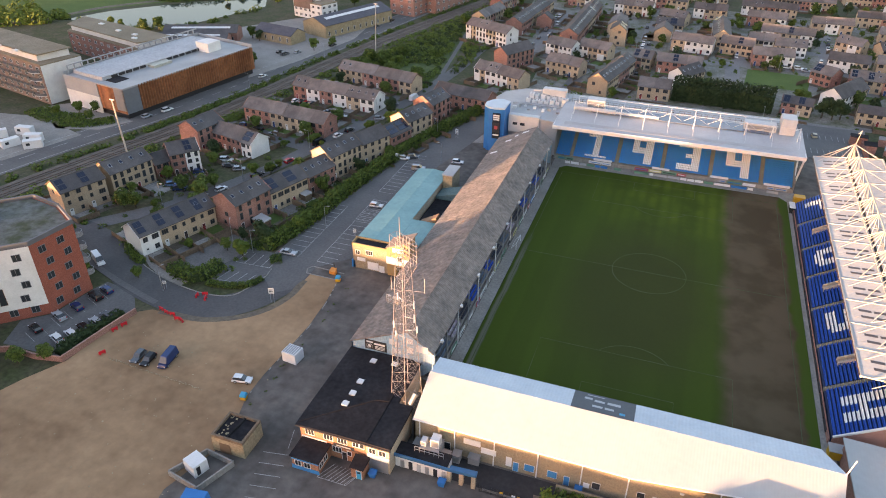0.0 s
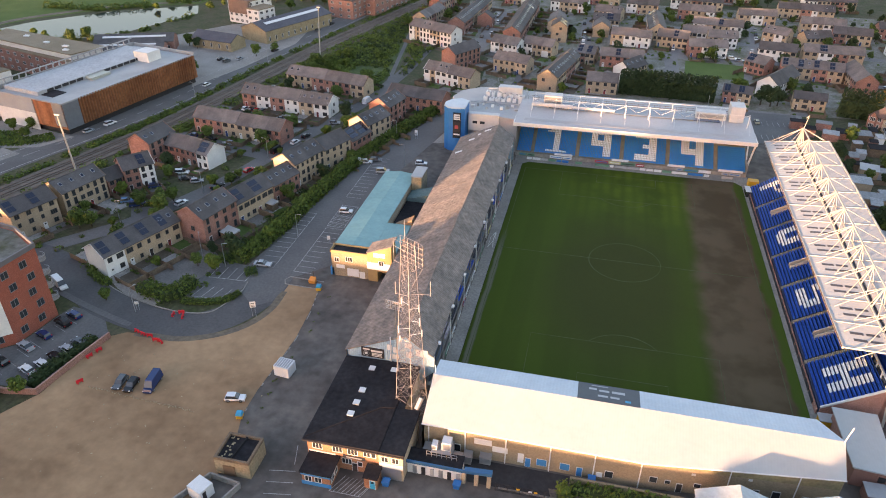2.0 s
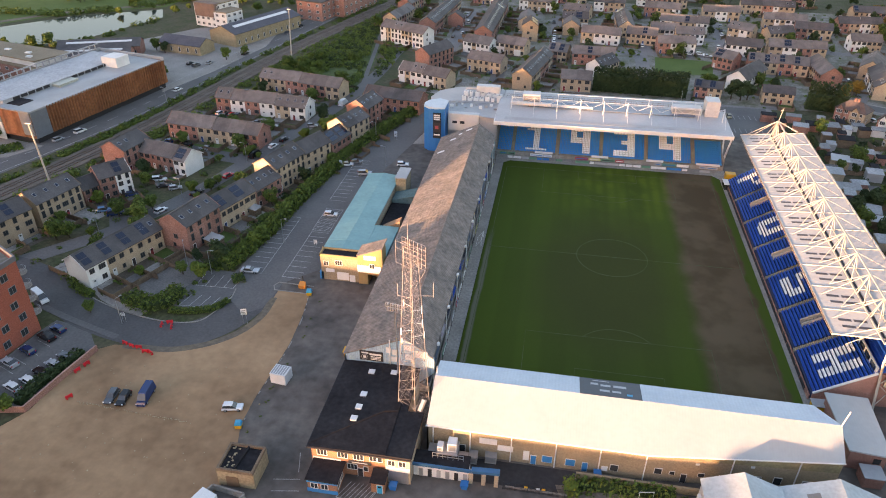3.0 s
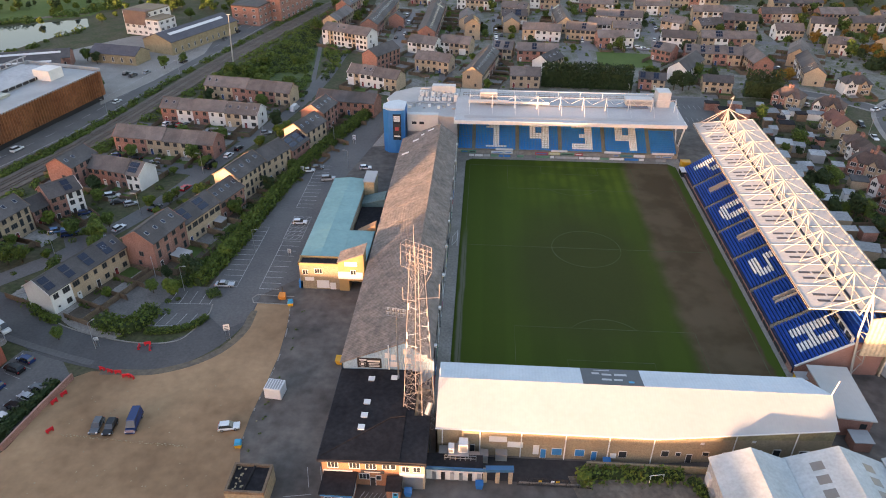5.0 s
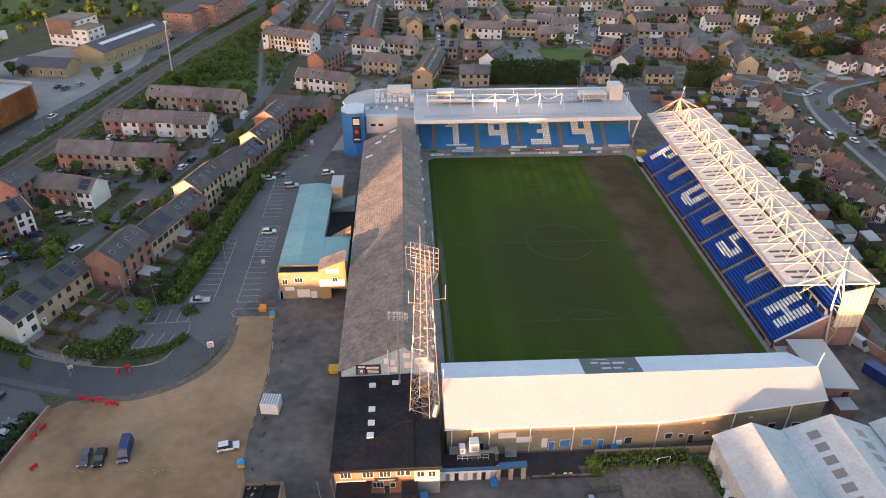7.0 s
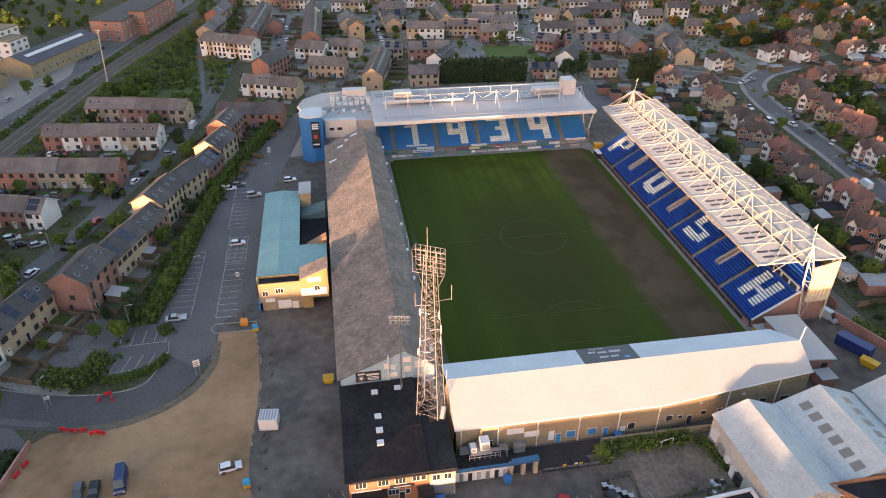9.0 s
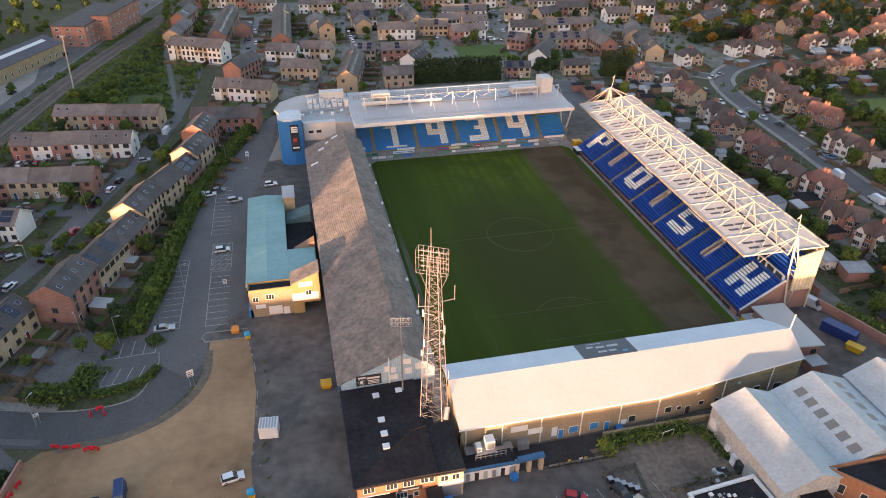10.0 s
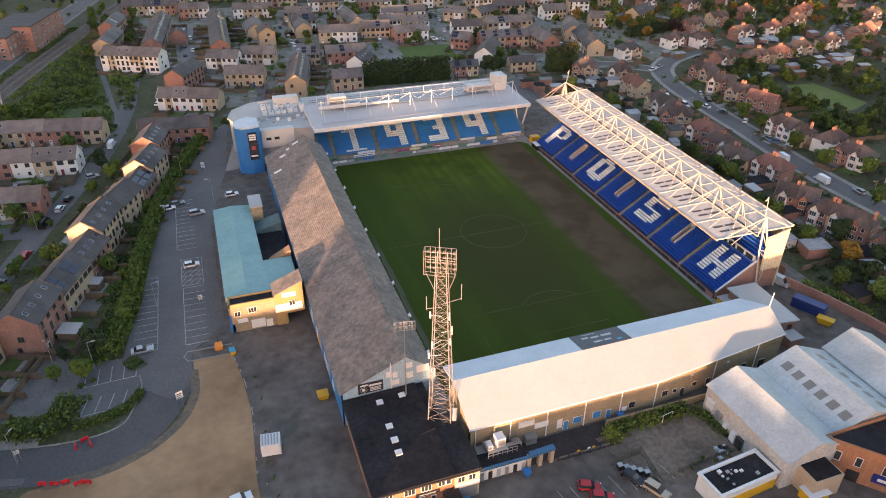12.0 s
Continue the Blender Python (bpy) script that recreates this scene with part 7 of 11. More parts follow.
for f in range(4):
    s = Shape()
    p = Vector((-128.3, -52.9))
    s.tube((p.x, p.y, 4 + f * 3.5), (p.x, p.y, 4.15 + f * 3.5), 1.5, n=14)
    for j in range(10):
        a = -1.4 + j * 0.33
        s.tube((p.x + 1.42 * math.cos(a), p.y + 1.42 * math.sin(a), 4.15 + f * 3.5), (p.x + 1.42 * math.cos(a), p.y + 1.42 * math.sin(a), 5.15 + f * 3.5), 0.03, n=4, m=1)
        b = a + 0.33
        s.beam((p.x + 1.42 * math.cos(a), p.y + 1.42 * math.sin(a), 5.15 + f * 3.5), (p.x + 1.42 * math.cos(b), p.y + 1.42 * math.sin(b), 5.15 + f * 3.5), 0.07, m=1)
    part("balcony", s, [CONCRETE, GALV], flats, "rounded grey railed balcony", world=True)
for f in range(4):
    for u in (11.2, 17.6):
        s = Shape()
        q = [on_front(u - 1.3, 0.25), on_front(u - 1.3, 1.3), on_front(u + 1.3, 1.3), on_front(u + 1.3, 0.25)]
        z = 4.3 + f * 3.5
        s.prism(q, z, z + 0.12)
        for a, b in zip(q, q[1:]):
            s.beam((*a, z + 1.1), (*b, z + 1.1), 0.05)
            for j in range(6):
                e = Vector(a).lerp(Vector(b), j / 5)
                s.tube((e.x, e.y, z + 0.12), (e.x, e.y, z + 1.1), 0.02, n=4)
        part("balcony", s, DARK, flats, "dark railed balcony", world=True)
slab("residents_car_park", [(-130.5, -77), (-116, -76.5), (-112.5, -66), (-112.0, -57), (-117, -51.5), (-126.0, -50.3), (-127.0, -53.8), (-128.5, -65), (-133.5, -69.5)], 0.04, ASPHALT, "asphalt residents' car park", "car park")
s = Shape()
for k in range(7):
    x, y = -127.2 + 0.62 * k, -73.2 + 3.05 * k
    s.ribbon([(x - 1.6, y + 0.6), (x + 2.6, y - 1.0)], 0.12, 0.03, 0.06)
single("residents_bay_marking", s, PAINT, "white bay lines beside the flats", "road marking", kind="structure")
garden_wall = Shape()
garden_wall.ribbon([(-110.6, -58.2), (-112.1, -66.7), (-113.6, -77.3), (-120.0, -78.5), (-126.2, -78.3), (-134.4, -81.9)], 0.4, 0, 1.5)
single("garden_wall", garden_wall, RED_BRICK, "low red brick wall round the flats", "wall", kind="structure")

# unseen slab, added so its shadow bounds the lit patch on the main stand
flat_block("apartment_slab", [(-170, -215), (-151.6, -215), (-151.6, -181), (-170, -181)], 25, RED_BRICK, GRAVEL, "plain unseen brick slab added to block the low sun", 0)
# unseen plain blocks added south-west, to keep low sun off the copper hall
flat_block("apartment_slab", [(-425, -150), (-330, -150), (-330, -125), (-425, -125)], 27, RED_BRICK, GRAVEL, "plain unseen brick slab added to block the low sun", 0)
flat_block("apartment_slab", [(-325, -150), (-262, -150), (-262, -125), (-325, -125)], 20, RED_BRICK, GRAVEL, "plain unseen brick slab added to block the low sun", 0)
# copper-clad hall
copper = thing("copper_clad_hall", -197, 74, 0, 0, "long hall clad in copper fins with a grey roof", "building")
OB = [(-195.6, 38.4), (-182.2, 104.0), (-216.0, 111.5), (-229.5, 45.0)]
s = Shape()
s.prism([(-196.4, 39.6), (-183.2, 103.4), (-215.6, 110.6), (-228.8, 46)], 0, 2.2)
part("plinth", s, DARK, copper, "dark recessed ground floor", world=True)
s = Shape()
s.prism(OB, 2.2, 11.55)
part("wall", s, COPPER, copper, "copper-coloured ribbed cladding", world=True)
s = Shape()
s.prism([(-196.0, 38.9), (-182.8, 103.4), (-215.6, 110.9), (-228.9, 45.4)], 11.6, 11.7)
part("roof", s, GREY_SHEET, copper, "grey flat roof", world=True)
for k in range(46):
    s = Shape()
    u = (k + 5.5) / 52
    x, y = OB[0][0] + (OB[1][0] - OB[0][0]) * u, OB[0][1] + (OB[1][1] - OB[0][1]) * u
    s.beam((x + 0.2, y, 2.3), (x + 0.2, y, 12.1), 0.4, 0.3)
    part("fin", s, COPPER, copper, world=True)
s = Shape()
s.ribbon([OB[0], OB[1]], 0.5, 11.6, 12.1)
s.ribbon([OB[1], OB[2]], 0.4, 11.6, 12.9)
s.ribbon([OB[2], OB[3]], 0.4, 11.6, 13.0)
s.ribbon([OB[3], OB[0]], 0.5, 11.6, 12.1)
part("parapet", s, GREY_SHEET, copper, world=True)
e = (Vector(OB[3]) - Vector(OB[0]))
def on_end(u, out=0.1):
    p = Vector(OB[0]) + e * u
    return p.x - 0.1, p.y - out
s = Shape()
for u0, u1, z0, z1, m in ((0.0, 0.14, 3.4, 11.6, 0), (0.14, 0.36, 3.0, 11.6, 1), (0.42, 1.0, 6.5, 11.6, 2), (0.42, 1.0, 0.0, 6.5, 3)):
    p, q = on_end(u0), on_end(u1)
    s.hexa([(p[0], p[1] - 0.25, z0), (p[0], p[1] + 0.1, z0), (q[0], q[1] + 0.1, z0), (q[0], q[1] - 0.25, z0)], [(p[0], p[1] - 0.25, z1), (p[0], p[1] + 0.1, z1), (q[0], q[1] + 0.1, z1), (q[0], q[1] - 0.25, z1)], m)
part("end_cladding", s, [GALV, COPPER, GREY_SHEET, RENDER], copper, "grey, copper and white end panels", world=True)
s = Shape()
p, q = Vector(OB[0]), Vector(OB[0]).lerp(Vector(OB[1]), 0.1)
s.hexa([(p.x + 0.05, p.y, 2.3), (p.x + 0.35, p.y - 0.05, 2.3), (q.x + 0.35, q.y - 0.05, 2.3), (q.x + 0.05, q.y, 2.3)], [(p.x + 0.05, p.y, 11.6), (p.x + 0.35, p.y - 0.05, 11.6), (q.x + 0.35, q.y - 0.05, 11.6), (q.x + 0.05, q.y, 11.6)])
part("corner_glazing", s, plain("grey_mesh_panel", (0.2, 0.22, 0.25), 0.3, 0.3), copper, "grey glazed corner", world=True)
u_dir = (Vector(OB[1]) - Vector(OB[0])).normalized()
in_dir = Vector((-u_dir.y, u_dir.x))
def roof_at(u, v):
    p = Vector(OB[0]) + u_dir * u + in_dir * v
    return p.x, p.y
def roof_block(u0, u1, v0, v1, z0, z1):
    sh = Shape()
    sh.prism([roof_at(u0, v0), roof_at(u1, v0), roof_at(u1, v1), roof_at(u0, v1)], z0, z1)
    return sh
part("upper_roof", roof_block(3, 62, 15.2, 33, 11.7, 13.1), surface("pale_membrane", (0.42, 0.43, 0.44), (0.34, 0.35, 0.37), 0.12, 1.5, 0.6), copper, "pale raised roof", world=True)
for k in range(15):
    if k not in (5, 6, 7):
        part("roof_louvre", roof_block(7 + k * 3.3, 9.7 + k * 3.3, 15.0, 15.2, 11.9, 12.9), DARK, copper, "dark louvre in the roof step", world=True)
part("roof_glazing", roof_block(24, 33, 11.5, 15.2, 11.7, 12.6), surface("yellowed_glazing", (0.4, 0.4, 0.33), (0.33, 0.34, 0.3), 0.4, 2.0, 0.3), copper, "yellowed glazed roof panel", world=True)
part("roof_well", roof_block(4, 10, 9, 15.0, 11.7, 11.9), FELT, copper, "dark sunken roof well", world=True)
for k in range(22):
    u = 1.0 + k * 3.0
    s = roof_block(u, u + 0.4, 33.2, 33.6, 11.6, 15.2)
    s.beam((*roof_at(u, 33.4), 15.2), (*roof_at(min(u + 3.2, 66), 33.4), 15.2), 0.4)
    s.beam((*roof_at(u, 33.4), 13.4), (*roof_at(min(u + 3.2, 66), 33.4), 13.4), 0.25)
    part("screen_frame", s, GREY_SHEET, copper, "grey roof screen frame", world=True)
part("lift_housing", roof_block(50.5, 57.5, 9.0, 16.5, 11.7, 15.6), RENDER, copper, "pale plant housing", world=True)

# flat-roofed apartment ranges beyond
APT = surface("brown_grey_brick", (0.24, 0.17, 0.14), (0.18, 0.13, 0.11), 0.3, 3.0, 0.9, vary=0.1)
range_a = flat_block("apartment_range", [(-318, 61), (-236, 41), (-231.8, 57.0), (-318, 78)], 15.6, APT, GRAVEL, "brown brick apartment range with grey balconies", 5, 4.6)
s = Shape()
s.prism([(-318, 63.5), (-240, 44.2), (-235.5, 55.8), (-318, 75.5)], 16.1, 18.7)
part("top_storey", s, RENDER, range_a, "white set-back top storey", world=True)
s = Shape()
s.prism([(-318, 62.6), (-238.6, 43.2), (-234.6, 56.4), (-318, 76.6)], 18.7, 19.1)
part("top_roof", s, GRAVEL, range_a, "tan gravel flat roof", world=True)
s = Shape()
s.prism([(-236.0, 41.2), (-231.5, 57.0), (-231.2, 56.9), (-235.7, 41.0)], 0.3, 15.6)
part("end_render", s, RENDER, range_a, "white rendered end wall", world=True)
for k, (x, y) in enumerate(((-262, 46.4), (-250, 43.6), (-276, 49.8))):
    s = Shape()
    s.prism([(x - 1.2, y + 0.2), (x + 1.2, y - 0.4), (x + 1.5, y + 1.0), (x - 0.9, y + 1.6)], 19.1, 19.7)
    part("roof_vent", s, WHITE, range_a, "white roof vent", world=True)
va, vd = Vector((-318, 61)), Vector((82, -20)).normalized()
vn = Vector((vd.y, -vd.x))
for f in range(1, 5):
    for c in range(9):
        p = va + vd * (44 + c * 3.9)
        q, r0 = p + vd * 2.6, vn * 1.5
        s = Shape()
        s.prism([tuple(p), tuple(p + r0), tuple(q + r0), tuple(q)], f * 3.12, f * 3.12 + 0.2)
        s.beam((*(p + r0), f * 3.12 + 0.7), (*(q + r0), f * 3.12 + 0.7), 0.06, 0.9, 1)
        part("balcony", s, [CONCRETE, plain("smoked_glass", (0.12, 0.13, 0.14), 0.2) if "smoked_glass" not in bpy.data.materials else bpy.data.materials["smoked_glass"]], range_a, "grey glass-fronted balcony", world=True)
    s = Shape()
    ring = [(-240.4 + 4.6 * math.cos(a), 44.6 + 4.6 * math.sin(a)) for a in [-2.2 + k * 0.27 for k in range(9)]]
    s.prism(ring + [(-240.4, 44.6)], f * 3.12, f * 3.12 + 0.25)
    for a, b in zip(ring, ring[1:]):
        s.beam((*a, f * 3.12 + 0.75), (*b, f * 3.12 + 0.75), 0.06, 1.0, 1)
    part("corner_balcony", s, [WHITE, bpy.data.materials["smoked_glass"]], range_a, "rounded white corner balcony", world=True)
range_b = flat_block("apartment_range", [(-222, 103), (-230, 87), (-284, 102), (-288, 118)], 9.6, RED_BRICK, GRAVEL, "red brick apartments with a tan flat roof", 3, 5.0)
s = Shape()
s.prism([(-225, 102), (-231, 89.4), (-283, 103.8), (-286, 116.4)], 10.1, 12.6)
part("top_storey", s, RENDER, range_b, "white set-back top storey", world=True)
s = Shape()
s.prism([(-223.4, 103), (-230.4, 88), (-284, 102.8), (-287.4, 117.6)], 12.6, 13.0)
part("top_roof", s, GRAVEL, range_b, "tan gravel flat roof", world=True)
for x, y in ((-240, 98), (-252, 101), (-268, 108), (-236, 93)):
    s = Shape()
    s.box(x - 1.2, y - 0.8, 13.0, x + 1.2, y + 0.8, 13.5)
    part("roof_vent", s, WHITE, range_b, "white roof vent", world=True)
def goods_shed(p0, p1, width, eave, ridge, label, wall_mt=STONE, roof_mt=SLATE, glaze=True):
    t = shed_hall("goods_shed", p0, p1, width, eave, ridge, wall_mt, roof_mt, label)
    t["category"] = "goods shed"
    L = (Vector(p1) - Vector(p0)).length
    n = int(L / 4.2)
    for k in range(n):
        for sg in (-1, 1):
            fixed(WINDOW["tall"], "arched_window", t, -L / 2 + (k + 0.5) * L / n, sg * (width / 2 + 0.02), 1.2, 0 if sg < 0 else 180)
    if glaze:
        s = Shape()
        z0 = ridge - (ridge - eave) * 0.45 + 0.15
        s.hexa([(-L * 0.4, -width * 0.24, z0), (L * 0.4, -width * 0.24, z0), (L * 0.4, -width * 0.14, z0 + (ridge - eave) * 0.2), (-L * 0.4, -width * 0.14, z0 + (ridge - eave) * 0.2)], [(-L * 0.4, -width * 0.24, z0 + 0.1), (L * 0.4, -width * 0.24, z0 + 0.1), (L * 0.4, -width * 0.14, z0 + (ridge - eave) * 0.2 + 0.1), (-L * 0.4, -width * 0.14, z0 + (ridge - eave) * 0.2 + 0.1)])
        part("roof_glazing", s, WHITE, t, "pale glazed strip in the roof")
    return t


SLATE_BLUE = surface("blue_grey_slate", (0.07, 0.07, 0.085), (0.095, 0.092, 0.105), 0.2, 2.0, 0.7)
goods_shed((-187.5, 169.0), (-170.0, 214.4), 18, 6.2, 9.4, "long stone goods shed with a slate roof", STONE, SLATE_BLUE)
goods_shed((-212.4, 158.4), (-188.6, 153.7), 11, 4.4, 7.2, "low stone shed with arched windows", STONE, SLATE_BLUE, False)
goods_shed((-253.9, 134.9), (-219.6, 148.4), 12, 5, 7.6, "brick workshop shed with a dark roof", RED_BRICK, SLATE)
goods_shed((-249.8, 123.5), (-217.5, 136.0), 10, 4.6, 6.8, "brick workshop shed with a dark roof", RED_BRICK, SLATE)
mill = flat_block("mill_building", [(-219.6, 203.7), (-205.1, 199.2), (-198.9, 215.3), (-213.4, 219.9)], 12, RENDER, GRAVEL, "tall mill with pale walls and a dark brick top", 4, 3.5, "mill")
s = Shape()
s.prism([(-219.0, 203.0), (-206.5, 199.1), (-205.0, 199.0), (-203.6, 203.6), (-214, 207)], 5.5, 12.6)
part("brick_bay", s, APT, mill, "dark brown brick bay", world=True)
flat_block("mill_building", [(-205.1, 197.1), (-196.9, 194.8), (-192.7, 205.9), (-202.0, 210.3)], 9, RENDER, GRAVEL, "white rendered mill wing", 3, 3.5, "mill")
flat_block("brick_hall", [(-170.0, 228.7), (-153.6, 224.1), (-142.3, 274.6), (-158.7, 279.3)], 10, RED_BRICK, SLATE, "large orange brick hall by the railway", 3, 5.0, "hall")
flat_block("brick_hall", [(-152.5, 238.3), (-144.3, 236.0), (-135.1, 274.4), (-143.3, 276.7)], 12, RED_BRICK, SLATE, "tall orange brick block by the railway", 3, 5.0, "hall")
for x, y, h, lean in ((-146.3, 154.9, 22.5, 1.2), (-164.0, 3.0, 24.0, -1.0)):
    pole = thing("tall_lighting_pole", x, y, 0, 0, "tall pale lighting pole beside the railway", "lighting pole")
    s = Shape()
    s.tube((0, 0, 0), (lean, 0, h), 0.34, 0.2)
    part("pole", s, CREAM, pole)
    s = Shape()
    s.beam((lean - 0.9, 0, h), (lean + 0.9, 0, h), 0.3)
    part("lamp_head", s, GALV, pole)
# works yard machinery beyond the railway
for k, (x, y, a) in enumerate(((-213.2, 10.8, 20), (-217.4, 4.7, 70), (-209.1, 6.7, 40), (-221.6, 15.0, 10), (-227.8, 9.0, 50))):
    t = thing("site_cabin", x, y, 0, a, "white site cabin in a works yard", "site cabin", "works yard cabins")
    s = Shape()
    s.box(-3, -1.3, 0.0, 3, 1.3, 2.8)
    part("shell", s, WHITE, t)
    s = Shape()
    s.box(-2, -1.34, 1.2, -0.8, -1.3, 2.1)
    part("window", s, GLASS, t)

# ---- houses ----
WALLS = {"T": (TAN_BRICK, "buff brick"), "R": (RED_BRICK, "red brick"), "W": (RENDER, "white rendered"), "O": (ORANGE_BRICK, "orange brick")}
ROOFS = {"S": (SLATE, "dark tiled roof"), "B": (BROWN_TILES, "brown tiled roof"), "D": (RED_TILES, "red tiled roof"), "O": (OLD_TILES, "weathered red-brown tiled roof")}
FOOTPRINTS = []
PANEL = Shape()
PANEL.box(-0.5, -0.82, 0.06, 0.5, 0.82, 0.12)
PANEL = PANEL.mesh("solar_panel", SOLAR)
ROOFLIGHT = Shape()
ROOFLIGHT.box(-0.45, -0.6, 0.0, 0.45, 0.6, 0.12, 0)
ROOFLIGHT.box(-0.36, -0.5, 0.12, 0.36, 0.5, 0.135, 1)
ROOFLIGHT = ROOFLIGHT.mesh("roof_light", [GALV, SOLAR])
CHIMNEY = Shape()
CHIMNEY.box(-0.4, -0.3, -1.2, 0.4, 0.3, 0.95)
CHIMNEY.box(-0.46, -0.36, 0.95, 0.46, 0.36, 1.08)
for cxx in (-0.22, 0.22):
    CHIMNEY.tube((cxx, 0, 1.08), (cxx, 0, 1.45), 0.11, n=6, m=1)
CHIMNEY = CHIMNEY.mesh("chimney", [RED_BRICK, RED_TILES])
house_rng = random.Random(21)


PLOT_MATS = {"lawn": surface("garden_lawn", (0.058, 0.098, 0.022), (0.09, 0.13, 0.036), 0.3, 2.0, 0.95), "slabs": surface("patio_slabs", (0.22, 0.205, 0.19), (0.31, 0.285, 0.26), 0.4, 1.5, 0.9), "soil": surface("garden_soil", (0.085, 0.065, 0.048), (0.12, 0.1, 0.075), 0.4, 2.0, 0.95), "drive": surface("driveway", (0.14, 0.13, 0.122), (0.2, 0.185, 0.17), 0.3, 2.0, 0.9)}
PLOTS = {k: Shape() for k in PLOT_MATS}
PLOT_FENCES = Shape()
PLOT_COUNT = [0]
PLOT_SHRUBS = []
plot_rng = random.Random(44)


def plots(m, L, w):
    """Ground before and behind a house: patches of lawn, slabs, soil and drive, with fences between neighbours."""
    for sg in (-1, 1):
        deep = plot_rng.uniform(4.5, 9.0)
        cut = plot_rng.uniform(0.25, 0.6)
        for a, b in ((0.15, deep * cut), (deep * cut, deep)):
            k = plot_rng.choice(("lawn", "lawn", "slabs", "soil", "soil", "drive", "slabs"))
            r = [m @ Vector((x, sg * (w + y), 0)) for x, y in ((-L, a), (L, a), (L, b), (-L, b))]
            if sg > 0:
                r.reverse()
            PLOT_COUNT[0] += 1
            z = 0.014 + 0.00003 * PLOT_COUNT[0]
            PLOTS[k].hexa([(p.x, p.y, -0.2) for p in r], [(p.x, p.y, z) for p in r])
        for _ in range(plot_rng.choice((1, 2, 3, 3))):
            p = m @ Vector((plot_rng.choice((-L, L)) * plot_rng.uniform(0.7, 1.0), sg * (w + plot_rng.uniform(1.5, deep)), 0))
            PLOT_SHRUBS.append((p.x, p.y, plot_rng.uniform(0.4, 1.1)))
        p, q = m @ Vector((-L, sg * (w + deep), 0)), m @ Vector((L, sg * (w + deep), 0))
        if plot_rng.random() < 0.5:
            PLOT_FENCES.ribbon([(p.x, p.y), (q.x, q.y)], 0.08, 0, plot_rng.choice((0.9, 1.6, 1.7)))
        for x in (-L, L):
            if plot_rng.random() < 0.7:
                p, q = m @ Vector((x, sg * (w + 0.3), 0)), m @ Vector((x, sg * (w + deep), 0))
                PLOT_FENCES.ribbon([(p.x, p.y), (q.x, q.y)], 0.08, 0, plot_rng.choice((0.9, 1.6, 1.7)))


def join_window(s, mesh, x, y, z, turn):
    """Adds a window to the one mesh that holds a far house's small windows."""
    m, i = pose(x, y, z, 0, 0, turn), len(s.v)
    s.v += [tuple(m @ v.co) for v in mesh.vertices]
    s.f += [tuple(i + q for q in p.vertices) for p in mesh.polygons]
    s.m += [p.material_index for p in mesh.polygons]


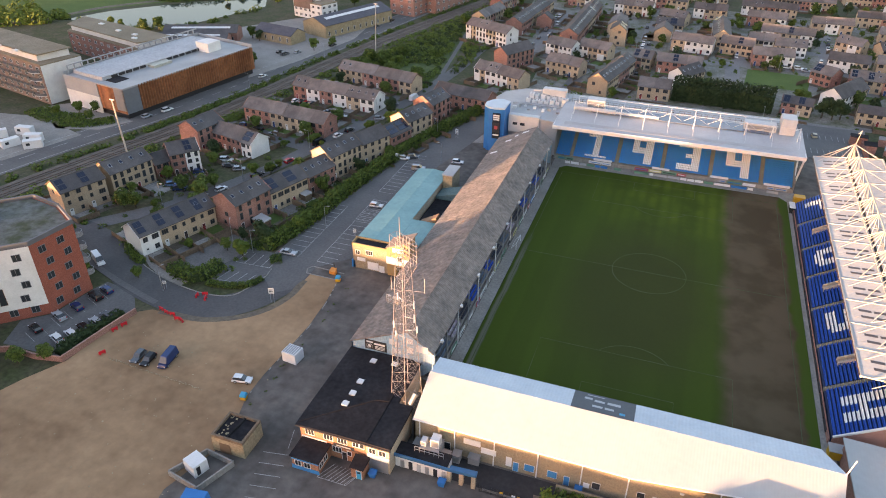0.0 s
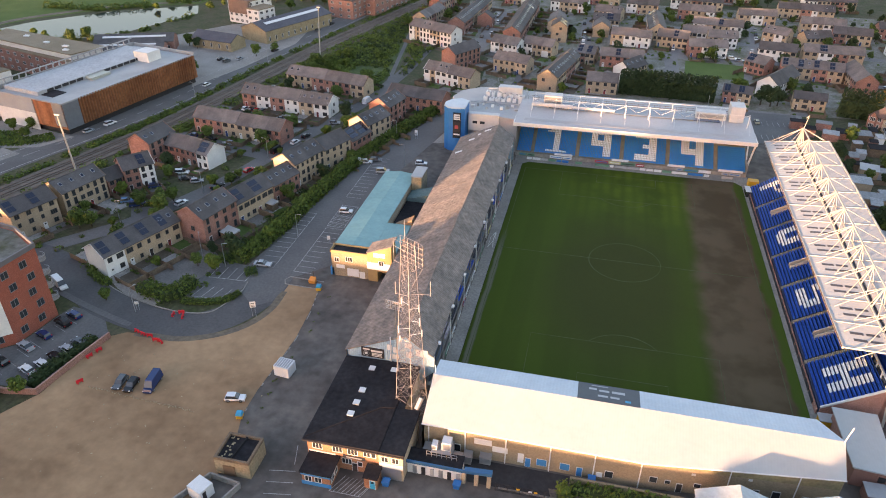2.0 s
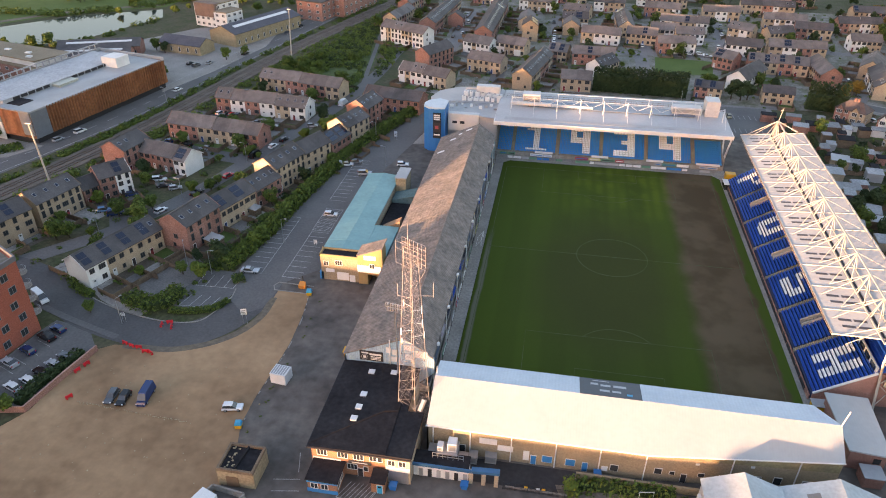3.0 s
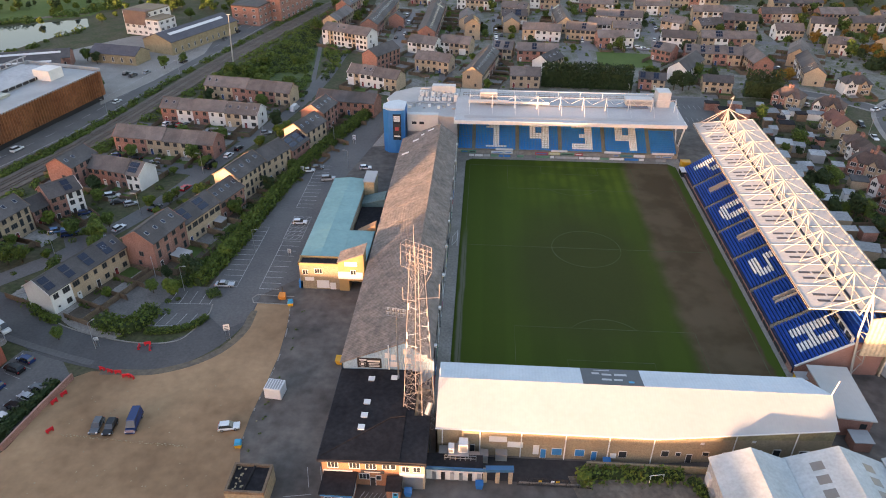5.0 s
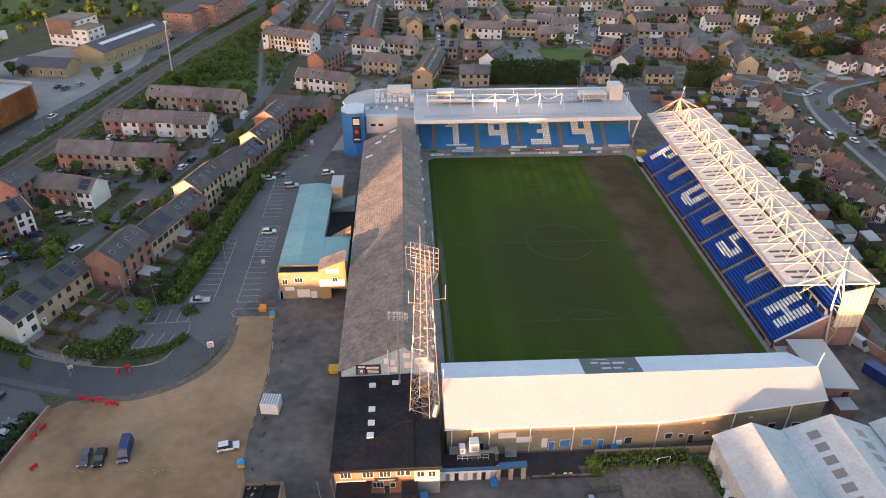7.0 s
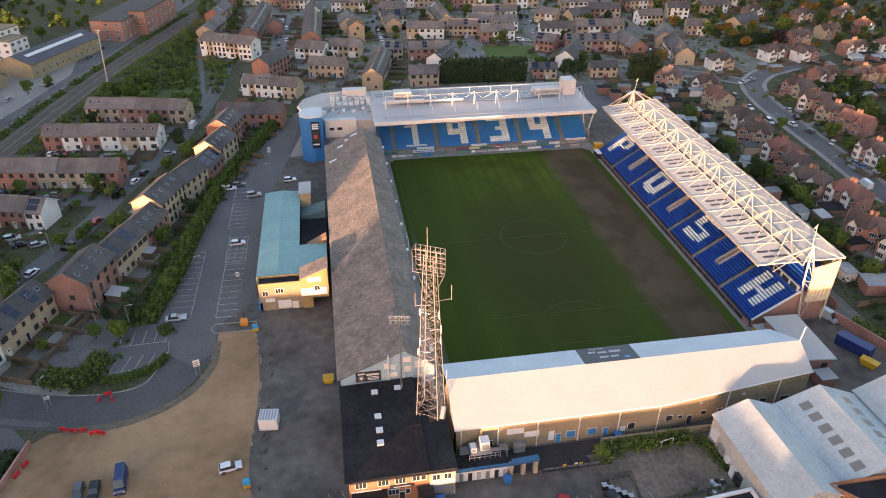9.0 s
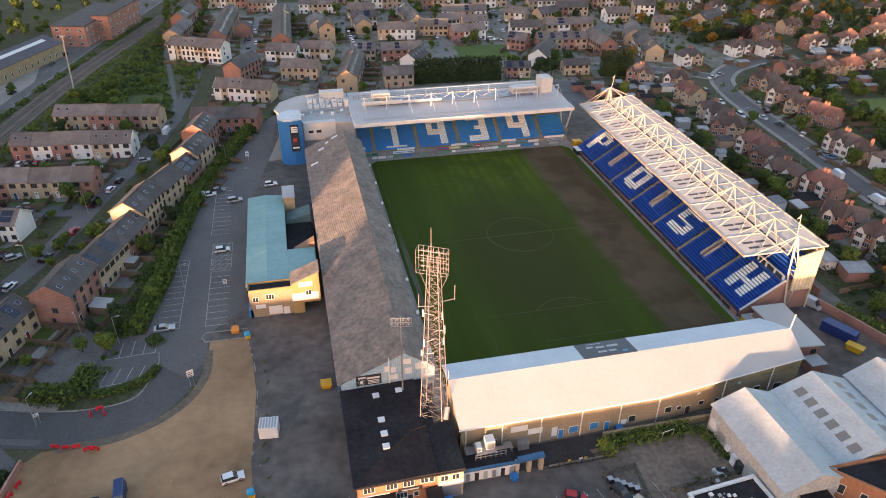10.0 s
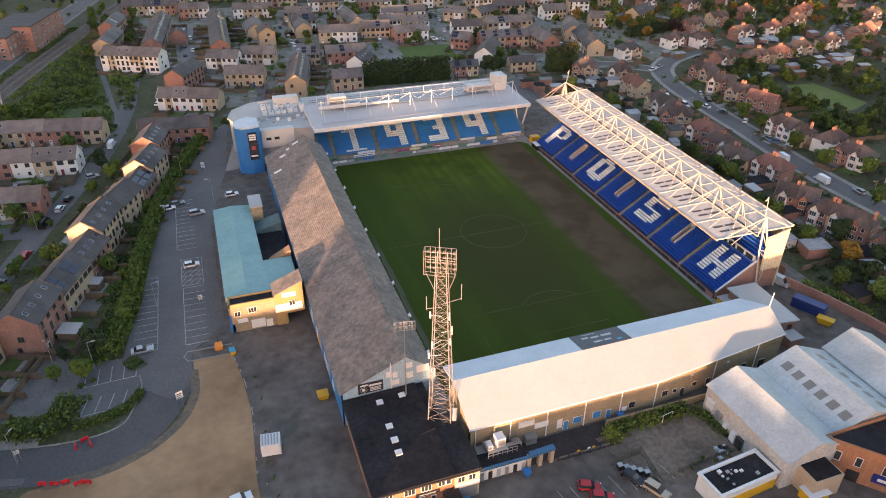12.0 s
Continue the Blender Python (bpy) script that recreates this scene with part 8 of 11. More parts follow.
def house(p0, p1, width, eave, ridge, wall, roof, ends=(True, True), chimney=0, solar=0, lights=0, bay=False, hip=False, far=False, bare=False, group=""):
    """One house: walls with gables, two roof slopes, windows and doors on both long sides."""
    d = Vector((p1[0] - p0[0], p1[1] - p0[1]))
    L, w = d.length / 2, width / 2
    wm, wl = WALLS[wall]
    rm, rl = ROOFS[roof]
    glazing = WINDOW if group == "older semi-detached houses" else DARK_WINDOW
    patched = wall == "W" and group == "north estate houses" and house_rng.random() < 0.5
    if patched:
        wm, wl = TAN_BRICK, "buff brick and white rendered"
    floors = 3 if eave > 6.9 else 2
    t = thing("house", (p0[0] + p1[0]) / 2, (p0[1] + p1[1]) / 2, 0, math.degrees(math.atan2(d.y, d.x)), f"{'three' if floors == 3 else 'two'}-storey {wl} house with a {rl}", "house", group)
    FOOTPRINTS.append(((p0[0] + p1[0]) / 2, (p0[1] + p1[1]) / 2, max(L, w) + 1.0))
    s = Shape()
    if hip:
        s.box(-L, -w, 0, L, w, eave)
    else:
        s.hexa([(-L, -w, 0), (-L, w, 0), (-L, w, eave), (-L, 0, ridge - 0.1), (-L, -w, eave)], [(L, -w, 0), (L, w, 0), (L, w, eave), (L, 0, ridge - 0.1), (L, -w, eave)])
    part("wall", s, wm, t)
    oh, k = 0.35, (ridge - eave) / w
    x0, x1 = -L - (0.3 if ends[0] else 0), L + (0.3 if ends[1] else 0)
    if hip:
        h = min(w * 0.9, L * (0.9 if all(ends) else 1.5))
        h0, h1 = h if ends[0] else 0, h if ends[1] else 0
        for sg in (-1, 1):
            s = Shape()
            a = [(x0, sg * (w + oh), eave - oh * k), (x1, sg * (w + oh), eave - oh * k), (x1 - h1, 0, ridge), (x0 + h0, 0, ridge)]
            s.hexa(a, [(x, y, z + 0.18) for x, y, z in a])
            part("roof_slope", s, rm, t)
            if not ends[0 if sg < 0 else 1]:
                continue
            s = Shape()
            xe, xi = (x0, x0 + h) if sg < 0 else (x1, x1 - h)
            a = [(xe, -w - oh, eave - oh * k), (xe, w + oh, eave - oh * k), (xi, 0, ridge)]
            s.hexa(a, [(x, y, z + 0.18) for x, y, z in a])
            part("roof_hip", s, rm, t)
    else:
        for sg in (-1, 1):
            s = Shape()
            a = [(x0, sg * (w + oh), eave - oh * k), (x1, sg * (w + oh), eave - oh * k), (x1, 0, ridge), (x0, 0, ridge)]
            s.hexa(a, [(x, y, z + 0.18) for x, y, z in a])
            part("roof_slope", s, rm, t)
        for i, xe in ((0, x0), (1, x1)):
            if ends[i] and not far and p0[1] < 140:
                s = Shape()
                for sg in (-1, 1):
                    s.beam((xe, sg * (w + oh), eave - oh * k + 0.12), (xe, 0, ridge + 0.12), 0.12, 0.26)
                part("bargeboard", s, FRAME if wall == "W" else FENCE if wall == "T" else wm, t)
    if group == "west estate houses":
        s = Shape()
        s.beam((x0, 0, ridge + 0.2), (x1, 0, ridge + 0.2), 0.3, 0.14)
        part("ridge", s, rm, t)
    if not bare:
        plots(t.matrix_basis, L, w)
    n = max(1, round(2 * L / 2.7))
    fl = eave / floors
    face = Vector((-d.y, d.x)).normalized()
    seen = Vector((-35 - p0[0], -157 - p0[1])).normalized()
    distant = Shape()
    for sg in (-1, 1):
        turn = 0 if sg < 0 else 180
        if face.dot(seen) * sg < -0.25 or bare:
            continue
        px, pw = 0.0, 0.0
        if patched:
            pw = 2 * L * house_rng.choice((0.5, 0.67))
            px = house_rng.choice((-1, 1)) * (L - pw / 2)
            s = Shape()
            s.box(px - pw / 2, min(sg * w, sg * (w + 0.2)), 0.05, px + pw / 2, max(sg * w, sg * (w + 0.2)), eave * house_rng.choice((0.96, 0.96, 0.55)))
            part("render_panel", s, RENDER, t, "white rendered panel")
        for f in range(floors):
            for c in range(n):
                x = -L + 2 * L * (c + 0.5) / n
                if f == 0 and c == (0 if sg < 0 else n - 1):
                    fixed(DOORS[house_rng.randrange(4)], "door", t, x, sg * w, 0, turn)
                    continue
                panel = 0.22 if patched and abs(x - px) < pw / 2 else 0.0
                kind = "patio" if f == 0 and sg > 0 and house_rng.random() < 0.4 else "tall" if floors == 3 and house_rng.random() < 0.4 else house_rng.choice(("mid", "mid", "wide", "small"))
                z = (0.1 if kind == "patio" else 0.55 if kind == "tall" else 0.95) + f * fl
                if p0[1] > 222:
                    join_window(distant, glazing[kind], x, sg * (w + panel), z, turn)
                else:
                    fixed(glazing[kind], "window", t, x, sg * (w + panel), z, turn)
    if distant.f:
        part("glazing", distant, list(glazing["mid"].materials), t, kind="stuff")
    for i, xe in ((0, -L), (1, L)):
        if ends[i] and not bare and not far and d.normalized().dot(seen) * (1 if i else -1) > -0.2:
            for f in range(floors):
                if house_rng.random() < 0.7:
                    fixed(glazing[house_rng.choice(("small", "mid"))], "window", t, xe, house_rng.uniform(-w * 0.4, w * 0.4), 1.0 + f * fl, -90 if i == 0 else 90)
    slope = math.degrees(math.atan(k))
    def on_roof(x, v, sg):
        return x, sg * w * v, ridge + 0.19 - (ridge - eave) * v
    for q in range(solar):
        sg = -1 if solar > 0 else 1
        for r in range(2):
            ob = new("solar_panel", PANEL)
            ob.parent = t
            ob.matrix_basis = Matrix.Translation(on_roof(-L + 0.9 + q * 1.08, 0.3 + r * 0.4, sg)) @ Euler((radians(slope), 0, 0)).to_matrix().to_4x4()
    for q in range(lights):
        ob = new("roof_light", ROOFLIGHT)
        ob.parent = t
        ob.matrix_basis = Matrix.Translation(on_roof(-L + 2 * L * (q + 0.5) / lights, 0.45, -1)) @ Euler((radians(slope), 0, 0)).to_matrix().to_4x4()
    if chimney:
        fixed(CHIMNEY, "chimney", t, L - 0.6 if chimney > 0 else -L + 0.6, 0, ridge)
    if bay:
        for sg in ((-1,) if face.dot(seen) < 0 else (1,)):
            s = Shape()
            s.prism([(-L * 0.75, sg * w), (-L * 0.62, sg * (w + 0.8)), (L * 0.07, sg * (w + 0.8)), (L * 0.2, sg * w)], 0, eave)
            pale = house_rng.random() < 0.42
            part("bay", s, RENDER if pale else wm, t, "projecting bay")
            bx0, bx1, bm, top = -L * 0.78, L * 0.23, -L * 0.275, eave + 1.7
            s = Shape()
            s.hexa([(bx0 + 0.15, sg * (w + 0.5), eave), (bx1 - 0.15, sg * (w + 0.5), eave), (bm, sg * (w + 0.5), top - 0.15)], [(bx0 + 0.15, sg * (w - 1.2), eave), (bx1 - 0.15, sg * (w - 1.2), eave), (bm, sg * (w - 1.2), top - 0.15)])
            part("bay_gable", s, RENDER if pale else wm, t, "small gable over the bay")
            for xb in (bx0, bx1):
                s = Shape()
                r = [(xb, sg * (w + 0.95), eave - 0.12), (bm, sg * (w + 0.95), top), (bm, sg * (w - 2.4), top), (xb, sg * (w - 1.0), eave - 0.12)]
                s.hexa(r, [(x, y, z + 0.15) for x, y, z in r])
                part("bay_roof", s, rm, t)
            for f in range(2):
                fixed(WINDOW["wide"], "window", t, -L * 0.28, sg * (w + 0.8), 0.9 + f * fl, 0 if sg < 0 else 180)
    return t


def terrace(p0, p1, width, eave, ridge, walls, roof, **kw):
    """A row of houses under one ridge line, a letter for each wall; lights and panels fall by chance."""
    n = len(walls)
    for k, ch in enumerate(walls):
        a = (p0[0] + (p1[0] - p0[0]) * k / n, p0[1] + (p1[1] - p0[1]) * k / n)
        b = (p0[0] + (p1[0] - p0[0]) * (k + 1) / n, p0[1] + (p1[1] - p0[1]) * (k + 1) / n)
        step = house_rng.choice((0, 0, 0.25)) if n > 2 else 0
        o = dict(kw)
        if "solar" not in o and house_rng.random() < 0.1:
            o["solar"] = house_rng.choice((2, 3))
        elif "lights" not in o and house_rng.random() < 0.12:
            o["lights"] = 2
        house(a, b, width, eave + step, ridge + step, ch, roof, (k == 0, k == n - 1), **o)


# estate west of the ground
terrace((-164.3, -26.6), (-159.8, -14.4), 8.6, 7.6, 10.2, "TT", "S", solar=2, group="west estate houses")
terrace((-159.9, -12.4), (-156.0, 1.1), 8.6, 7.6, 10.2, "TT", "S", lights=2, group="west estate houses")
terrace((-155.3, 2.4), (-152.4, 8.6), 7.0, 5.0, 7.4, "R", "S", group="west estate houses")
terrace((-152.0, 7.1), (-146.4, 14.2), 8.2, 7.2, 9.8, "RW", "S", group="west estate houses")
terrace((-129.3, -36.3), (-121.4, -15.2), 8.2, 5.6, 8.2, "WTTT", "S", solar=2, group="west estate houses")
terrace((-113.9, -16.9), (-110.7, -4.5), 9.2, 7.9, 10.6, "RR", "S", lights=2, group="west estate houses")
terrace((-110.3, -4.1), (-105.8, 9.2), 8.4, 6.3, 9.0, "TT", "S", solar=3, group="west estate houses")
terrace((-105.8, 9.4), (-102.4, 20.2), 8.4, 5.8, 8.5, "RR", "S", lights=2, group="west estate houses")
terrace((-103.8, 20.6), (-99.7, 33.9), 8.8, 7.9, 10.6, "TT", "S", lights=2, group="west estate houses")
terrace((-99.4, 34.3), (-94.6, 45.7), 8.6, 7.3, 9.9, "TT", "S", group="west estate houses")
terrace((-94.4, 46.0), (-91.2, 56.5), 8.4, 5.9, 8.6, "RR", "S", solar=4, group="west estate houses")
terrace((-92.2, 56.8), (-87.9, 68.7), 8.8, 7.8, 10.5, "TT", "S", lights=2, group="west estate houses")
terrace((-90.4, 74.8), (-87.6, 86.7), 8.8, 7.8, 10.5, "RR", "S", lights=2, group="west estate houses")
terrace((-92.8, 100.2), (-69.5, 94.9), 8.2, 5.4, 8.0, "RRRR", "S", group="west estate houses")
terrace((-156.9, 24.4), (-154.6, 35.9), 9.0, 7.6, 10.2, "RR", "S", group="west estate houses")
terrace((-150.4, 33.4), (-131.6, 28.3), 8.0, 5.2, 7.9, "RRRW", "B", group="west estate houses")
terrace((-153.8, 57.8), (-117.7, 52.9), 8.4, 5.3, 8.0, "RRTTTR", "B", group="west estate houses")
terrace((-149.0, 85.8), (-110.9, 81.0), 8.4, 5.3, 8.0, "RWRWTW", "B", group="west estate houses")
terrace((-141.9, 113.2), (-104.9, 105.5), 8.4, 5.3, 8.0, "TTRRRT", "B", group="west estate houses")
# north estate
terrace((-109.4, 196.7), (-84.9, 185.1), 9.5, 7.4, 10.2, "WWWW", "B", group="north estate houses")
terrace((-80.7, 148.1), (-72.1, 163.3), 8.5, 7.6, 10.4, "RR", "S", group="north estate houses")
terrace((-86.0, 134.3), (-63.9, 125.7), 8.4, 5.3, 8.0, "WWWT", "B", group="north estate houses")
terrace((-59.3, 156.3), (-43.6, 151.3), 8.4, 5.3, 8.0, "TTT", "B", group="north estate houses")
terrace((-65.1, 184.8), (-51.6, 179.2), 8.4, 5.3, 8.0, "WW", "B", group="north estate houses")
terrace((-49.8, 185.8), (-35.2, 181.2), 8.4, 5.3, 8.0, "WTW", "B", group="north estate houses")
terrace((-33.8, 128.7), (-26.4, 163.8), 8.6, 6.2, 9.0, "TTRRT", "S", lights=2, group="north estate houses")
terrace((-90.0, 207.4), (-85.2, 266.5), 9.0, 6.4, 9.2, "RRTTRRT", "S", lights=3, group="north estate houses")
terrace((-58.8, 196.3), (-56.9, 265.5), 9.0, 6.4, 9.2, "RRRTTRR", "S", lights=3, group="north estate houses")
terrace((-35.6, 205.8), (-35.9, 216.5), 8.0, 8.2, 10.8, "TT", "S", solar=2, group="north estate houses")
terrace((-23.6, 176.4), (-15.1, 174.4), 8.4, 5.3, 8.0, "RT", "B", solar=2, group="north estate houses")
terrace((-13.1, 173.8), (6.1, 172.9), 8.4, 5.3, 8.0, "RRT", "B", group="north estate houses")
terrace((-3.5, 152.2), (4.2, 164.1), 8.4, 5.2, 8.2, "WT", "S", lights=2, group="north estate houses")
terrace((-17.4, 135.4), (-4.8, 135.0), 8.4, 5.3, 8.0, "TT", "B", group="north estate houses")
terrace((-8.9, 212.5), (10.5, 209.7), 8.4, 5.3, 8.0, "TWW", "B", group="north estate houses")
terrace((14.1, 215.6), (29.0, 212.8), 8.4, 5.3, 8.2, "TT", "B", group="north estate houses")
terrace((33.5, 246.3), (58.4, 242.6), 8.4, 5.3, 8.0, "WTTW", "B", group="north estate houses")
terrace((27.8, 200.0), (45.7, 201.2), 8.4, 5.3, 8.0, "RWW", "B", group="north estate houses")
terrace((13.4, 255.2), (14.1, 222.1), 8.4, 5.6, 8.6, "TTRT", "S", lights=2, group="north estate houses")
terrace((-18.8, 263.7), (-4.4, 259.2), 8.4, 5.3, 8.0, "TW", "B", group="north estate houses")
terrace((69.3, 237.5), (79.9, 230.8), 8.4, 5.3, 8.0, "TW", "B", group="north estate houses")
terrace((61.0, 203.8), (77.4, 201.2), 8.4, 5.3, 8.0, "WWT", "S", group="north estate houses")
terrace((53.8, 181.6), (61.5, 175.6), 8.4, 5.3, 8.0, "R", "B", solar=3, group="north estate houses")
terrace((66.3, 176.5), (91.5, 173.7), 8.4, 5.3, 8.0, "RTRT", "B", solar=2, group="north estate houses")
terrace((56.0, 145.3), (67.9, 164.1), 8.8, 5.4, 8.6, "WT", "S", group="north estate houses")
terrace((96.5, 179.0), (97.2, 157.1), 9.0, 5.4, 8.6, "TTR", "B", group="north estate houses")
terrace((123.6, 222.3), (137.9, 222.3), 8.4, 5.3, 8.0, "WT", "B", group="north estate houses")
terrace((80.8, 204.3), (106.8, 202.6), 8.4, 5.3, 8.0, "TWRT", "B", group="north estate houses")
terrace((125.3, 190.4), (117.1, 171.2), 8.6, 5.3, 8.4, "TT", "B", group="north estate houses")
terrace((37.9, 136.9), (48.6, 134.9), 7.0, 4.6, 6.6, "RT", "S", solar=2, group="north estate houses")
terrace((64.3, 135.0), (76.1, 133.5), 7.0, 4.6, 6.6, "TT", "S", group="north estate houses")
terrace((145.4, 231.4), (157.3, 228.1), 8.4, 7.2, 9.8, "WW", "S", group="north estate houses")
terrace((141.6, 198.2), (152.1, 195.0), 8.4, 5.3, 8.0, "TW", "B", group="north estate houses")
terrace((120.3, 170.1), (114.2, 142.8), 8.8, 5.4, 8.4, "WTWT", "S", group="north estate houses")
terrace((168.0, 196.2), (185.5, 207.1), 8.8, 5.4, 8.6, "TT", "S", lights=2, group="north estate houses")
for x, y, a, L, wl in ((-12.8, 241.9, 0, 14, "TW"), (-14.8, 227.9, 90, 12, "TW"), (-67.7, 290.2, -8, 16, "RTW"), (-35.2, 278.9, -8, 22, "WTTW"), (7.2, 284.5, -5, 18, "WTT"), (37.4, 276.4, -8, 20, "RTW"), (69.5, 273.4, 0, 20, "TWT"), (101.5, 260.4, -6, 22, "TWWT"), (91.7, 230.9, 20, 14, "TT"), (111.6, 242.2, -8, 18, "RTT"), (139.3, 259.3, 0, 22, "RTWT"), (179.0, 242.4, 10, 20, "TTW"), (-39.2, 234.7, 90, 18, "TRT"), (33.6, 226.5, 0, 14, "TW"), (-110.5, 230.9, 80, 26, "TRTT"), (-110.5, 267.4, 80, 26, "RTRT"), (-77.8, 229.8, 86, 6, "R"), (45.7, 220.2, 0, 14, "WW"), (204.5, 257.4, 8, 24, "TWTR"), (-21.1, 302.6, -6, 30, "TWRTT"), (39.4, 302.4, -4, 30, "WTRTT"), (99.4, 294.3, -4, 30, "TTRWT"), (159.0, 288.4, 4, 30, "TWRTT"), (-92.2, 305.2, -8, 30, "RTWTR"), (-60, 335, -6, 34, "TWRTT"), (0, 330, -4, 34, "RTTWT"), (60, 328, -3, 34, "TTRWT"), (118, 322, 4, 30, "WTRT"), (-30, 360, -5, 34, "TRTWT"), (40, 358, -3, 34, "RTTRT"), (100, 352, 3, 30, "TTRT"), (172, 262, 6, 22, "RTT"), (230, 280, 12, 26, "TRTT")):
    c, sn = math.cos(radians(a)) * L / 2, math.sin(radians(a)) * L / 2
    terrace((x - c, y - sn), (x + c, y + sn), 8.4, 5.3, 8.0, wl, "B" if x % 4 < 2 else "S", far=True, group="north estate houses")


def semi(x, y, a, walls, roof="B", L=13.0, w=7.4, hip=True, group="older semi-detached houses", eave=4.9, ridge=7.5):
    """A pair of older semis with bays and chimneys."""
    c, sn = math.cos(radians(a)) * L / 2, math.sin(radians(a)) * L / 2
    for k, ch in enumerate(walls):
        n = len(walls)
        p = (x - c + 2 * c * k / n, y - sn + 2 * sn * k / n)
        q = (x - c + 2 * c * (k + 1) / n, y - sn + 2 * sn * (k + 1) / n)
        house(p, q, w, eave, ridge, ch, "O" if roof == "B" else roof, (k == 0, k == n - 1), chimney=1 if k % 2 == 0 else -1, bay=True, hip=hip and (round(x) % 3 > 0 or n > 2), group=group)


# older streets to the east
for x, y, a, wl, rf in ((160.7, 145.5, 6, "WR", "B"), (175.6, 142.1, 10, "WR", "B"), (128.0, 136.0, 0, "WT", "S"), (105.7, 106.7, -36, "RT", "B"), (101.6, 88.3, -84, "TT", "D"), (99.7, 64.4, -88, "TRT", "B"), (96.7, 52.9, -42, "RT", "B"), (142.1, 96.3, -70, "RT", "B"), (162.3, 108.9, 8, "RT", "B"), (138.3, 80.0, -45, "TR", "B"), (137.7, 66.4, -60, "TR", "B"), (138.4, 55.0, -68, "RR", "D"), (127.6, 27.9, -85, "RWT", "B"), (132.7, 14.8, 14, "WR", "B"), (180.7, 108.0, 9, "RT", "B"), (193.6, 108.2, 0, "TR", "D"), (211.3, 113.5, 0, "RT", "B"), (232.9, 116.6, 4, "TR", "B"), (263.2, 127.1, 10, "RT", "B"), (225.8, 149.1, -6, "WR", "D"), (248.9, 157.6, 10, "RT", "B"), (272.6, 177.3, 16, "RT", "D"), (96.6, 36.5, -62, "RR", "D"), (94.3, 24.6, -60, "RT", "B"), (91.7, 14.1, -58, "RT", "B"), (97.8, 3.6, -78, "RR", "D"), (89.5, -15.9, -52, "RR", "B"), (92.0, -30.2, -70, "RTR", "B"), (303.0, 156.3, 8, "RT", "B"), (204.2, 147.1, 0, "RW", "B"), (130.8, 2.5, -80, "RW", "B"), (133.9, -16.4, -82, "WR", "B"), (137.0, -36.3, -82, "RT", "B"), (93.1, -50.2, -78, "RTR", "B"), (96.3, -72.1, -78, "TR", "B"), (94.2, 117.3, -40, "RT", "B"), (281.7, 136.1, 30, "RT", "B"), (314.4, 184.4, 30, "TR", "B"), (189.3, 169.1, 5, "RT", "B"), (212.8, 178.5, 6, "TR", "B"), (238.3, 185.8, 8, "RW", "D"), (220.5, 213.7, 10, "RT", "B"), (249.9, 217.0, 12, "RT", "B"), (292.9, 208.2, 30, "TR", "B"), (198.8, 228.0, 5, "RT", "B")):
    semi(x, y, a, wl, rf, 5.5 * len(wl))
# unseen southern street, added: its roof heights set where the low sun reaches
for k in range(13):
    x = -104 + k * 13.5
    house((x, -141 - 0.06 * (x + 104)), (x + 12.6, -141.6 - 0.06 * (x + 104)), 8.0, 2.6 if x < -77 else 4.2 if x < -46 else 6.2 if x < -24 else 7.6, 4.4 if x < -77 else 6.6 if x < -46 else 9.0 if x < -24 else 10.6, "RT"[k % 2], "B", bare=True, far=True, group="south street houses")
# second unseen row, added to keep low sun off the ground to the west
for k in range(9):
    x = -258 + k * 15.5
    house((x, -128), (x + 14.6, -128 - 0.4), 9.0, 6.0 if x < -160 else 3.4, 9.0 if x < -160 else 5.8, "RT"[k % 2], "B", bare=True, far=True, group="south street houses")
for k, sh in PLOTS.items():
    single("garden_" + k, sh, PLOT_MATS[k], {"lawn": "small green lawns round the houses", "slabs": "pale patio slabs round the houses", "soil": "bare brown garden beds", "drive": "grey drives beside the houses"}[k], "garden", kind="stuff")
single("plot_fences", PLOT_FENCES, FENCE, "timber fences between house plots", "fence", kind="stuff")
# single-storey outbuildings and sheds behind the east stand
shed_rng = random.Random(5)
def garden_shed(x, y, a, w, d, h, mt, label):
    t = thing("garden_shed", x, y, 0, a, label, "shed", "garden sheds")
    s = Shape()
    s.box(-w / 2, -d / 2, 0, w / 2, d / 2, h)
    part("wall", s, mt[0], t)
    s = Shape()
    s.hexa([(-w / 2 - 0.15, -d / 2 - 0.15, h), (w / 2 + 0.15, -d / 2 - 0.15, h), (w / 2 + 0.15, d / 2 + 0.15, h), (-w / 2 - 0.15, d / 2 + 0.15, h)], [(-w / 2 - 0.15, -d / 2 - 0.15, h + 0.12), (w / 2 + 0.15, -d / 2 - 0.15, h + 0.12), (w / 2 + 0.15, d / 2 + 0.15, h + 0.5), (-w / 2 - 0.15, d / 2 + 0.15, h + 0.5)])
    part("roof", s, mt[1], t)
    FOOTPRINTS.append((x, y, max(w, d) / 2))


def clear(x, y, r=0.0):
    return all((x - a) ** 2 + (y - b) ** 2 > (c * 0.85 + r) ** 2 for a, b, c in FOOTPRINTS)


SHED_GREY = surface("dull_grey_sheet", (0.2, 0.21, 0.22), (0.28, 0.28, 0.28), 0.3, 2.0, 0.7, vary=0.3)
SHED_MATS = [(FENCE, FELT), (FENCE, SHED_GREY), (RENDER, SHED_GREY), (RED_BRICK, FELT), (FENCE, GREY_SHEET), (GREY_SHEET, SHED_GREY), (RED_BRICK, SHED_GREY), (TAN_BRICK, SLATE)]
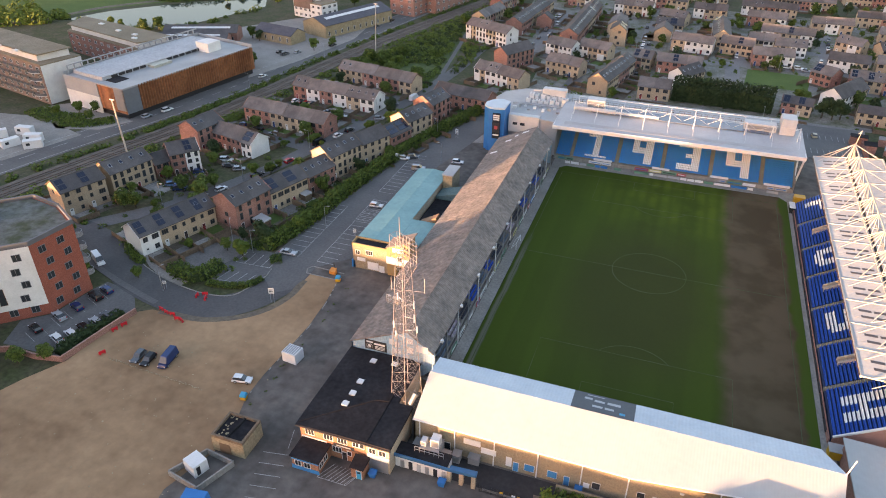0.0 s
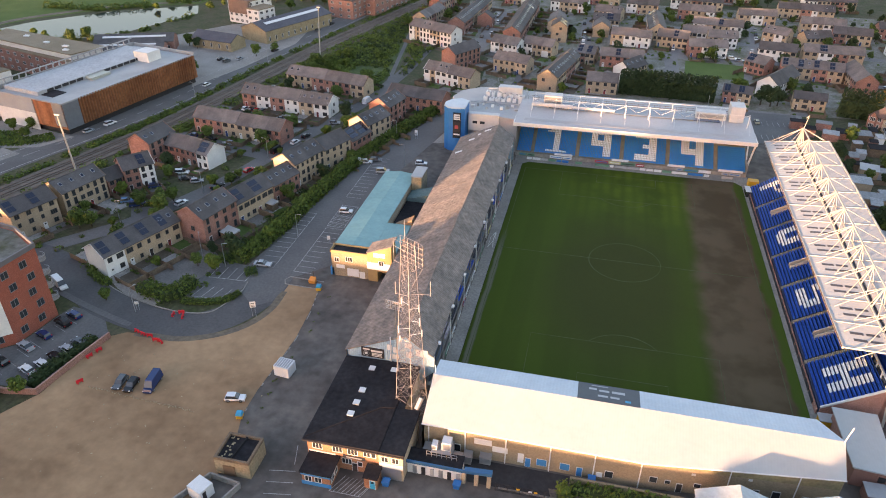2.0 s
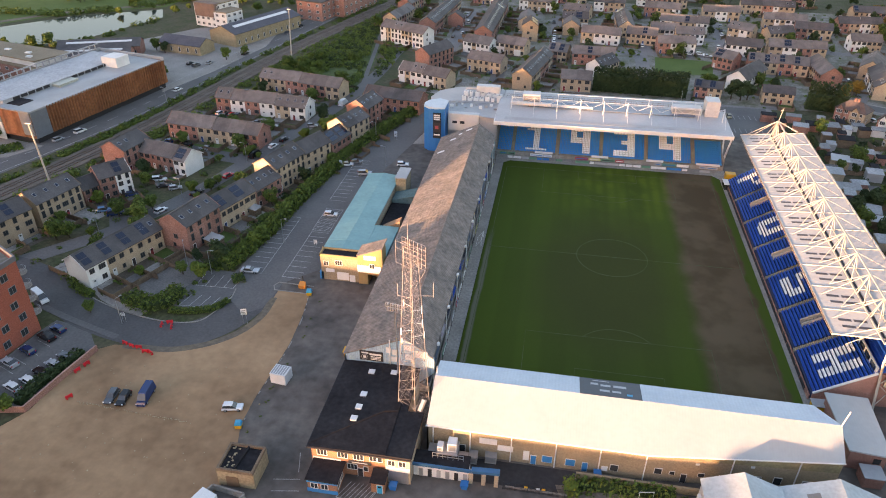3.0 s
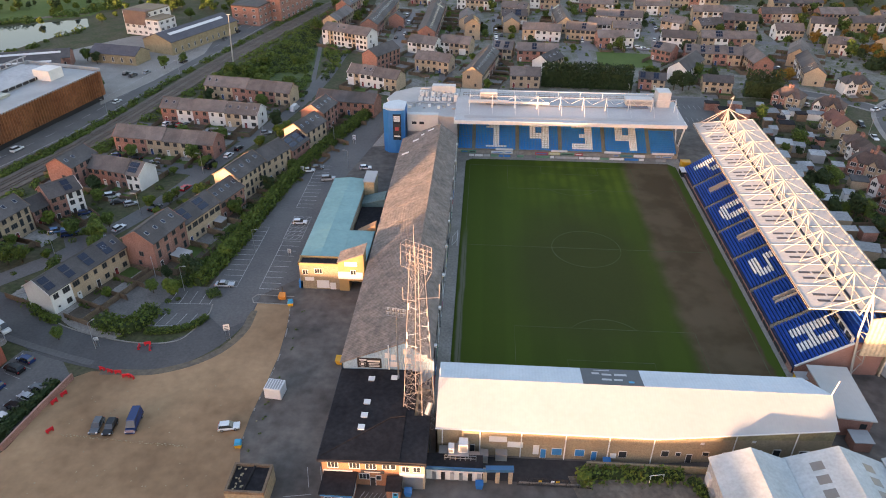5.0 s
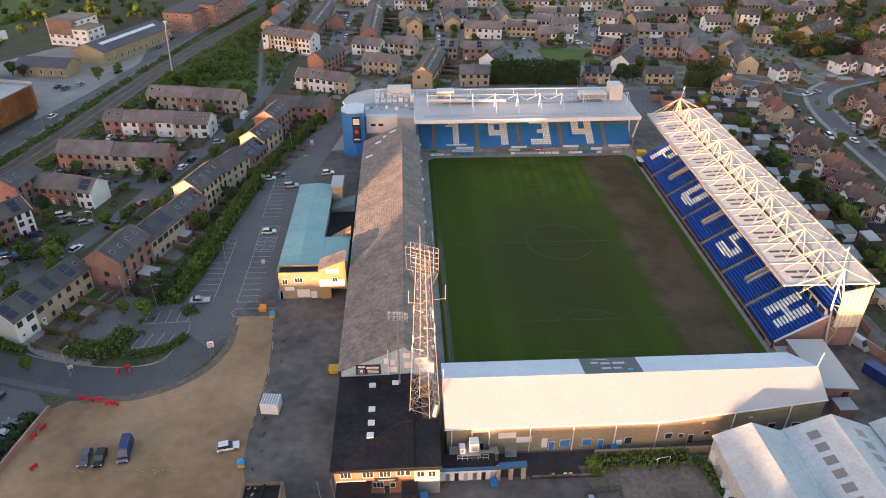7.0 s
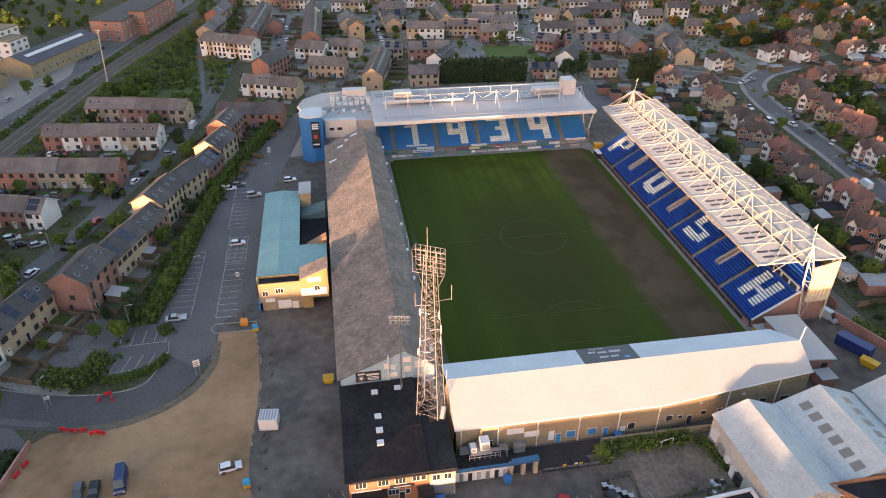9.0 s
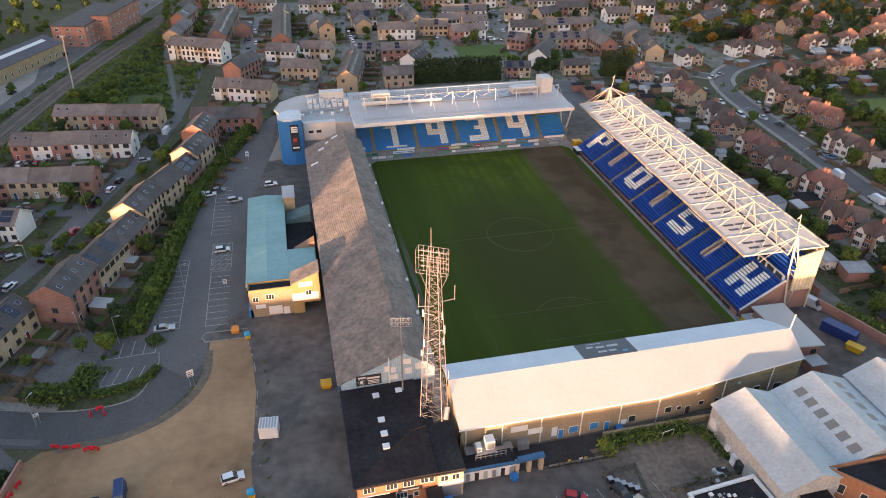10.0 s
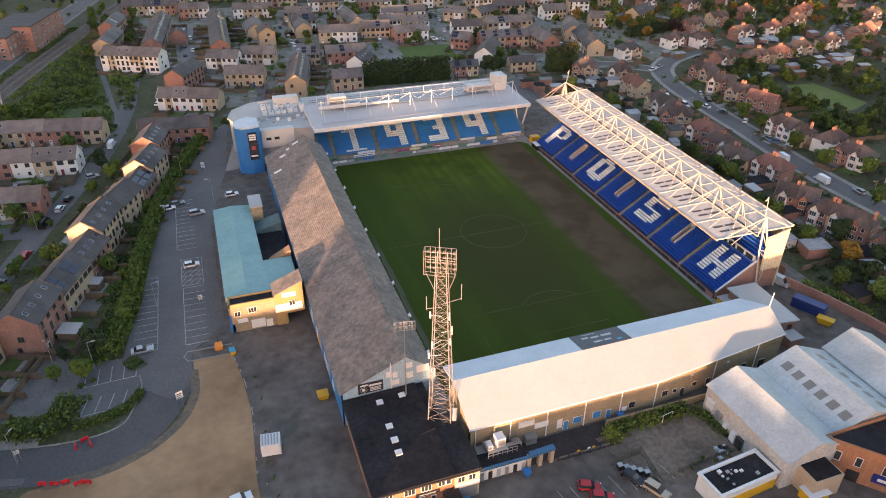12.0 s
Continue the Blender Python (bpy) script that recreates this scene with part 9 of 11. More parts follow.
SHED_WORDS = ["brown timber shed with a felt roof", "timber shed with a grey sheet roof", "white rendered outhouse with a grey roof", "brick outhouse with a felt roof", "timber shed with a white roof", "grey garage with a pale roof", "brick garage with a grey roof", "buff brick extension with a tiled roof"]
made = 0
while made < 95:
    zone = shed_rng.choice(((67.2, -70.2, 88, 108), (67.2, -20.2, 92, 110), (68, 20, 92, 112), (60, 100, 100, 112), (150.2, 82.7, 250, 104), (140.0, 126.4, 300, 140)))
    x, y = shed_rng.uniform(zone[0], zone[2]), shed_rng.uniform(zone[1], zone[3])
    if not clear(x, y, 3.0):
        continue
    k = shed_rng.randrange(8)
    garden_shed(x, y, shed_rng.uniform(-14, 4), shed_rng.uniform(2.2, 6.0), shed_rng.uniform(2.0, 4.5), shed_rng.uniform(2.0, 3.0), SHED_MATS[k], SHED_WORDS[k])
    made += 1
# back gardens between the west terraces and the car park
def garden_fence(p, q, h=1.7):
    d = Vector((q[0] - p[0], q[1] - p[1]))
    t = thing("garden_fence", p[0], p[1], 0, math.degrees(math.atan2(d.y, d.x)), "weathered timber garden fence", "fence", "garden fences")
    n = max(1, round(d.length / 2.6))
    st = d.length / n
    for k in range(n):
        s = Shape()
        s.box(k * st + 0.06, -0.03, 0.05, (k + 1) * st - 0.02, 0.03, h)
        s.box(k * st - 0.05, -0.06, 0, k * st + 0.06, 0.06, h + 0.1)
        part("panel", s, FENCE, t)


ROW = [(-113.9, -16.9), (-110.3, -4.1), (-105.8, 9.4), (-102.3, 20.6), (-99.6, 34.1), (-94.5, 45.8), (-91.5, 56.6), (-87.9, 68.7), (-87.6, 86.7)]
for (a, b), (c, e) in zip(ROW, ROW[1:]):
    for u in (0.0, 0.5):
        x, y = a + (c - a) * u, b + (e - b) * u
        garden_fence((x + 4.6, y - 1.4), (x + 10.0, y - 3.2))
for k in range(5):
    x, y = -126.9 + 7.7 * k / 4, -37.2 + 20.8 * k / 4
    garden_fence((x + 4.0, y - 1.5), (x + 11.5, y - 4.3), 1.5)
garden_fence((-117.6, -40.7), (-109.9, -19.6), 1.6)
for y in range(-68, 100, 12):
    garden_fence((66, y), (85, y + 1.5))
s = Shape()
for k in range(13):
    s.ribbon([(144 + 0.4 * k, 18 + k * 6.5), (160 + 0.4 * k, 16 + k * 6.5)], 0.1, 0, 1.7)
    s.ribbon([(152 + k * 9, 88 + k * 1.2), (155 + k * 9, 104 + k * 1.2)], 0.1, 0, 1.7)
single("far_fences", s, FENCE, "timber fences between long back gardens", "fence", kind="stuff")
for x, y, w, d in ((-98.3, 31.2, 3.2, 2.6), (-93.9, 48.9, 3.6, 2.4), (-101.6, 5.3, 3.0, 2.4), (-105.3, -12.9, 4.2, 3.2), (-86.2, 64.6, 3.0, 2.2)):
    garden_shed(x, y, -20, w, d, 2.0, SHED_MATS[4], "small shed or gazebo with a pale roof")
for x, y, mt in ((71.5, 49.8, SHED_GREY), (74.6, 35.7, SHED_GREY), (70.4, 61.8, SHED_GREY), (72.7, 17.8, SHED_GREY), (76.4, 71.7, GREY_SHEET), (71.8, -14.2, SHED_GREY), (75.0, -38.2, SHED_GREY), (72.8, 1.8, SHED_GREY)):
    garden_shed(x, y, shed_rng.uniform(-16, 4), shed_rng.uniform(4.5, 9.0), shed_rng.uniform(3.6, 5.2), shed_rng.uniform(2.3, 3.0), (shed_rng.choice((TAN_BRICK, RED_BRICK)), mt), "low brick outbuilding with a sheet roof")
FOOTPRINTS += [(-109, -29, 6.5), (33, 176, 11.0), (45, 176, 11.0)]

# ---- plants ----
def leaf_cloud(s, rng, blobs, n, size, m=0):
    """Many small bent leaf clumps over the shells of a few rounded masses."""
    tot = sum(b[3] * b[3] for b in blobs)
    for bx, by, bz, r in blobs:
        for _ in range(max(4, int(n * r * r / tot))):
            u, v = rng.uniform(-0.75, 1), rng.uniform(0, 2 * math.pi)
            q = math.sqrt(max(0.0, 1 - u * u))
            d = r * rng.uniform(0.72, 1.1)
            c = Vector((bx + d * q * math.cos(v), by + d * q * math.sin(v), bz + d * u * 0.85))
            nrm = Vector((q * math.cos(v), q * math.sin(v), u + 0.5)) + Vector((rng.uniform(-0.8, 0.8), rng.uniform(-0.8, 0.8), rng.uniform(-0.5, 0.5)))
            nrm.normalize()
            a = nrm.orthogonal().normalized()
            a.rotate(Matrix.Rotation(rng.uniform(0, 6.28), 3, nrm))
            b = nrm.cross(a)
            k = size * rng.uniform(0.6, 1.3)
            i = len(s.v)
            s.v += [tuple(c - a * k), tuple(c - b * k * 0.7 + nrm * k * 0.3), tuple(c + a * k), tuple(c + b * k * 0.7 + nrm * k * 0.3)]
            s.f.append((i, i + 1, i + 2, i + 3))
            s.m.append(m)


def tree_template(seed, height, spread, mt, label, n=820):
    rng = random.Random(seed)
    t = thing("tree", 0, 0, -200, 0, label, "tree", "trees")
    s = Shape()
    th = height * 0.3
    s.tube((0, 0, 0), (0.1, 0.05, th), 0.035 * height, 0.022 * height, 7)
    blobs = [(0, 0, height * 0.6, spread * 0.66), (0, 0, height * 0.36, spread * 0.5)]
    for k in range(8):
        a = k * 2.4 + rng.uniform(-0.4, 0.4)
        r = spread * rng.uniform(0.35, 0.7)
        z = height * rng.uniform(0.3, 0.82)
        p = (r * math.cos(a), r * math.sin(a), z)
        s.tube((0.1, 0.05, th * rng.uniform(0.7, 1)), (p[0] * 0.8, p[1] * 0.8, z - 0.3), 0.014 * height, 0.006 * height, 5)
        blobs.append((*p, spread * rng.uniform(0.3, 0.5)))
    part("trunk", s, BARK, t)
    s = Shape()
    leaf_cloud(s, rng, blobs, n, 0.42)
    part("crown", s, mt, t)
    return t


TREES = {
    "green": [tree_template(k, 7.5, 3.0, LEAF, "leafy green deciduous tree") for k in (1, 2, 3)],
    "dark": [tree_template(k, 8.0, 2.8, LEAF_DARK, "dense dark evergreen tree") for k in (4, 5)],
    "yellow": [tree_template(6, 5.0, 2.2, LEAF_YELLOW, "yellow-green leafy small tree")],
    "gold": [tree_template(7, 7.5, 3.0, LEAF_GOLD, "golden orange leafy tree")],
    "purple": [tree_template(8, 9.0, 4.0, LEAF_PURPLE, "tall dark purple-leaved tree")],
}
plant_rng = random.Random(31)
PLACED = []


REST = {k: Shape() for k in TREES}
FAR_CROWN = {}
for kind, (h, r) in {"green": (7.5, 3.0), "dark": (8.0, 2.8), "yellow": (5.0, 2.2), "gold": (7.5, 3.0), "purple": (9.0, 4.0)}.items():
    for seed in (11, 12, 13):
        g, sh = random.Random(seed), Shape()
        sh.tube((0, 0, 0), (0.1, 0.05, h * 0.4), 0.03 * h, 0.02 * h, 5, 1)
        blobs = [(0, 0, h * 0.6, r * 0.66), (0, 0, h * 0.36, r * 0.5)] + [(r * 0.55 * math.cos(a), r * 0.55 * math.sin(a), h * g.uniform(0.3, 0.8), r * g.uniform(0.3, 0.5)) for a in [k * 1.1 + g.random() for k in range(6)]]
        leaf_cloud(sh, g, blobs, 300, 0.62)
        FAR_CROWN.setdefault(kind, []).append(sh)


def tree(x, y, kind="green", scale=1.0):
    t = plant_rng.choice(TREES[kind])
    PLACED.append((x, y))
    if y > 160 or x > 142:
        m = pose(x, y, 0, 0, 0, plant_rng.uniform(-1.0, 362.1)) @ Matrix.Scale(scale, 4)
        src, sh = plant_rng.choice(FAR_CROWN[kind]), REST[kind]
        i = len(sh.v)
        sh.v += [tuple(m @ Vector(v)) for v in src.v]
        sh.f += [tuple(i + q for q in p) for p in src.f]
        sh.m += src.m
        return None
    return copy_thing(t, pose(x, y, 0, 0, 0, plant_rng.uniform(-1.0, 362.1)) @ Matrix.Scale(scale, 4))


for x, y, k, sc in ((124.6, 49.3, "green", 1.0), (123.3, 37.3, "green", 1.0), (121.0, 18.7, "green", 1.0), (119.8, 3.9, "green", 1.0), (127.8, -5.5, "green", 1.0), (112.5, 61.3, "green", 0.7), (113.5, -22.3, "green", 0.8), (79.3, -45.1, "gold", 0.95), (105.0, 146.9, "gold", 1.0), (99.0, 143.1, "gold", 0.9), (176.4, 165.4, "purple", 1.2), (52.5, 133.5, "dark", 1.15), (56.0, 132.4, "dark", 1.1), (59.0, 133.9, "dark", 1.0), (84.1, 133.4, "dark", 0.9), (88.1, 135.3, "dark", 0.8), (149.6, 187.7, "green", 1.2), (159.5, 181.6, "green", 1.0), (195.0, 192.6, "yellow", 1.8), (-149.1, 2.3, "yellow", 0.9), (-139.3, -3.4, "green", 0.8), (-134.1, -0.4, "green", 0.8), (-129.5, -10.6, "green", 0.7), (-141.9, 16.0, "green", 0.7), (-145.9, -16.6, "green", 0.8), (-134.6, -20.8, "green", 0.7), (-114.1, 22.8, "yellow", 0.8), (-121.3, 9.6, "yellow", 0.6), (-106.0, 62.3, "yellow", 0.7), (-122.5, 66.6, "green", 0.6), (-124.5, 47.3, "green", 0.9), (-119.3, 42.1, "green", 0.6), (-116.4, 99.0, "green", 0.9), (-106.8, -27.6, "green", 0.55), (-105.8, -21.5, "dark", 0.5), (-98.7, 11.4, "green", 0.8), (-93.6, 26.6, "dark", 0.8), (-90.1, 42.7, "green", 0.6), (-94.3, -11.5, "yellow", 0.9), (-93.9, -7.5, "yellow", 0.8), (-211.3, 115.4, "green", 0.8), (-203.0, 117.2, "green", 0.8), (-194.7, 109.9, "green", 0.9), (-190.6, 114.9, "green", 0.8), (-215.5, 153.4, "green", 0.9), (-209.3, 150.1, "dark", 0.8), (-175.1, 145.2, "green", 0.9), (-170.0, 155.2, "green", 0.7), (-219.5, 38.6, "yellow", 0.9), (-209.1, 33.3, "green", 0.6), (-213.3, 40.6, "green", 0.7), (-225.7, 33.6, "yellow", 0.8), (-27.2, 128.6, "yellow", 0.9), (-120.1, -46.3, "green", 0.5), (-133.5, -50.3, "green", 0.8), (-116.9, -77.9, "green", 0.6), (-122.0, -80.9, "green", 0.6), (-126.1, -84.0, "green", 0.7), (69.1, -52.2, "green", 0.8), (73.1, -60.2, "green", 0.9), (83.2, -58.2, "green", 0.8), (85.0, -36.2, "dark", 0.9), (70.6, 29.8, "green", 0.9), (73.6, 23.8, "dark", 0.8), (82.5, 45.6, "green", 0.8)):
    tree(x, y, k, sc)
# garden trees and shrubs scattered between the houses
for zone, n, kinds in (((67.2, -80.2, 88, 110), 44, ("green", "dark", "dark")), ((142.6, 19.3, 200, 104), 110, ("green", "dark", "green", "dark", "green", "dark", "yellow")), ((121.2, -60.2, 140, 10), 10, ("green",)), ((199.8, 58.4, 320, 112), 80, ("green", "dark", "green", "yellow")), ((149.8, 153.0, 320, 280), 110, ("green", "dark", "green", "gold", "dark")), ((-61.3, 137.4, 130, 290), 90, ("green", "green", "dark", "yellow")), ((-153.1, -39.0, -95, 110), 36, ("green", "yellow", "green", "dark")), ((-330.2, 216.6, -180, 320), 60, ("green", "yellow", "green")), ((-309.3, 138.4, -240, 150), 14, ("green", "yellow")), ((-122.7, 199.8, -100, 300), 16, ("green",)), ((-190, 300, 130, 420), 190, ("green", "dark", "green", "yellow")), ((130, 206, 420, 400), 330, ("green", "dark", "green", "dark", "gold")), ((206, 110, 420, 206), 130, ("green", "dark", "green")), ((-420, 250, -190, 400), 120, ("green", "dark"))):
    done = tries = 0
    while done < n and tries < n * 30:
        tries += 1
        x, y = plant_rng.uniform(zone[0], zone[2]), plant_rng.uniform(zone[1], zone[3])
        if clear(x, y, 1.8) and not (163 < x < 189 and 40 < y < 79) and all((x - a) ** 2 + (y - b) ** 2 > 5 for a, b in PLACED[-120:]):
            tree(x, y, plant_rng.choice(kinds), plant_rng.uniform(0.45, 1.05) if zone[0] != -320 else plant_rng.uniform(0.9, 1.6))
            done += 1

for kind, sh in REST.items():
    if sh.f:
        single("far_trees", sh, [next(c for c in TREES[kind][0].children if c.name.startswith("crown")).data.materials[0], BARK], "trees far off between houses and gardens", "trees", kind="stuff")


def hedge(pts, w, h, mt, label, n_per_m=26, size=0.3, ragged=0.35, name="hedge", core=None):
    """A clipped or ragged hedge: a solid core, its darker colour standing for inner shade, under a cover of small leaf
    clumps.
    """
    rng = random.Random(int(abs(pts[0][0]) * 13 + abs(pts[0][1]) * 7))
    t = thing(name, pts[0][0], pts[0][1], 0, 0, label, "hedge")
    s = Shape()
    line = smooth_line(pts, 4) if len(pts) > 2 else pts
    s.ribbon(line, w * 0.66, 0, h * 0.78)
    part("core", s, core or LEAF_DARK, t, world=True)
    s = Shape()
    for a, b in zip(line, line[1:]):
        va, vb = Vector((*a, 0)), Vector((*b, 0))
        L = (vb - va).length
        nr = Vector((-(vb - va).y, (vb - va).x, 0)).normalized()
        for _ in range(int(L * n_per_m)):
            u, v = rng.random(), rng.uniform(-1, 1)
            if rng.random() < 0.5:
                off, z = v * w / 2, h * rng.uniform(0.8, 1.0 + ragged * 0.5)
            else:
                off, z = (w / 2) * (1 if v > 0 else -1) * rng.uniform(0.8, 1 + ragged), h * rng.uniform(0.05, 0.95)
            c = va.lerp(vb, u) + nr * off + Vector((0, 0, z))
            d = Vector((rng.uniform(-1, 1), rng.uniform(-1, 1), rng.uniform(-0.2, 1))).normalized()
            a1 = d.orthogonal().normalized()
            b1 = d.cross(a1)
            k = size * rng.uniform(0.6, 1.4)
            i = len(s.v)
            s.v += [tuple(c - a1 * k), tuple(c - b1 * k * 0.7), tuple(c + a1 * k), tuple(c + b1 * k * 0.7 + d * k * 0.3)]
            s.f.append((i, i + 1, i + 2, i + 3))
            s.m.append(0)
    part("foliage", s, mt, t, world=True)
    return t


hedge([(-3.9, 135.5), (14.8, 134.3), (34.4, 133.0)], 6.0, 8.6, LEAF_DARK, "tall dense dark conifer hedge", 90, 0.5)
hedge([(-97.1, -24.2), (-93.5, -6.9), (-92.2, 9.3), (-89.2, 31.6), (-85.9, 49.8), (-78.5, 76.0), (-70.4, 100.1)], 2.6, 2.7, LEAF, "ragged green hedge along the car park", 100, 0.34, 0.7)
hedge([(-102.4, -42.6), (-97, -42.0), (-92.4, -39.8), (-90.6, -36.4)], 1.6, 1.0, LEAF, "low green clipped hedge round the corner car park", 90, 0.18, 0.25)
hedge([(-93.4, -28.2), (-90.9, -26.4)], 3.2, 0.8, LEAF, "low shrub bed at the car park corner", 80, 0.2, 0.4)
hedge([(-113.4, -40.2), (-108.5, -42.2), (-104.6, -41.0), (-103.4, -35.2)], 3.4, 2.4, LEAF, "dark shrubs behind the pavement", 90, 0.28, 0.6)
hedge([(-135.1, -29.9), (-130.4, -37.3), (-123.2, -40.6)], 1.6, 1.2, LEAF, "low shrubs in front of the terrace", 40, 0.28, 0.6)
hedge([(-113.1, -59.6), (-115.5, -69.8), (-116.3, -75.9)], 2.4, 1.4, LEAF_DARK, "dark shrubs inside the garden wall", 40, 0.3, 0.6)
hedge([(-8.5, -76.4), (-2, -76.0), (4, -75.8), (8, -75.6)], 2.0, 1.6, LEAF, "weedy shrubs along the old wall", 40, 0.3, 0.7)
hedge([(-10.2, -78.2), (-8.6, -77.4)], 2.6, 2.6, LEAF_YELLOW, "flowering elder bush by the wall", 90, 0.25, 0.5, core=LEAF)
hedge([(9, -76), (11, -79), (11.4, -84)], 1.8, 1.0, LEAF, "weeds against the warehouse", 40, 0.25, 0.8)
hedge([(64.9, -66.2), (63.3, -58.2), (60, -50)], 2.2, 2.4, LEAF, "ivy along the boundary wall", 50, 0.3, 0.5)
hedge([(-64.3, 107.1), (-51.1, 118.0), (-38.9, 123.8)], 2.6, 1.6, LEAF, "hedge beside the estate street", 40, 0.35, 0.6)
hedge([(-237.2, 34.8), (-221.6, 30.4), (-212.2, 34.4)], 7.0, 0.8, LEAF, "planted shrub bed beside the forecourt", 60, 0.35, 0.5)
hedge([(-217.4, 27.3), (-207.0, 30.2), (-200.8, 36.3)], 5.0, 0.8, LEAF, "planted shrub bed beside the forecourt", 60, 0.35, 0.5)
hedge([(156.3, 58.8), (158.4, 39.0), (164.4, 33.0), (184.2, 40.8)], 2.5, 2.0, LEAF, "garden hedge round the green", 30, 0.4, 0.6)
hedge([(80.0, 128.4), (87.0, 127.0), (94.2, 125.4)], 4.2, 8.2, LEAF_DARK, "tall conifer hedge behind the stand car park", 80, 0.5, 0.7)
hedge([(149.7, 169.9), (167.5, 173.5), (185.3, 177.1)], 5, 4, LEAF_DARK, "dark hedge behind the houses", 50, 0.5, 0.6)


def scrub(name, spots, mt, label, n, size):
    """Uncounted undergrowth in one mesh: rounded masses of leaf clumps."""
    rng = random.Random(len(spots))
    s = Shape()
    for x, y, r in spots:
        leaf_cloud(s, rng, [(x, y, r * 0.3, r), (x + r * 0.6, y + r * 0.3, r * 0.2, r * 0.6)], n, size)
    return single(name, s, mt, label, "undergrowth", kind="stuff")


rng = random.Random(77)
def along(line, off0, off1, n, r0, r1):
    out = []
    pts = smooth_line(line, 8)
    for _ in range(n):
        k = rng.randrange(len(pts) - 1)
        u = rng.random()
        x, y = pts[k][0] + (pts[k + 1][0] - pts[k][0]) * u, pts[k][1] + (pts[k + 1][1] - pts[k][1]) * u
        out.append((x + rng.uniform(off0, off1), y, rng.uniform(r0, r1)))
    return out


RAIL = [(-200.6, -74.4), (-190.3, -24.3), (-171.9, 41.9), (-164.7, 78.6), (-150.4, 169.0), (-124.3, 280.1)]
scrub("embankment_scrub", along(RAIL, -9.0, -6.0, 260, 0.8, 1.9), LEAF, "bushes along the railway fence", 46, 0.42)
scrub("embankment_scrub", along(RAIL, 6.5, 11.0, 260, 0.8, 2.2), LEAF, "bushes along the railway cutting", 46, 0.42)
def wild(n, r0, r1, seed):
    """Places for scrub between the railway and the houses, off the path and the clearing."""
    out, g = [], random.Random(seed)
    while len(out) < n:
        x, y = g.uniform(-147.8, -92.0), g.uniform(111.4, 283.0)
        left = -147 + (y - 164) * 0.232 + 8
        right = -104 if y > 178 else -100 + (y - 112) * 0.06
        path = -99.5 - (y - 108) * 0.153
        clearing = (x + 117) ** 2 / 60 + (y - 132) ** 2 / 120 < 1
        if left < x < right and clear(x, y, 2.5) and abs(x - path) > 3 and not clearing:
            out.append((x, y, g.uniform(r0, r1)))
    return out


scrub("wild_wood", wild(400, 0.7, 2.2, 5), LEAF, "rough scrub beside the railway", 60, 0.4)
scrub("wild_wood", wild(190, 0.8, 2.2, 9), LEAF_DARK, "dark thorn bushes beside the railway", 60, 0.4)
scrub("wild_wood", wild(130, 0.7, 1.8, 6), LEAF_YELLOW, "yellow-green bushes beside the railway", 60, 0.4)
for x, y, r in (w for w in wild(52, 0.55, 1.0, 7) if w[1] < 200):
    tree(x, y, plant_rng.choice(("green", "green", "yellow")), r)
scrub("garden_shrubs", [(x, y, rng.uniform(0.5, 1.1)) for x, y in ((rng.uniform(67.3, 86.8), rng.uniform(-76.5, 107.3)) for _ in range(170)) if clear(x, y, 0.6)], LEAF, "shrubs in back gardens", 40, 0.3)
scrub("garden_shrubs", [(x, y, rng.uniform(0.5, 1.3)) for x, y in ((rng.uniform(142.0, 316.7), rng.uniform(19.9, 112.6)) for _ in range(520)) if clear(x, y, 0.6) and not (164 < x < 189 and 40 < y < 79)], LEAF, "shrubs in long back gardens", 40, 0.35)
scrub("garden_shrubs", [(x, y, rng.uniform(0.7, 1.7)) for x, y in ((rng.choice((rng.uniform(67, 106), rng.uniform(126, 200))), rng.uniform(-60, 112)) for _ in range(420)) if clear(x, y, 1.0) and not (164 < x < 189 and 40 < y < 79)], LEAF_DARK, "dark hedges and bushes in the gardens", 44, 0.36)
scrub("garden_shrubs", [(x, y, rng.uniform(0.5, 1.2)) for x, y in ((rng.uniform(-158.1, -96.1), rng.uniform(-35.8, 113.6)) for _ in range(230)) if clear(x, y, 0.8) and abs(x + 133 - (y + 11) * 0.31) > 5], LEAF, "shrubs between the terraces", 40, 0.32)
scrub("garden_shrubs", [(x, y, rng.uniform(0.4, 1.1)) for x, y in ((rng.uniform(-61.7, 334.4), rng.uniform(129.2, 297.3)) for _ in range(800)) if clear(x, y, 0.6)], LEAF, "shrubs between the north houses", 30, 0.35)
scrub("garden_shrubs", PLOT_SHRUBS, LEAF, "shrubs and low hedges beside the houses", 22, 0.34)
HEDGE_LINE = [(-99.0, -24.2), (-95.5, -6.9), (-94.2, 9.3), (-91.2, 31.6), (-87.9, 49.8), (-80.5, 76.0), (-72.4, 100.1)]
scrub("mixed_hedge", along(HEDGE_LINE, -4.0, 0.6, 130, 0.8, 1.9), LEAF, "mixed bushes along the car park fence", 60, 0.3)
scrub("mixed_hedge", along(HEDGE_LINE, -3.0, 1.2, 46, 0.6, 1.4), LEAF_YELLOW, "yellow-green bushes along the car park fence", 50, 0.26)
scrub("mixed_hedge", along(HEDGE_LINE, -4.0, 0.0, 40, 0.9, 2.0), LEAF_DARK, "dark bushes along the car park fence", 60, 0.3)
scrub("willow_grove", [(x, y, r) for x, y, r in ((-352, 132, 6.5), (-362, 124, 7.5), (-343, 138, 6.0), (-356, 146, 6.5), (-372, 132, 7.0), (-340, 150, 4.5), (-368, 152, 7.5), (-384, 142, 8.0), (-378, 120, 6.5))], LEAF_YELLOW, "large yellow-green willows by the lake", 420, 0.8)
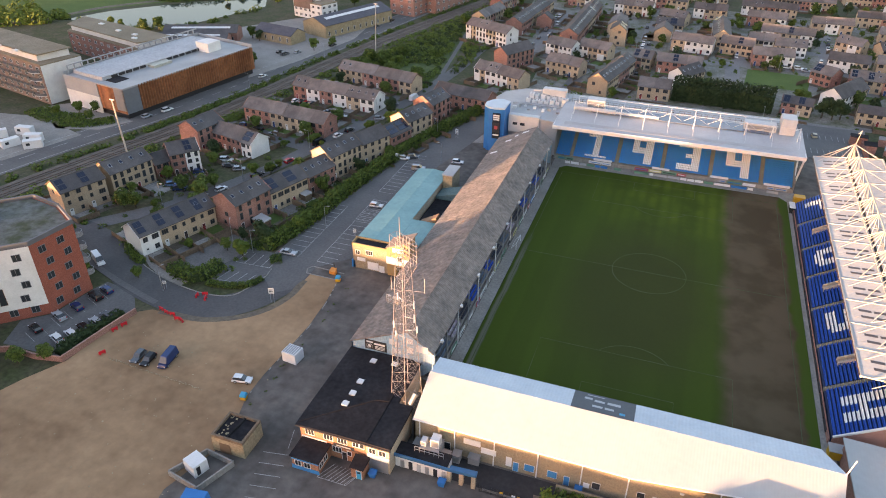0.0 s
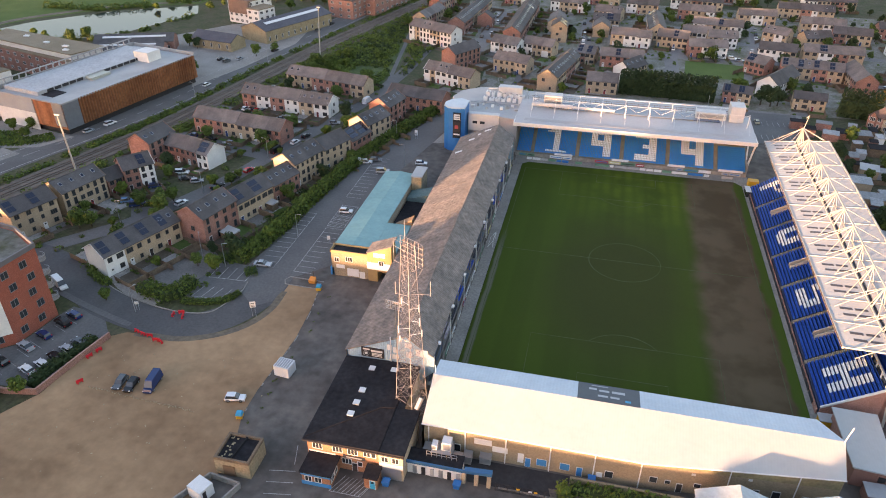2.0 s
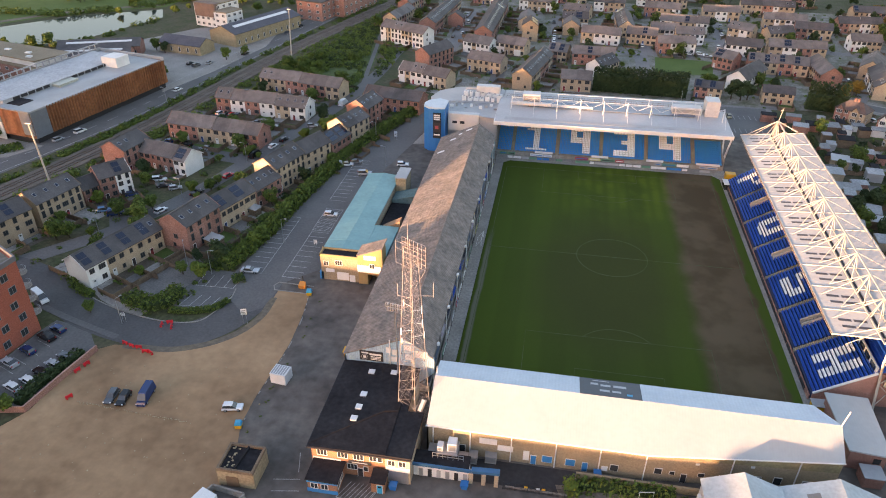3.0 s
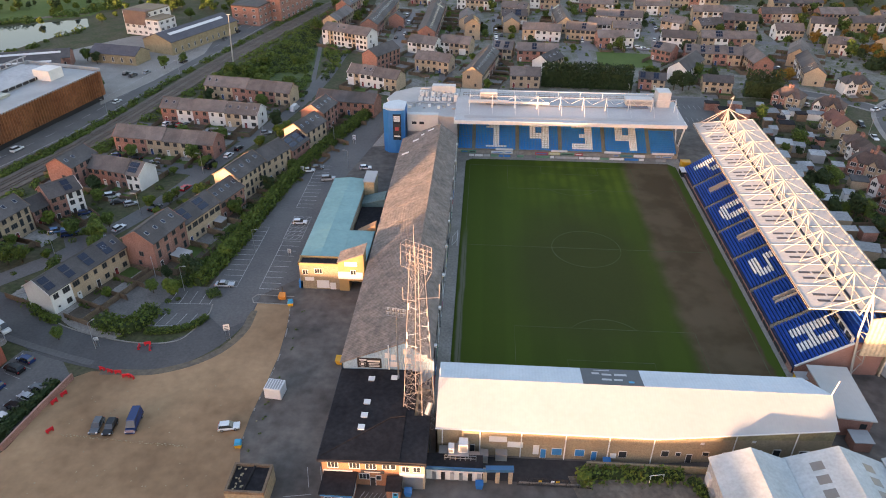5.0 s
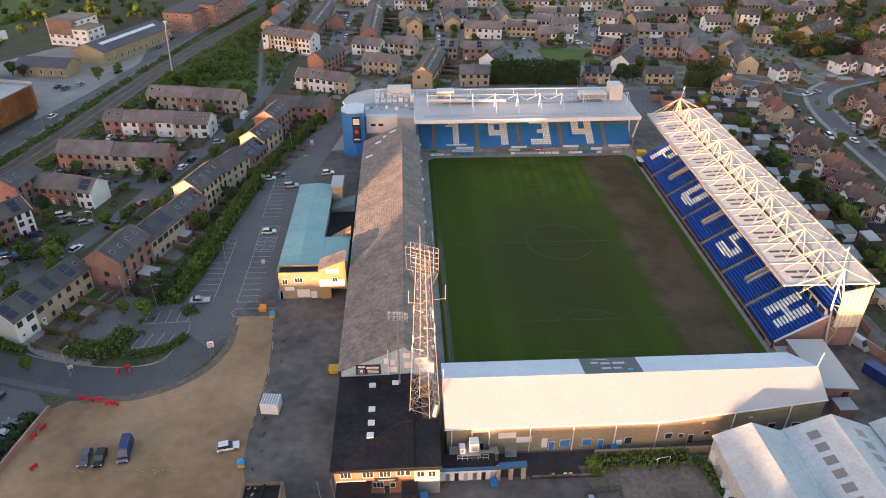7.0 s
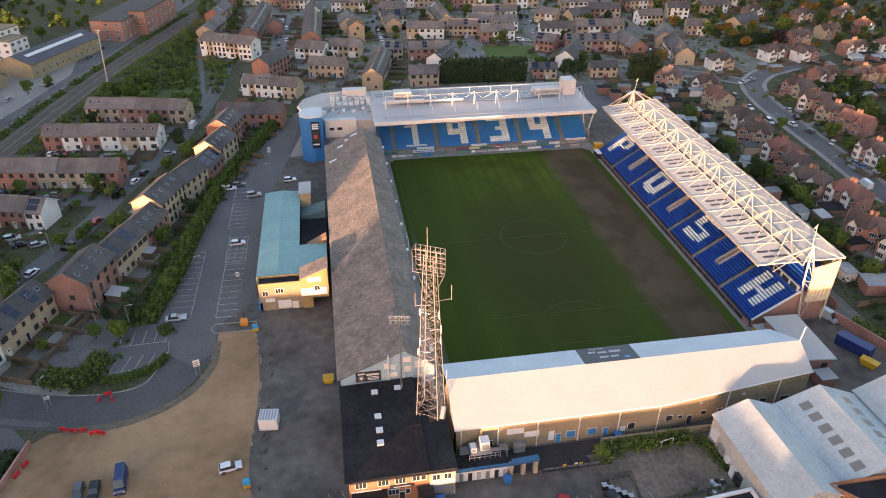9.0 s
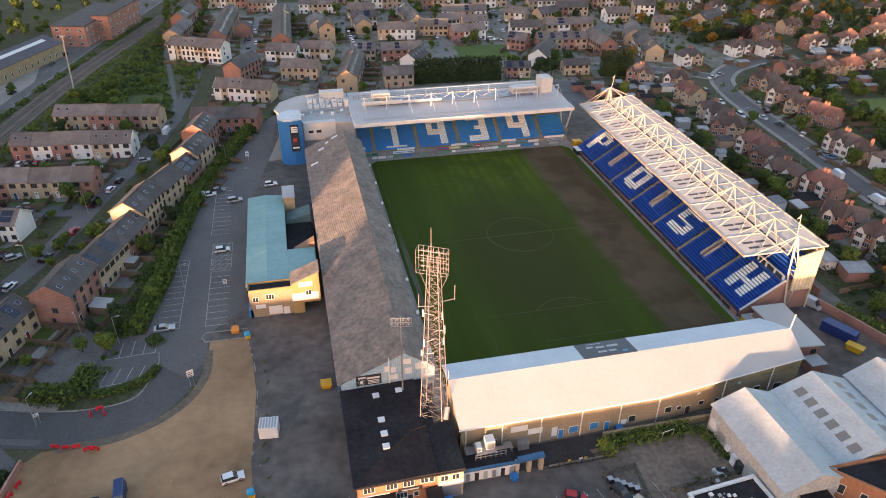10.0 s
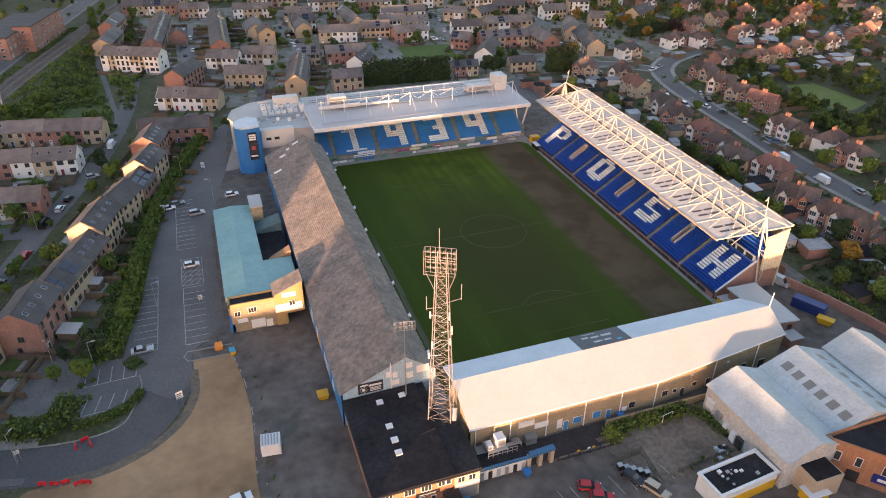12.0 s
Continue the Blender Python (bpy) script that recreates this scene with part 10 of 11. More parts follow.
scrub("lakeside_bushes", along([(-322, 148), (-303, 144), (-283, 146), (-262, 160), (-245, 214)], -2.5, 2.5, 46, 1.2, 2.8), LEAF, "bushes along the near lake shore", 70, 0.5)
scrub("lakeside_trees", along([(-340.7, 207.7), (-300.9, 210.5), (-275.8, 236.4), (-257.0, 260.4)], -6, 6, 60, 1.5, 3.6), LEAF, "trees along the lake shore", 80, 0.6)
weeds = [(rng.uniform(-10, 11), rng.choice((rng.uniform(-78.5, -76.0), rng.uniform(-88.2, -86.6))), rng.uniform(0.15, 0.45)) for _ in range(40)] + [(-69 + rng.uniform(-0.6, 0.6), rng.uniform(-81.2, -31.4), rng.uniform(0.12, 0.3)) for _ in range(14)]
scrub("weeds", weeds, LEAF, "low weeds in the rubble and asphalt edges", 14, 0.16)
scrub("garden_shrubs", [(x, y, rng.uniform(0.5, 1.3)) for x, y in ((rng.uniform(118.5, 330), rng.uniform(110, 215)) for _ in range(420)) if clear(x, y, 0.6) and not (x < 182 and 104 < y < 146 and abs(y - 108 - (x - 130) * 0.75) < 14)], LEAF, "shrubs and hedges between the older houses", 36, 0.36)
scrub("garden_shrubs", [(x, y, rng.uniform(0.5, 1.2)) for x, y in ((rng.choice((rng.uniform(86, 108), rng.uniform(126, 143))), rng.uniform(-70, 108)) for _ in range(300)) if clear(x, y, 0.5)], LEAF, "front garden shrubs and hedges", 36, 0.32)

# ---- vehicles ----
def car_template(kind, paint, label, far=False):
    """A car along x: lofted body, glass band, wheels, lamps."""
    t = thing("van" if kind == "van" else "car", 0, 0, -220, 0, label, "van" if kind == "van" else "car", "parked vehicles")
    L, W = {"hatch": (4.0, 1.75), "saloon": (4.6, 1.8), "suv": (4.6, 1.9), "van": (5.4, 2.0)}[kind]
    H0, H1 = {"hatch": (0.85, 1.47), "saloon": (0.85, 1.45), "suv": (1.0, 1.72), "van": (1.15, 2.35)}[kind]
    l, w = L / 2, W / 2
    s = Shape()
    s.hexa([(-l, -w * 0.92, 0.25), (l, -w * 0.88, 0.25), (l, w * 0.88, 0.25), (-l, w * 0.92, 0.25)], [(-l * 0.98, -w, 0.62), (l * 0.98, -w * 0.95, 0.58), (l * 0.98, w * 0.95, 0.58), (-l * 0.98, w, 0.62)])
    s.hexa([(-l * 0.98, -w, 0.62), (l * 0.98, -w * 0.95, 0.58), (l * 0.98, w * 0.95, 0.58), (-l * 0.98, w, 0.62)], [(-l * 0.95, -w * 0.94, H0 + 0.05), (l * 0.9, -w * 0.86, H0 - 0.14), (l * 0.9, w * 0.86, H0 - 0.14), (-l * 0.95, w * 0.94, H0 + 0.05)])
    part("body", s, paint, t)
    back, front = {"hatch": (-0.93, 0.42), "saloon": (-0.72, 0.38), "suv": (-0.95, 0.45), "van": (-0.97, 0.72)}[kind]
    tb, tf = {"hatch": (-0.78, 0.08), "saloon": (-0.42, 0.08), "suv": (-0.85, 0.12), "van": (-0.95, 0.42)}[kind]
    s = Shape()
    s.hexa([(l * back, -w * 0.92, H0), (l * front, -w * 0.88, H0 - 0.08), (l * front, w * 0.88, H0 - 0.08), (l * back, w * 0.92, H0)], [(l * tb, -w * 0.74, H1 - 0.06), (l * tf, -w * 0.74, H1 - 0.06), (l * tf, w * 0.74, H1 - 0.06), (l * tb, w * 0.74, H1 - 0.06)])
    part("glasshouse", s, paint if kind == "van" else GLASS, t, "" if kind == "van" else "dark window glass")
    s = Shape()
    s.hexa([(l * tb * 1.02, -w * 0.76, H1 - 0.06), (l * tf * 1.05, -w * 0.76, H1 - 0.06), (l * tf * 1.05, w * 0.76, H1 - 0.06), (l * tb * 1.02, w * 0.76, H1 - 0.06)], [(l * tb, -w * 0.66, H1), (l * tf, -w * 0.66, H1), (l * tf, w * 0.66, H1), (l * tb, w * 0.66, H1)])
    part("roof", s, paint, t)
    if kind == "van":
        s = Shape()
        s.hexa([(l * 0.66, -w * 0.86, H0 + 0.1), (l * 0.735, -w * 0.86, H0), (l * 0.735, w * 0.86, H0), (l * 0.66, w * 0.86, H0 + 0.1)], [(l * 0.44, -w * 0.72, H1 - 0.2), (l * 0.47, -w * 0.74, H1 - 0.2), (l * 0.47, w * 0.74, H1 - 0.2), (l * 0.44, w * 0.72, H1 - 0.2)])
        part("windscreen", s, GLASS, t)
    for x in (-l * 0.62, l * 0.62):
        for sg in (-1, 1):
            s = Shape()
            s.tube((x, sg * w * 0.8, 0.33), (x, sg * w * 1.01, 0.33), 0.33, n=12)
            s.tube((x, sg * w * 1.01, 0.33), (x, sg * w * 1.02, 0.33), 0.2, n=10, m=1)
            part("wheel", s, [RUBBER, GALV], t)
    for sg in () if far else (-1, 1):
        s = Shape()
        s.box(l * 0.9, sg * w * 0.8 - 0.18, 0.58, l * 0.985, sg * w * 0.8 + 0.12, 0.72)
        part("headlight", s, HEAD, t)
        s = Shape()
        s.box(-l * 0.995, sg * w * 0.82 - 0.12, 0.66, -l * 0.94, sg * w * 0.82 + 0.12, 0.9)
        part("tail_light", s, LAMP, t)
    return t


def paint(name, c):
    return plain(name, c, 0.25, 0.15, spec=0.6)


PAINTS = {"white": (0.72, 0.73, 0.74), "silver": (0.38, 0.4, 0.42), "grey": (0.1, 0.11, 0.12), "black": (0.012, 0.013, 0.015), "blue": (0.013, 0.036, 0.12), "red": (0.4, 0.015, 0.02), "paleblue": (0.12, 0.24, 0.4), "beige": (0.4, 0.36, 0.27)}
PAINTS = {k: paint("car_paint_" + k, c) for k, c in PAINTS.items()}
WORD = {"hatch": "hatchback", "saloon": "saloon car", "suv": "sport utility car", "van": "panel van"}
CARS = {}


def car(x, y, a, kind="hatch", col="silver"):
    far = y > 100 or x > 140 or x < -158
    if (kind, col, far) not in CARS:
        CARS[kind, col, far] = car_template(kind, PAINTS[col], f"parked {col.replace('paleblue', 'pale blue')} {WORD[kind]} on asphalt or dirt", far)
    return copy_thing(CARS[kind, col, far], pose(x, y, 0.06, 0, 0, a))


for x, y, a, k, c in ((-99.2, -70.9, 275, "hatch", "grey"), (-96.6, -71.0, 275, "hatch", "black"), (-92.6, -69.6, 277, "van", "blue"), (-74.5, -69.4, 12, "hatch", "white"), (-134.7, -43.8, -30, "van", "white"), (-90.6, -23.6, 4, "saloon", "silver"), (-79.5, 8.1, 6, "hatch", "white"), (-84.7, 42.0, 10, "hatch", "white"), (-82.2, 44.2, 14, "hatch", "grey"), (-66.6, 45.3, 10, "hatch", "white"), (-77.1, 36.3, 12, "suv", "silver"),
                      (-140.8, -2.7, 30, "suv", "blue"), (-145.2, -1.2, 30, "hatch", "paleblue"), (-128.9, 1.4, 70, "hatch", "white"), (-131.9, -4.5, 70, "hatch", "silver"), (-117.9, -7.3, 66, "hatch", "black"), (-119.7, 26.8, 74, "hatch", "red"), (-122.1, 20.4, 72, "hatch", "grey"), (-123.8, 13.7, 72, "saloon", "black"), (-128.3, 71.1, 0, "saloon", "silver"), (-122.1, 69.5, 0, "saloon", "white"), (-146.7, 78.1, 80, "hatch", "white"), (-144.0, 77.8, 80, "hatch", "black"), (-141.3, 77.3, 80, "hatch", "red"), (-138.6, 76.9, 80, "suv", "grey"), (-117.5, 43.2, 76, "van", "black"), (-114.4, 51.7, 76, "hatch", "white"), (-112.8, 57.8, 76, "hatch", "black"), (-107.5, 87.0, 76, "hatch", "grey"), (-102.9, 97.3, 80, "van", "white"), (-107.3, 72.3, 20, "hatch", "silver"), (-131.9, 15.6, 30, "hatch", "silver"), (-139.8, 20.0, 20, "suv", "white"), (-142.6, 9.3, 30, "hatch", "blue"), (-136.1, 16.4, 20, "saloon", "black"),
                      (-127.4, -71.0, 160, "hatch", "black"), (-126.0, -65.6, 160, "saloon", "silver"), (-124.9, -61.4, 160, "hatch", "blue"), (-123.9, -56.6, 160, "suv", "black"), (-123.2, -53.6, 160, "hatch", "blue"), (-120.3, -72.0, 160, "hatch", "white"), (-118.4, -69.8, 160, "hatch", "white"), (-117.6, -67.0, 160, "hatch", "black"), (-116.6, -64.4, 160, "hatch", "silver"), (-115.7, -61.8, 160, "hatch", "grey"),
                      (-18.6, -86.0, -24, "hatch", "red"), (-17.6, -88.5, -24, "hatch", "red"), (-8.3, -90.4, -62, "suv", "beige"), (-10.6, -86.8, -62, "hatch", "black"),
                      (56.3, -46.4, -70, "van", "silver"), (119.4, 64.7, 96, "saloon", "white"), (121.9, 57.2, 96, "hatch", "grey"), (119.3, 29.4, 96, "hatch", "silver"), (111.6, 13.5, 84, "van", "white"), (110.9, -4.4, 88, "van", "white"), (115.9, -14.4, 86, "hatch", "silver"), (125.4, 71.1, 70, "suv", "black"), (127.3, 79.0, 70, "hatch", "silver"), (119.7, 26.4, 130, "hatch", "paleblue"), (122.7, 21.4, 130, "hatch", "white"), (123.5, 46.2, 40, "hatch", "white"), (104.2, 112.1, 130, "hatch", "black"), (108.2, 109.1, 130, "hatch", "grey"), (101.2, 117.2, 130, "hatch", "silver"), (48.1, 112.1, 90, "hatch", "beige"), (97.1, 126.2, 140, "hatch", "silver"),
                      (-22.9, 207.0, 90, "hatch", "white"), (-20.3, 214.0, 90, "hatch", "black"), (-23.1, 224.1, 90, "suv", "silver"), (-71.6, 213.5, 88, "hatch", "white"), (-75.7, 225.7, 88, "hatch", "grey"), (-72.1, 237.7, 88, "suv", "white"), (-75.8, 250.0, 88, "hatch", "silver"), (-87.8, 137.0, 70, "hatch", "white"), (15.7, 148.8, 30, "hatch", "white"), (18.7, 150.7, 30, "hatch", "silver"), (43.7, 196.2, 0, "hatch", "white"), (51.8, 194.0, 0, "saloon", "silver"), (33.7, 193.5, 0, "hatch", "grey"), (59.7, 211.8, 80, "hatch", "white"), (63.7, 215.7, 80, "suv", "grey"), (21.6, 206.8, 90, "hatch", "white"), (25.5, 222.7, 90, "hatch", "black"), (103.9, 174.8, 60, "hatch", "white"), (107.9, 166.8, 60, "hatch", "silver"), (99.8, 194.8, 0, "hatch", "white"), (-45.1, 170.3, 80, "hatch", "silver"), (-50.1, 148.2, 90, "hatch", "grey"), (-40.9, 123.8, 20, "hatch", "white"),
                      (-188.5, 135.3, 80, "hatch", "black"), (-184.4, 133.1, 80, "suv", "grey"), (-180.3, 138.1, 80, "hatch", "silver"), (-170.0, 155.2, 78, "saloon", "black"), (-176.1, 100.2, 78, "hatch", "white"), (-163.8, 195.9, 78, "hatch", "grey"), (-191.5, 43.3, 75, "hatch", "silver"), (-188.4, 51.4, 75, "suv", "white"), (-161.8, 211.1, 78, "hatch", "black"), (-155.6, 234.4, 78, "hatch", "silver"), (266.1, 142.2, 34, "hatch", "white"), (254.4, 132.6, 34, "hatch", "black"), (281.6, 151.7, 34, "suv", "silver"), (297.1, 165.2, 34, "hatch", "white"), (215.3, 105.6, 34, "hatch", "grey"), (175.7, 125.9, 4, "hatch", "white"), (159.9, 123.2, 4, "hatch", "black")):
    car(x, y, a, k, c)
# more cars along the estate kerbs
kerb_rng = random.Random(61)
for (x0, y0), (x1, y1), n in (((-76.0, 184), (-74.6, 262), 5), ((-20.8, 156), (-24.6, 252), 4), ((64.2, 228), (68, 262), 3), ((30, 197.4), (92, 193.6), 4), ((-12, 235.6), (56, 229.2), 4), ((114.4, 100), (112.2, 62), 3), ((120, 110), (140, 120), 2), ((213, 98), (330, 183), 6), ((-135, 45), (-158, 50), 3), ((-134, 101), (-150, 104), 3)):
    for k in range(n):
        u = (k + kerb_rng.uniform(0.2, 0.8)) / n
        a = math.degrees(math.atan2(y1 - y0, x1 - x0))
        car(x0 + (x1 - x0) * u, y0 + (y1 - y0) * u, a, kerb_rng.choice(("hatch", "hatch", "saloon", "suv")), kerb_rng.choice(("white", "silver", "grey", "black", "blue", "white")))

# ---- small things ----
def lamp_post(x, y, h=7.0, a=0):
    t = thing("street_lamp", x, y, 0, a, "slim grey street lamp", "street lamp", "street lamps")
    s = Shape()
    s.tube((0, 0, 0), (0, 0, h), 0.1, 0.06)
    part("pole", s, GALV, t)
    s = Shape()
    s.beam((0, 0, h), (1.1, 0, h + 0.15), 0.07)
    part("arm", s, GALV, t)
    s = Shape()
    s.box(0.9, -0.12, h + 0.08, 1.6, 0.12, h + 0.24)
    part("lantern", s, GALV, t)


for x, y, a in ((-110.6, -48.8, 60), (-99.7, -26.3, 0), (-87.7, -8.0, 0), (-72.0, 44.0, 180), (-80.5, 63.9, 180), (-107.3, -24.1, 120), (-139.7, -12.6, 0), (-126.4, 9.7, 180), (-118.3, 38.1, 180), (-109.2, 74.5, 180), (112.8, 87.1, 0), (106.5, 59.3, 0), (103.7, 21.5, 0), (114.0, -20.4, 180), (-53.1, 120.0, 0), (30.0, 116.4, 90), (-24.9, 192.0, 0), (39.7, 190.3, 90), (-171.9, 83.8, 180), (-163.8, 134.7, 180)):
    lamp_post(x, y, 7.0, a)
def sign_post(x, y, h, w, ph, a, mt, label):
    t = thing("sign_post", x, y, 0, a, label, "sign")
    s = Shape()
    for d in (-w * 0.3, w * 0.3):
        s.tube((d, 0, 0), (d, 0, h), 0.05)
    part("post", s, GALV, t)
    s = Shape()
    s.box(-w / 2, -0.09, h - ph, w / 2, -0.04, h)
    part("panel", s, mt, t)
    s = Shape()
    for k in range(3):
        s.box(-w * 0.38, -0.1, h - ph + 0.15 + k * ph * 0.27, w * 0.3, -0.09, h - ph + 0.15 + k * ph * 0.27 + ph * 0.1)
    part("bars", s, DARK, t)


sign_post(-83.1, -43.7, 4.2, 1.3, 1.6, 20, WHITE, "white information sign on two posts")
sign_post(-110.4, -48.0, 2.6, 0.9, 0.8, 20, WHITE, "small blue and white road sign")
sign_post(-78.0, -9.5, 2.6, 0.9, 1.3, 0, WHITE, "white notice board in the car park")
sign_post(-86.1, 39.6, 3.0, 1.0, 1.4, 0, PALE_SHEET, "pale notice board in the car park")
sign_post(-73.8, 65.8, 3.4, 1.1, 2.0, 0, PALE_SHEET, "pale blue notice board in the car park")
def bank(x, y, a, lower, upper, label, h=1.2):
    t = thing("recycling_bin", x, y, 0, a, label, "bin")
    s = Shape()
    s.hexa([(-0.55, -0.5, 0), (0.55, -0.5, 0), (0.55, 0.5, 0), (-0.55, 0.5, 0)], [(-0.65, -0.6, h * 0.6), (0.65, -0.6, h * 0.6), (0.65, 0.6, h * 0.6), (-0.65, 0.6, h * 0.6)])
    part("body", s, lower, t)
    s = Shape()
    s.hexa([(-0.68, -0.62, h * 0.6), (0.68, -0.62, h * 0.6), (0.68, 0.62, h * 0.6), (-0.68, 0.62, h * 0.6)], [(-0.5, -0.45, h), (0.5, -0.45, h), (0.5, 0.45, h), (-0.5, 0.45, h)])
    part("lid", s, upper, t)


bank(-72.6, -30.3, 10, YELLOW, CYAN, "yellow and blue bin at the lot edge", 1.5)
bank(-71.4, -73.6, 10, YELLOW, CYAN, "yellow and blue bin at the lot edge", 1.5)
t = thing("grit_bin", -75.2, -27.8, 0, 0, "orange-yellow grit bin by the kerb", "bin")
s = Shape()
s.hexa([(-0.8, -0.6, 0.1), (0.8, -0.6, 0.1), (0.8, 0.6, 0.1), (-0.8, 0.6, 0.1)], [(-0.9, -0.7, 1.0), (0.9, -0.7, 1.0), (0.7, 0.6, 1.5), (-0.7, 0.6, 1.5)])
part("hopper", s, plain("orange_plastic", (0.65, 0.25, 0.05), 0.5), t)
s = Shape()
s.tube((0, 0.7, 0), (0, 0.7, 3.0), 0.14, 0.1)
part("post", s, BARK, t)
for x, y, mt, lab in ((-27.4, -79.9, BLUE, "blue wheeled bin by the turnstiles"), (-39.4, -82.2, BLUE, "blue wheeled bin by the clubhouse"), (-4.9, -73.4, BLUE, "blue bin behind the stand"), (-57.0, -49.6, YELLOW, "yellow skip beside the stand")):
    t = thing("wheeled_bin", x, y, 0, 0, lab, "bin")
    sc = 1.6 if "skip" in lab else 1.0
    s = Shape()
    s.hexa([(-0.5 * sc, -0.5 * sc, 0.1), (0.5 * sc, -0.5 * sc, 0.1), (0.5 * sc, 0.5 * sc, 0.1), (-0.5 * sc, 0.5 * sc, 0.1)], [(-0.65 * sc, -0.6 * sc, 1.1), (0.65 * sc, -0.6 * sc, 1.1), (0.65 * sc, 0.6 * sc, 1.1), (-0.65 * sc, 0.6 * sc, 1.1)])
    part("body", s, mt, t)
    s = Shape()
    s.box(-0.68 * sc, -0.64 * sc, 1.1, 0.68 * sc, 0.64 * sc, 1.2)
    part("lid", s, mt, t)
s = Shape()
BARRIER = Shape()
BARRIER.box(-0.7, -0.09, 0.22, 0.7, 0.09, 0.85)
BARRIER.box(-0.6, -0.25, 0, -0.38, 0.25, 0.22)
BARRIER.box(0.38, -0.25, 0, 0.6, 0.25, 0.22)
BARRIER = BARRIER.mesh("barrier", RED_PLASTIC)
for x, y, a in ((-100.0, -46.7, 20), (-98.9, -48.1, 110), (-101.4, -47.9, 100), (-105.9, -55.2, -14), (-104.0, -55.8, -14), (-102.2, -56.0, 4), (-100.1, -57.0, 10), (-98.7, -57.2, -30), (-107.5, -72.4, 60), (-110.0, -62.9, 66), (-110.7, -65.1, 70)):
    tagged(new("road_barrier", BARRIER), "red plastic road barrier at the lot's edge", "barrier", "road barriers").matrix_basis = pose(x, y, 0.06, 0, 0, a)
# weathered rope line and rubble on the dirt lot
s = Shape()
rng = random.Random(2)
for k in range(60):
    u = k / 59
    x, y = -105.5 + 24.5 * u + rng.uniform(-0.15, 0.15), -73.2 - 1.2 * u + rng.uniform(-0.2, 0.2)
    s.box(x, y, 0.03, x + rng.uniform(0.1, 0.35), y + rng.uniform(0.1, 0.2), rng.uniform(0.1, 0.2))
for k in range(90):
    x, y = rng.uniform(-113.8, -67.7), rng.uniform(-101.6, -55.6)
    if x > -106 or y < -78:
        s.box(x, y, 0.03, x + rng.uniform(0.08, 0.3), y + rng.uniform(0.08, 0.3), rng.uniform(0.08, 0.16))
single("lot_rubble", s, STONE, "loose stones in a line across the dirt lot", "rubble", kind="stuff")
# broken edging between dirt and asphalt
s = Shape()
edge = smooth_line([(-72.5, -31.5), (-71.2, -39), (-70.5, -48.6), (-70.8, -57), (-71.3, -66), (-71.1, -73)], 12)
for a, b in random.Random(8).sample(list(zip(edge, edge[1:])), 17):
    s.ribbon([a, b], 0.22, 0, 0.12)
single("lot_edging", s, PAVING, "broken concrete edging between dirt and asphalt", "edging", kind="structure")
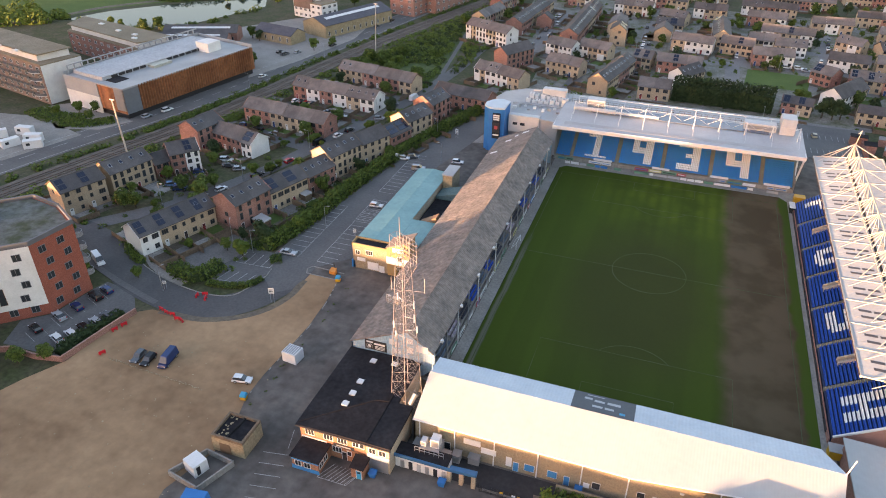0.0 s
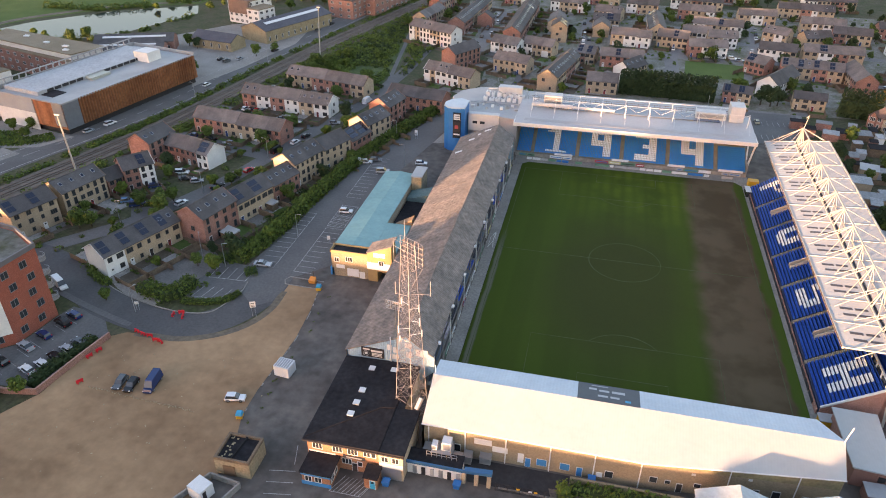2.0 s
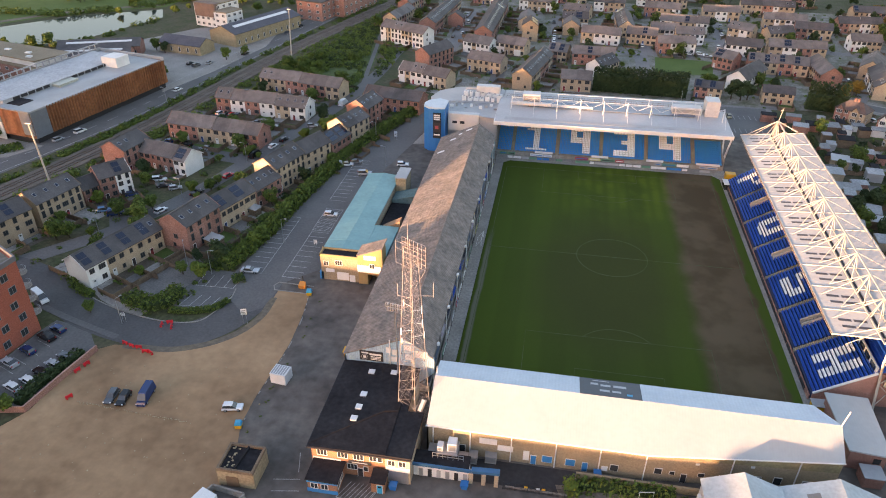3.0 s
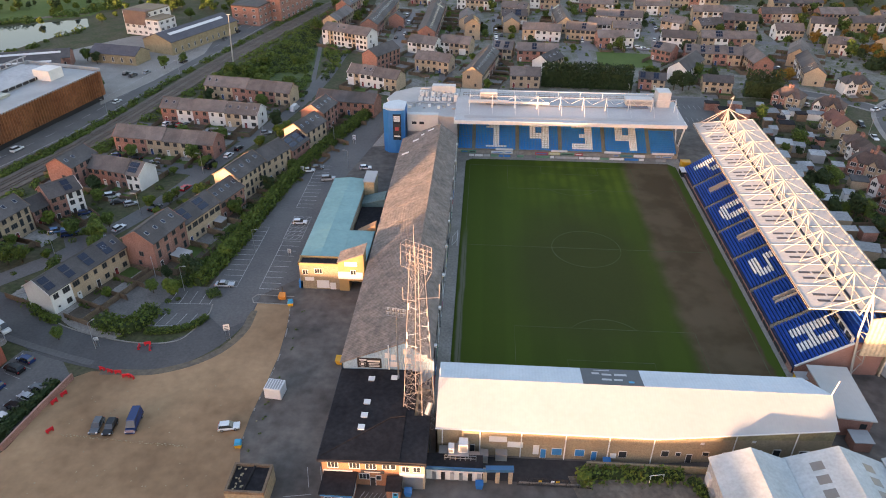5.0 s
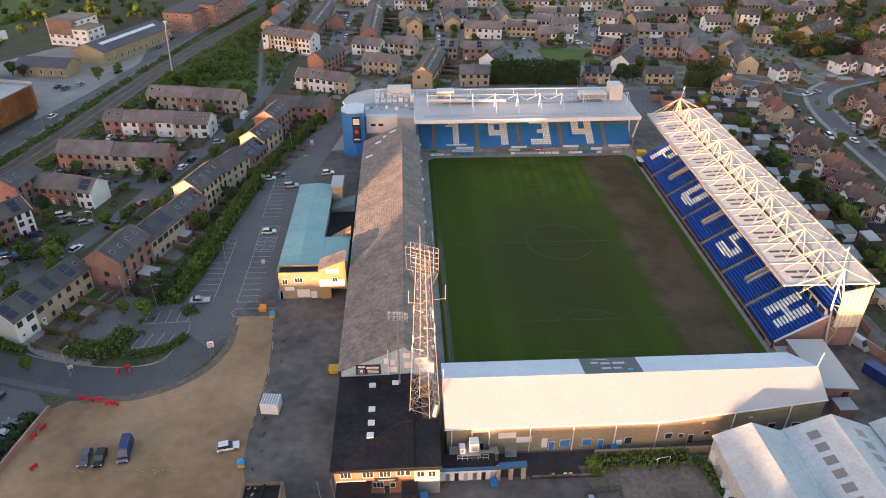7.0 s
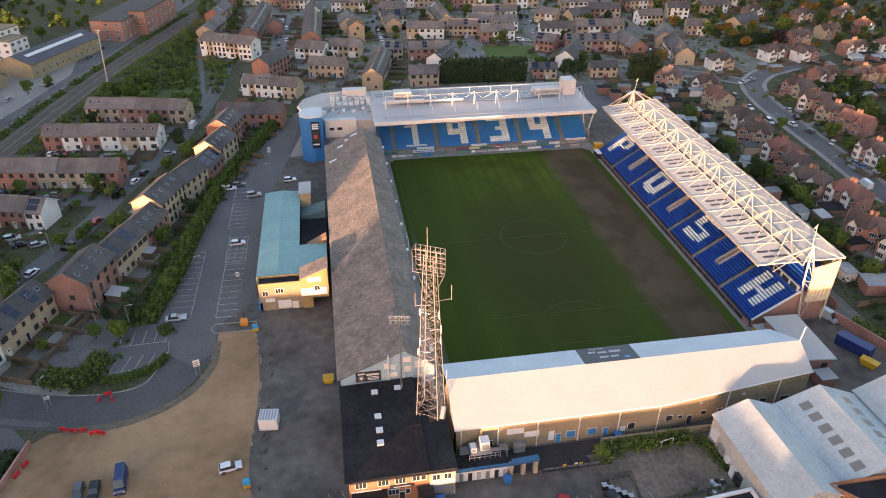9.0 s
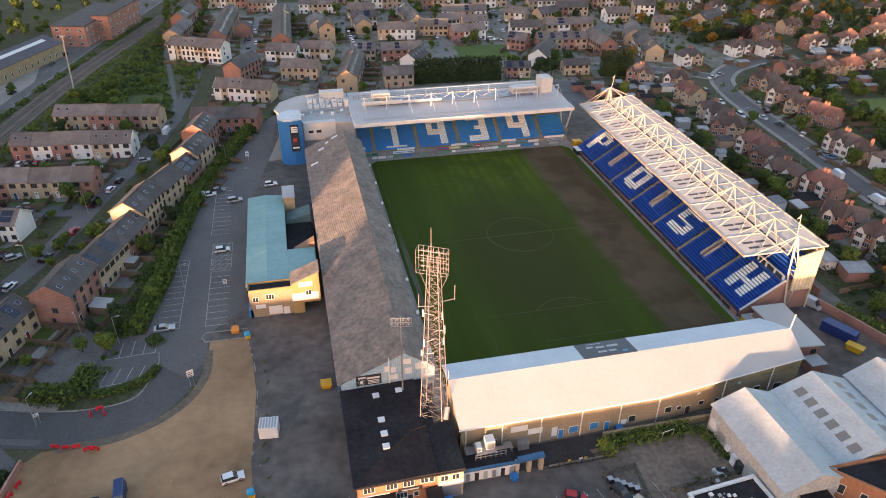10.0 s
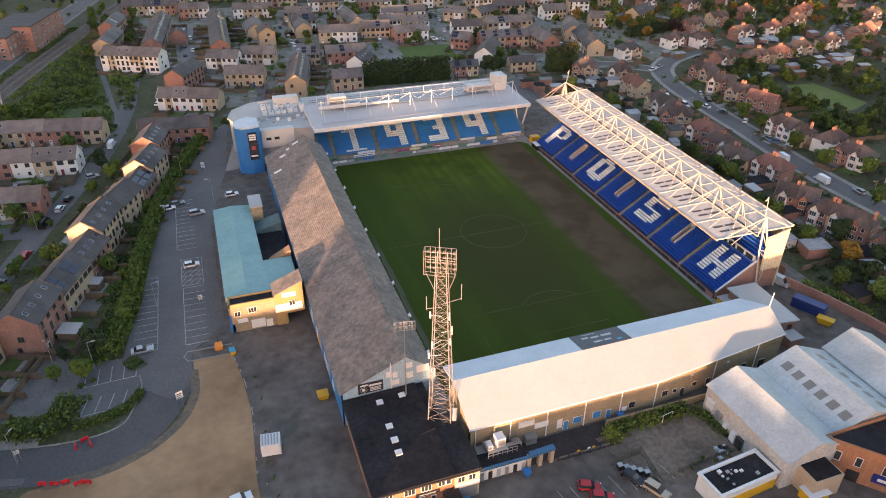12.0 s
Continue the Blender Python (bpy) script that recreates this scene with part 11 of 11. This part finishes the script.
# clutter in the small yard by the warehouses
for k in range(14):
    x, y = rng.gauss(8.2, 0.8), rng.gauss(-86.0, 0.5)
    s = Shape()
    a, b, h = rng.uniform(0.15, 0.45), rng.uniform(0.15, 0.45), rng.uniform(0.15, 0.5)
    s.box(x - a, y - b, 0.05, x + a, y + b, 0.05 + h)
    single("rubbish_bag", s, (WHITE, PALE_SHEET, GALV, DARK)[k % 4], "pale rubbish dumped on the sandy plot", "rubbish", "rubbish on the plot")
YARD_FENCE = surface("dark_green_fence", (0.06, 0.065, 0.05), (0.1, 0.095, 0.08), 0.5, 4.0, 0.9)
def mesh_fence(p, q, h):
    """A low steel fence: posts, two rails and thin uprights."""
    d = Vector((q[0] - p[0], q[1] - p[1]))
    f = thing("yard_fence", p[0], p[1], 0, math.degrees(math.atan2(d.y, d.x)), "dark green steel fence of the yard", "fence", "yard fences")
    n = max(1, round(d.length / 2.5))
    st = d.length / n
    for k in range(n + 1):
        s = Shape()
        s.box(k * st - 0.05, -0.05, 0, k * st + 0.05, 0.05, h + 0.1)
        part("post", s, YARD_FENCE, f)
    for k in range(n):
        s = Shape()
        for z in (0.15, h - 0.05):
            s.box(k * st, -0.03, z, (k + 1) * st, 0.03, z + 0.06)
        for j in range(14):
            s.box(k * st + 0.1 + j * st / 14, -0.015, 0.1, k * st + 0.14 + j * st / 14, 0.015, h)
        part("panel", s, YARD_FENCE, f, kind="stuff")


mesh_fence((-12.3, -82.9), (-6.0, -82.0), 1.5)
mesh_fence((-6.0, -82.0), (-6.7, -89.5), 1.5)
mesh_fence((-2.3, -88.0), (10.9, -87.2), 1.1)
goal2 = thing("small_goal", 3.2, -76.8, 0, 10, "small white goal frame dumped on the plot", "goal")
s = Shape()
for x in (-1.2, 1.2):
    s.tube((x, 0, 0), (x, 0, 1.8), 0.06)
    s.tube((x, 0, 1.8), (x, 1.0, 0.05), 0.05)
s.tube((-1.2, 0, 1.8), (1.2, 0, 1.8), 0.06)
s.tube((-1.2, 1.0, 0.05), (1.2, 1.0, 0.05), 0.05)
part("frame", s, WHITE, goal2)
for k in range(5):
    s = Shape()
    x, y = -11.5 + k * 0.9, -84 - 0.7 * k
    s.box(x - 0.4, y - 0.4, 0.03, x + 0.4, y + 0.4, 1.1)
    s.box(x - 0.45, y - 0.45, 1.1, x + 0.45, y + 0.45, 1.2, 1)
    single("waste_bin", s, [DARK, GALV], "dark wheeled waste bin", "bin", "waste bins")
# goals stored off the pitch and dugout frame on the touchline
goal = thing("goal_frame", -34.6, 1.5, 0, 90, "white goal frame with a net beside the pitch", "goal")
s = Shape()
for x in (-2.4, 2.4):
    s.tube((x, 0, 0.1), (x, 0, 2.1), 0.06)
    s.tube((x, 0, 2.1), (x, 1.4, 0.1), 0.04)
s.tube((-2.4, 0, 2.1), (2.4, 0, 2.1), 0.06)
s.tube((-2.4, 1.4, 0.1), (2.4, 1.4, 0.1), 0.04)
part("frame", s, WHITE, goal)
pole_t = thing("corner_floodlight_pole", 38.8, 54.6, 0, 0, "low kiosk boxes in the corner of the ground", "kiosk")
s = Shape()
s.box(-1.5, -1.2, 0, 1.5, 1.2, 2.2)
part("shell", s, YELLOW, pole_t)
# the patterns that the copies came from
for t in [*CARS.values(), *(t for group in TREES.values() for t in group)]:
    for ob in (*t.children_recursive, t):
        bpy.data.objects.remove(ob)
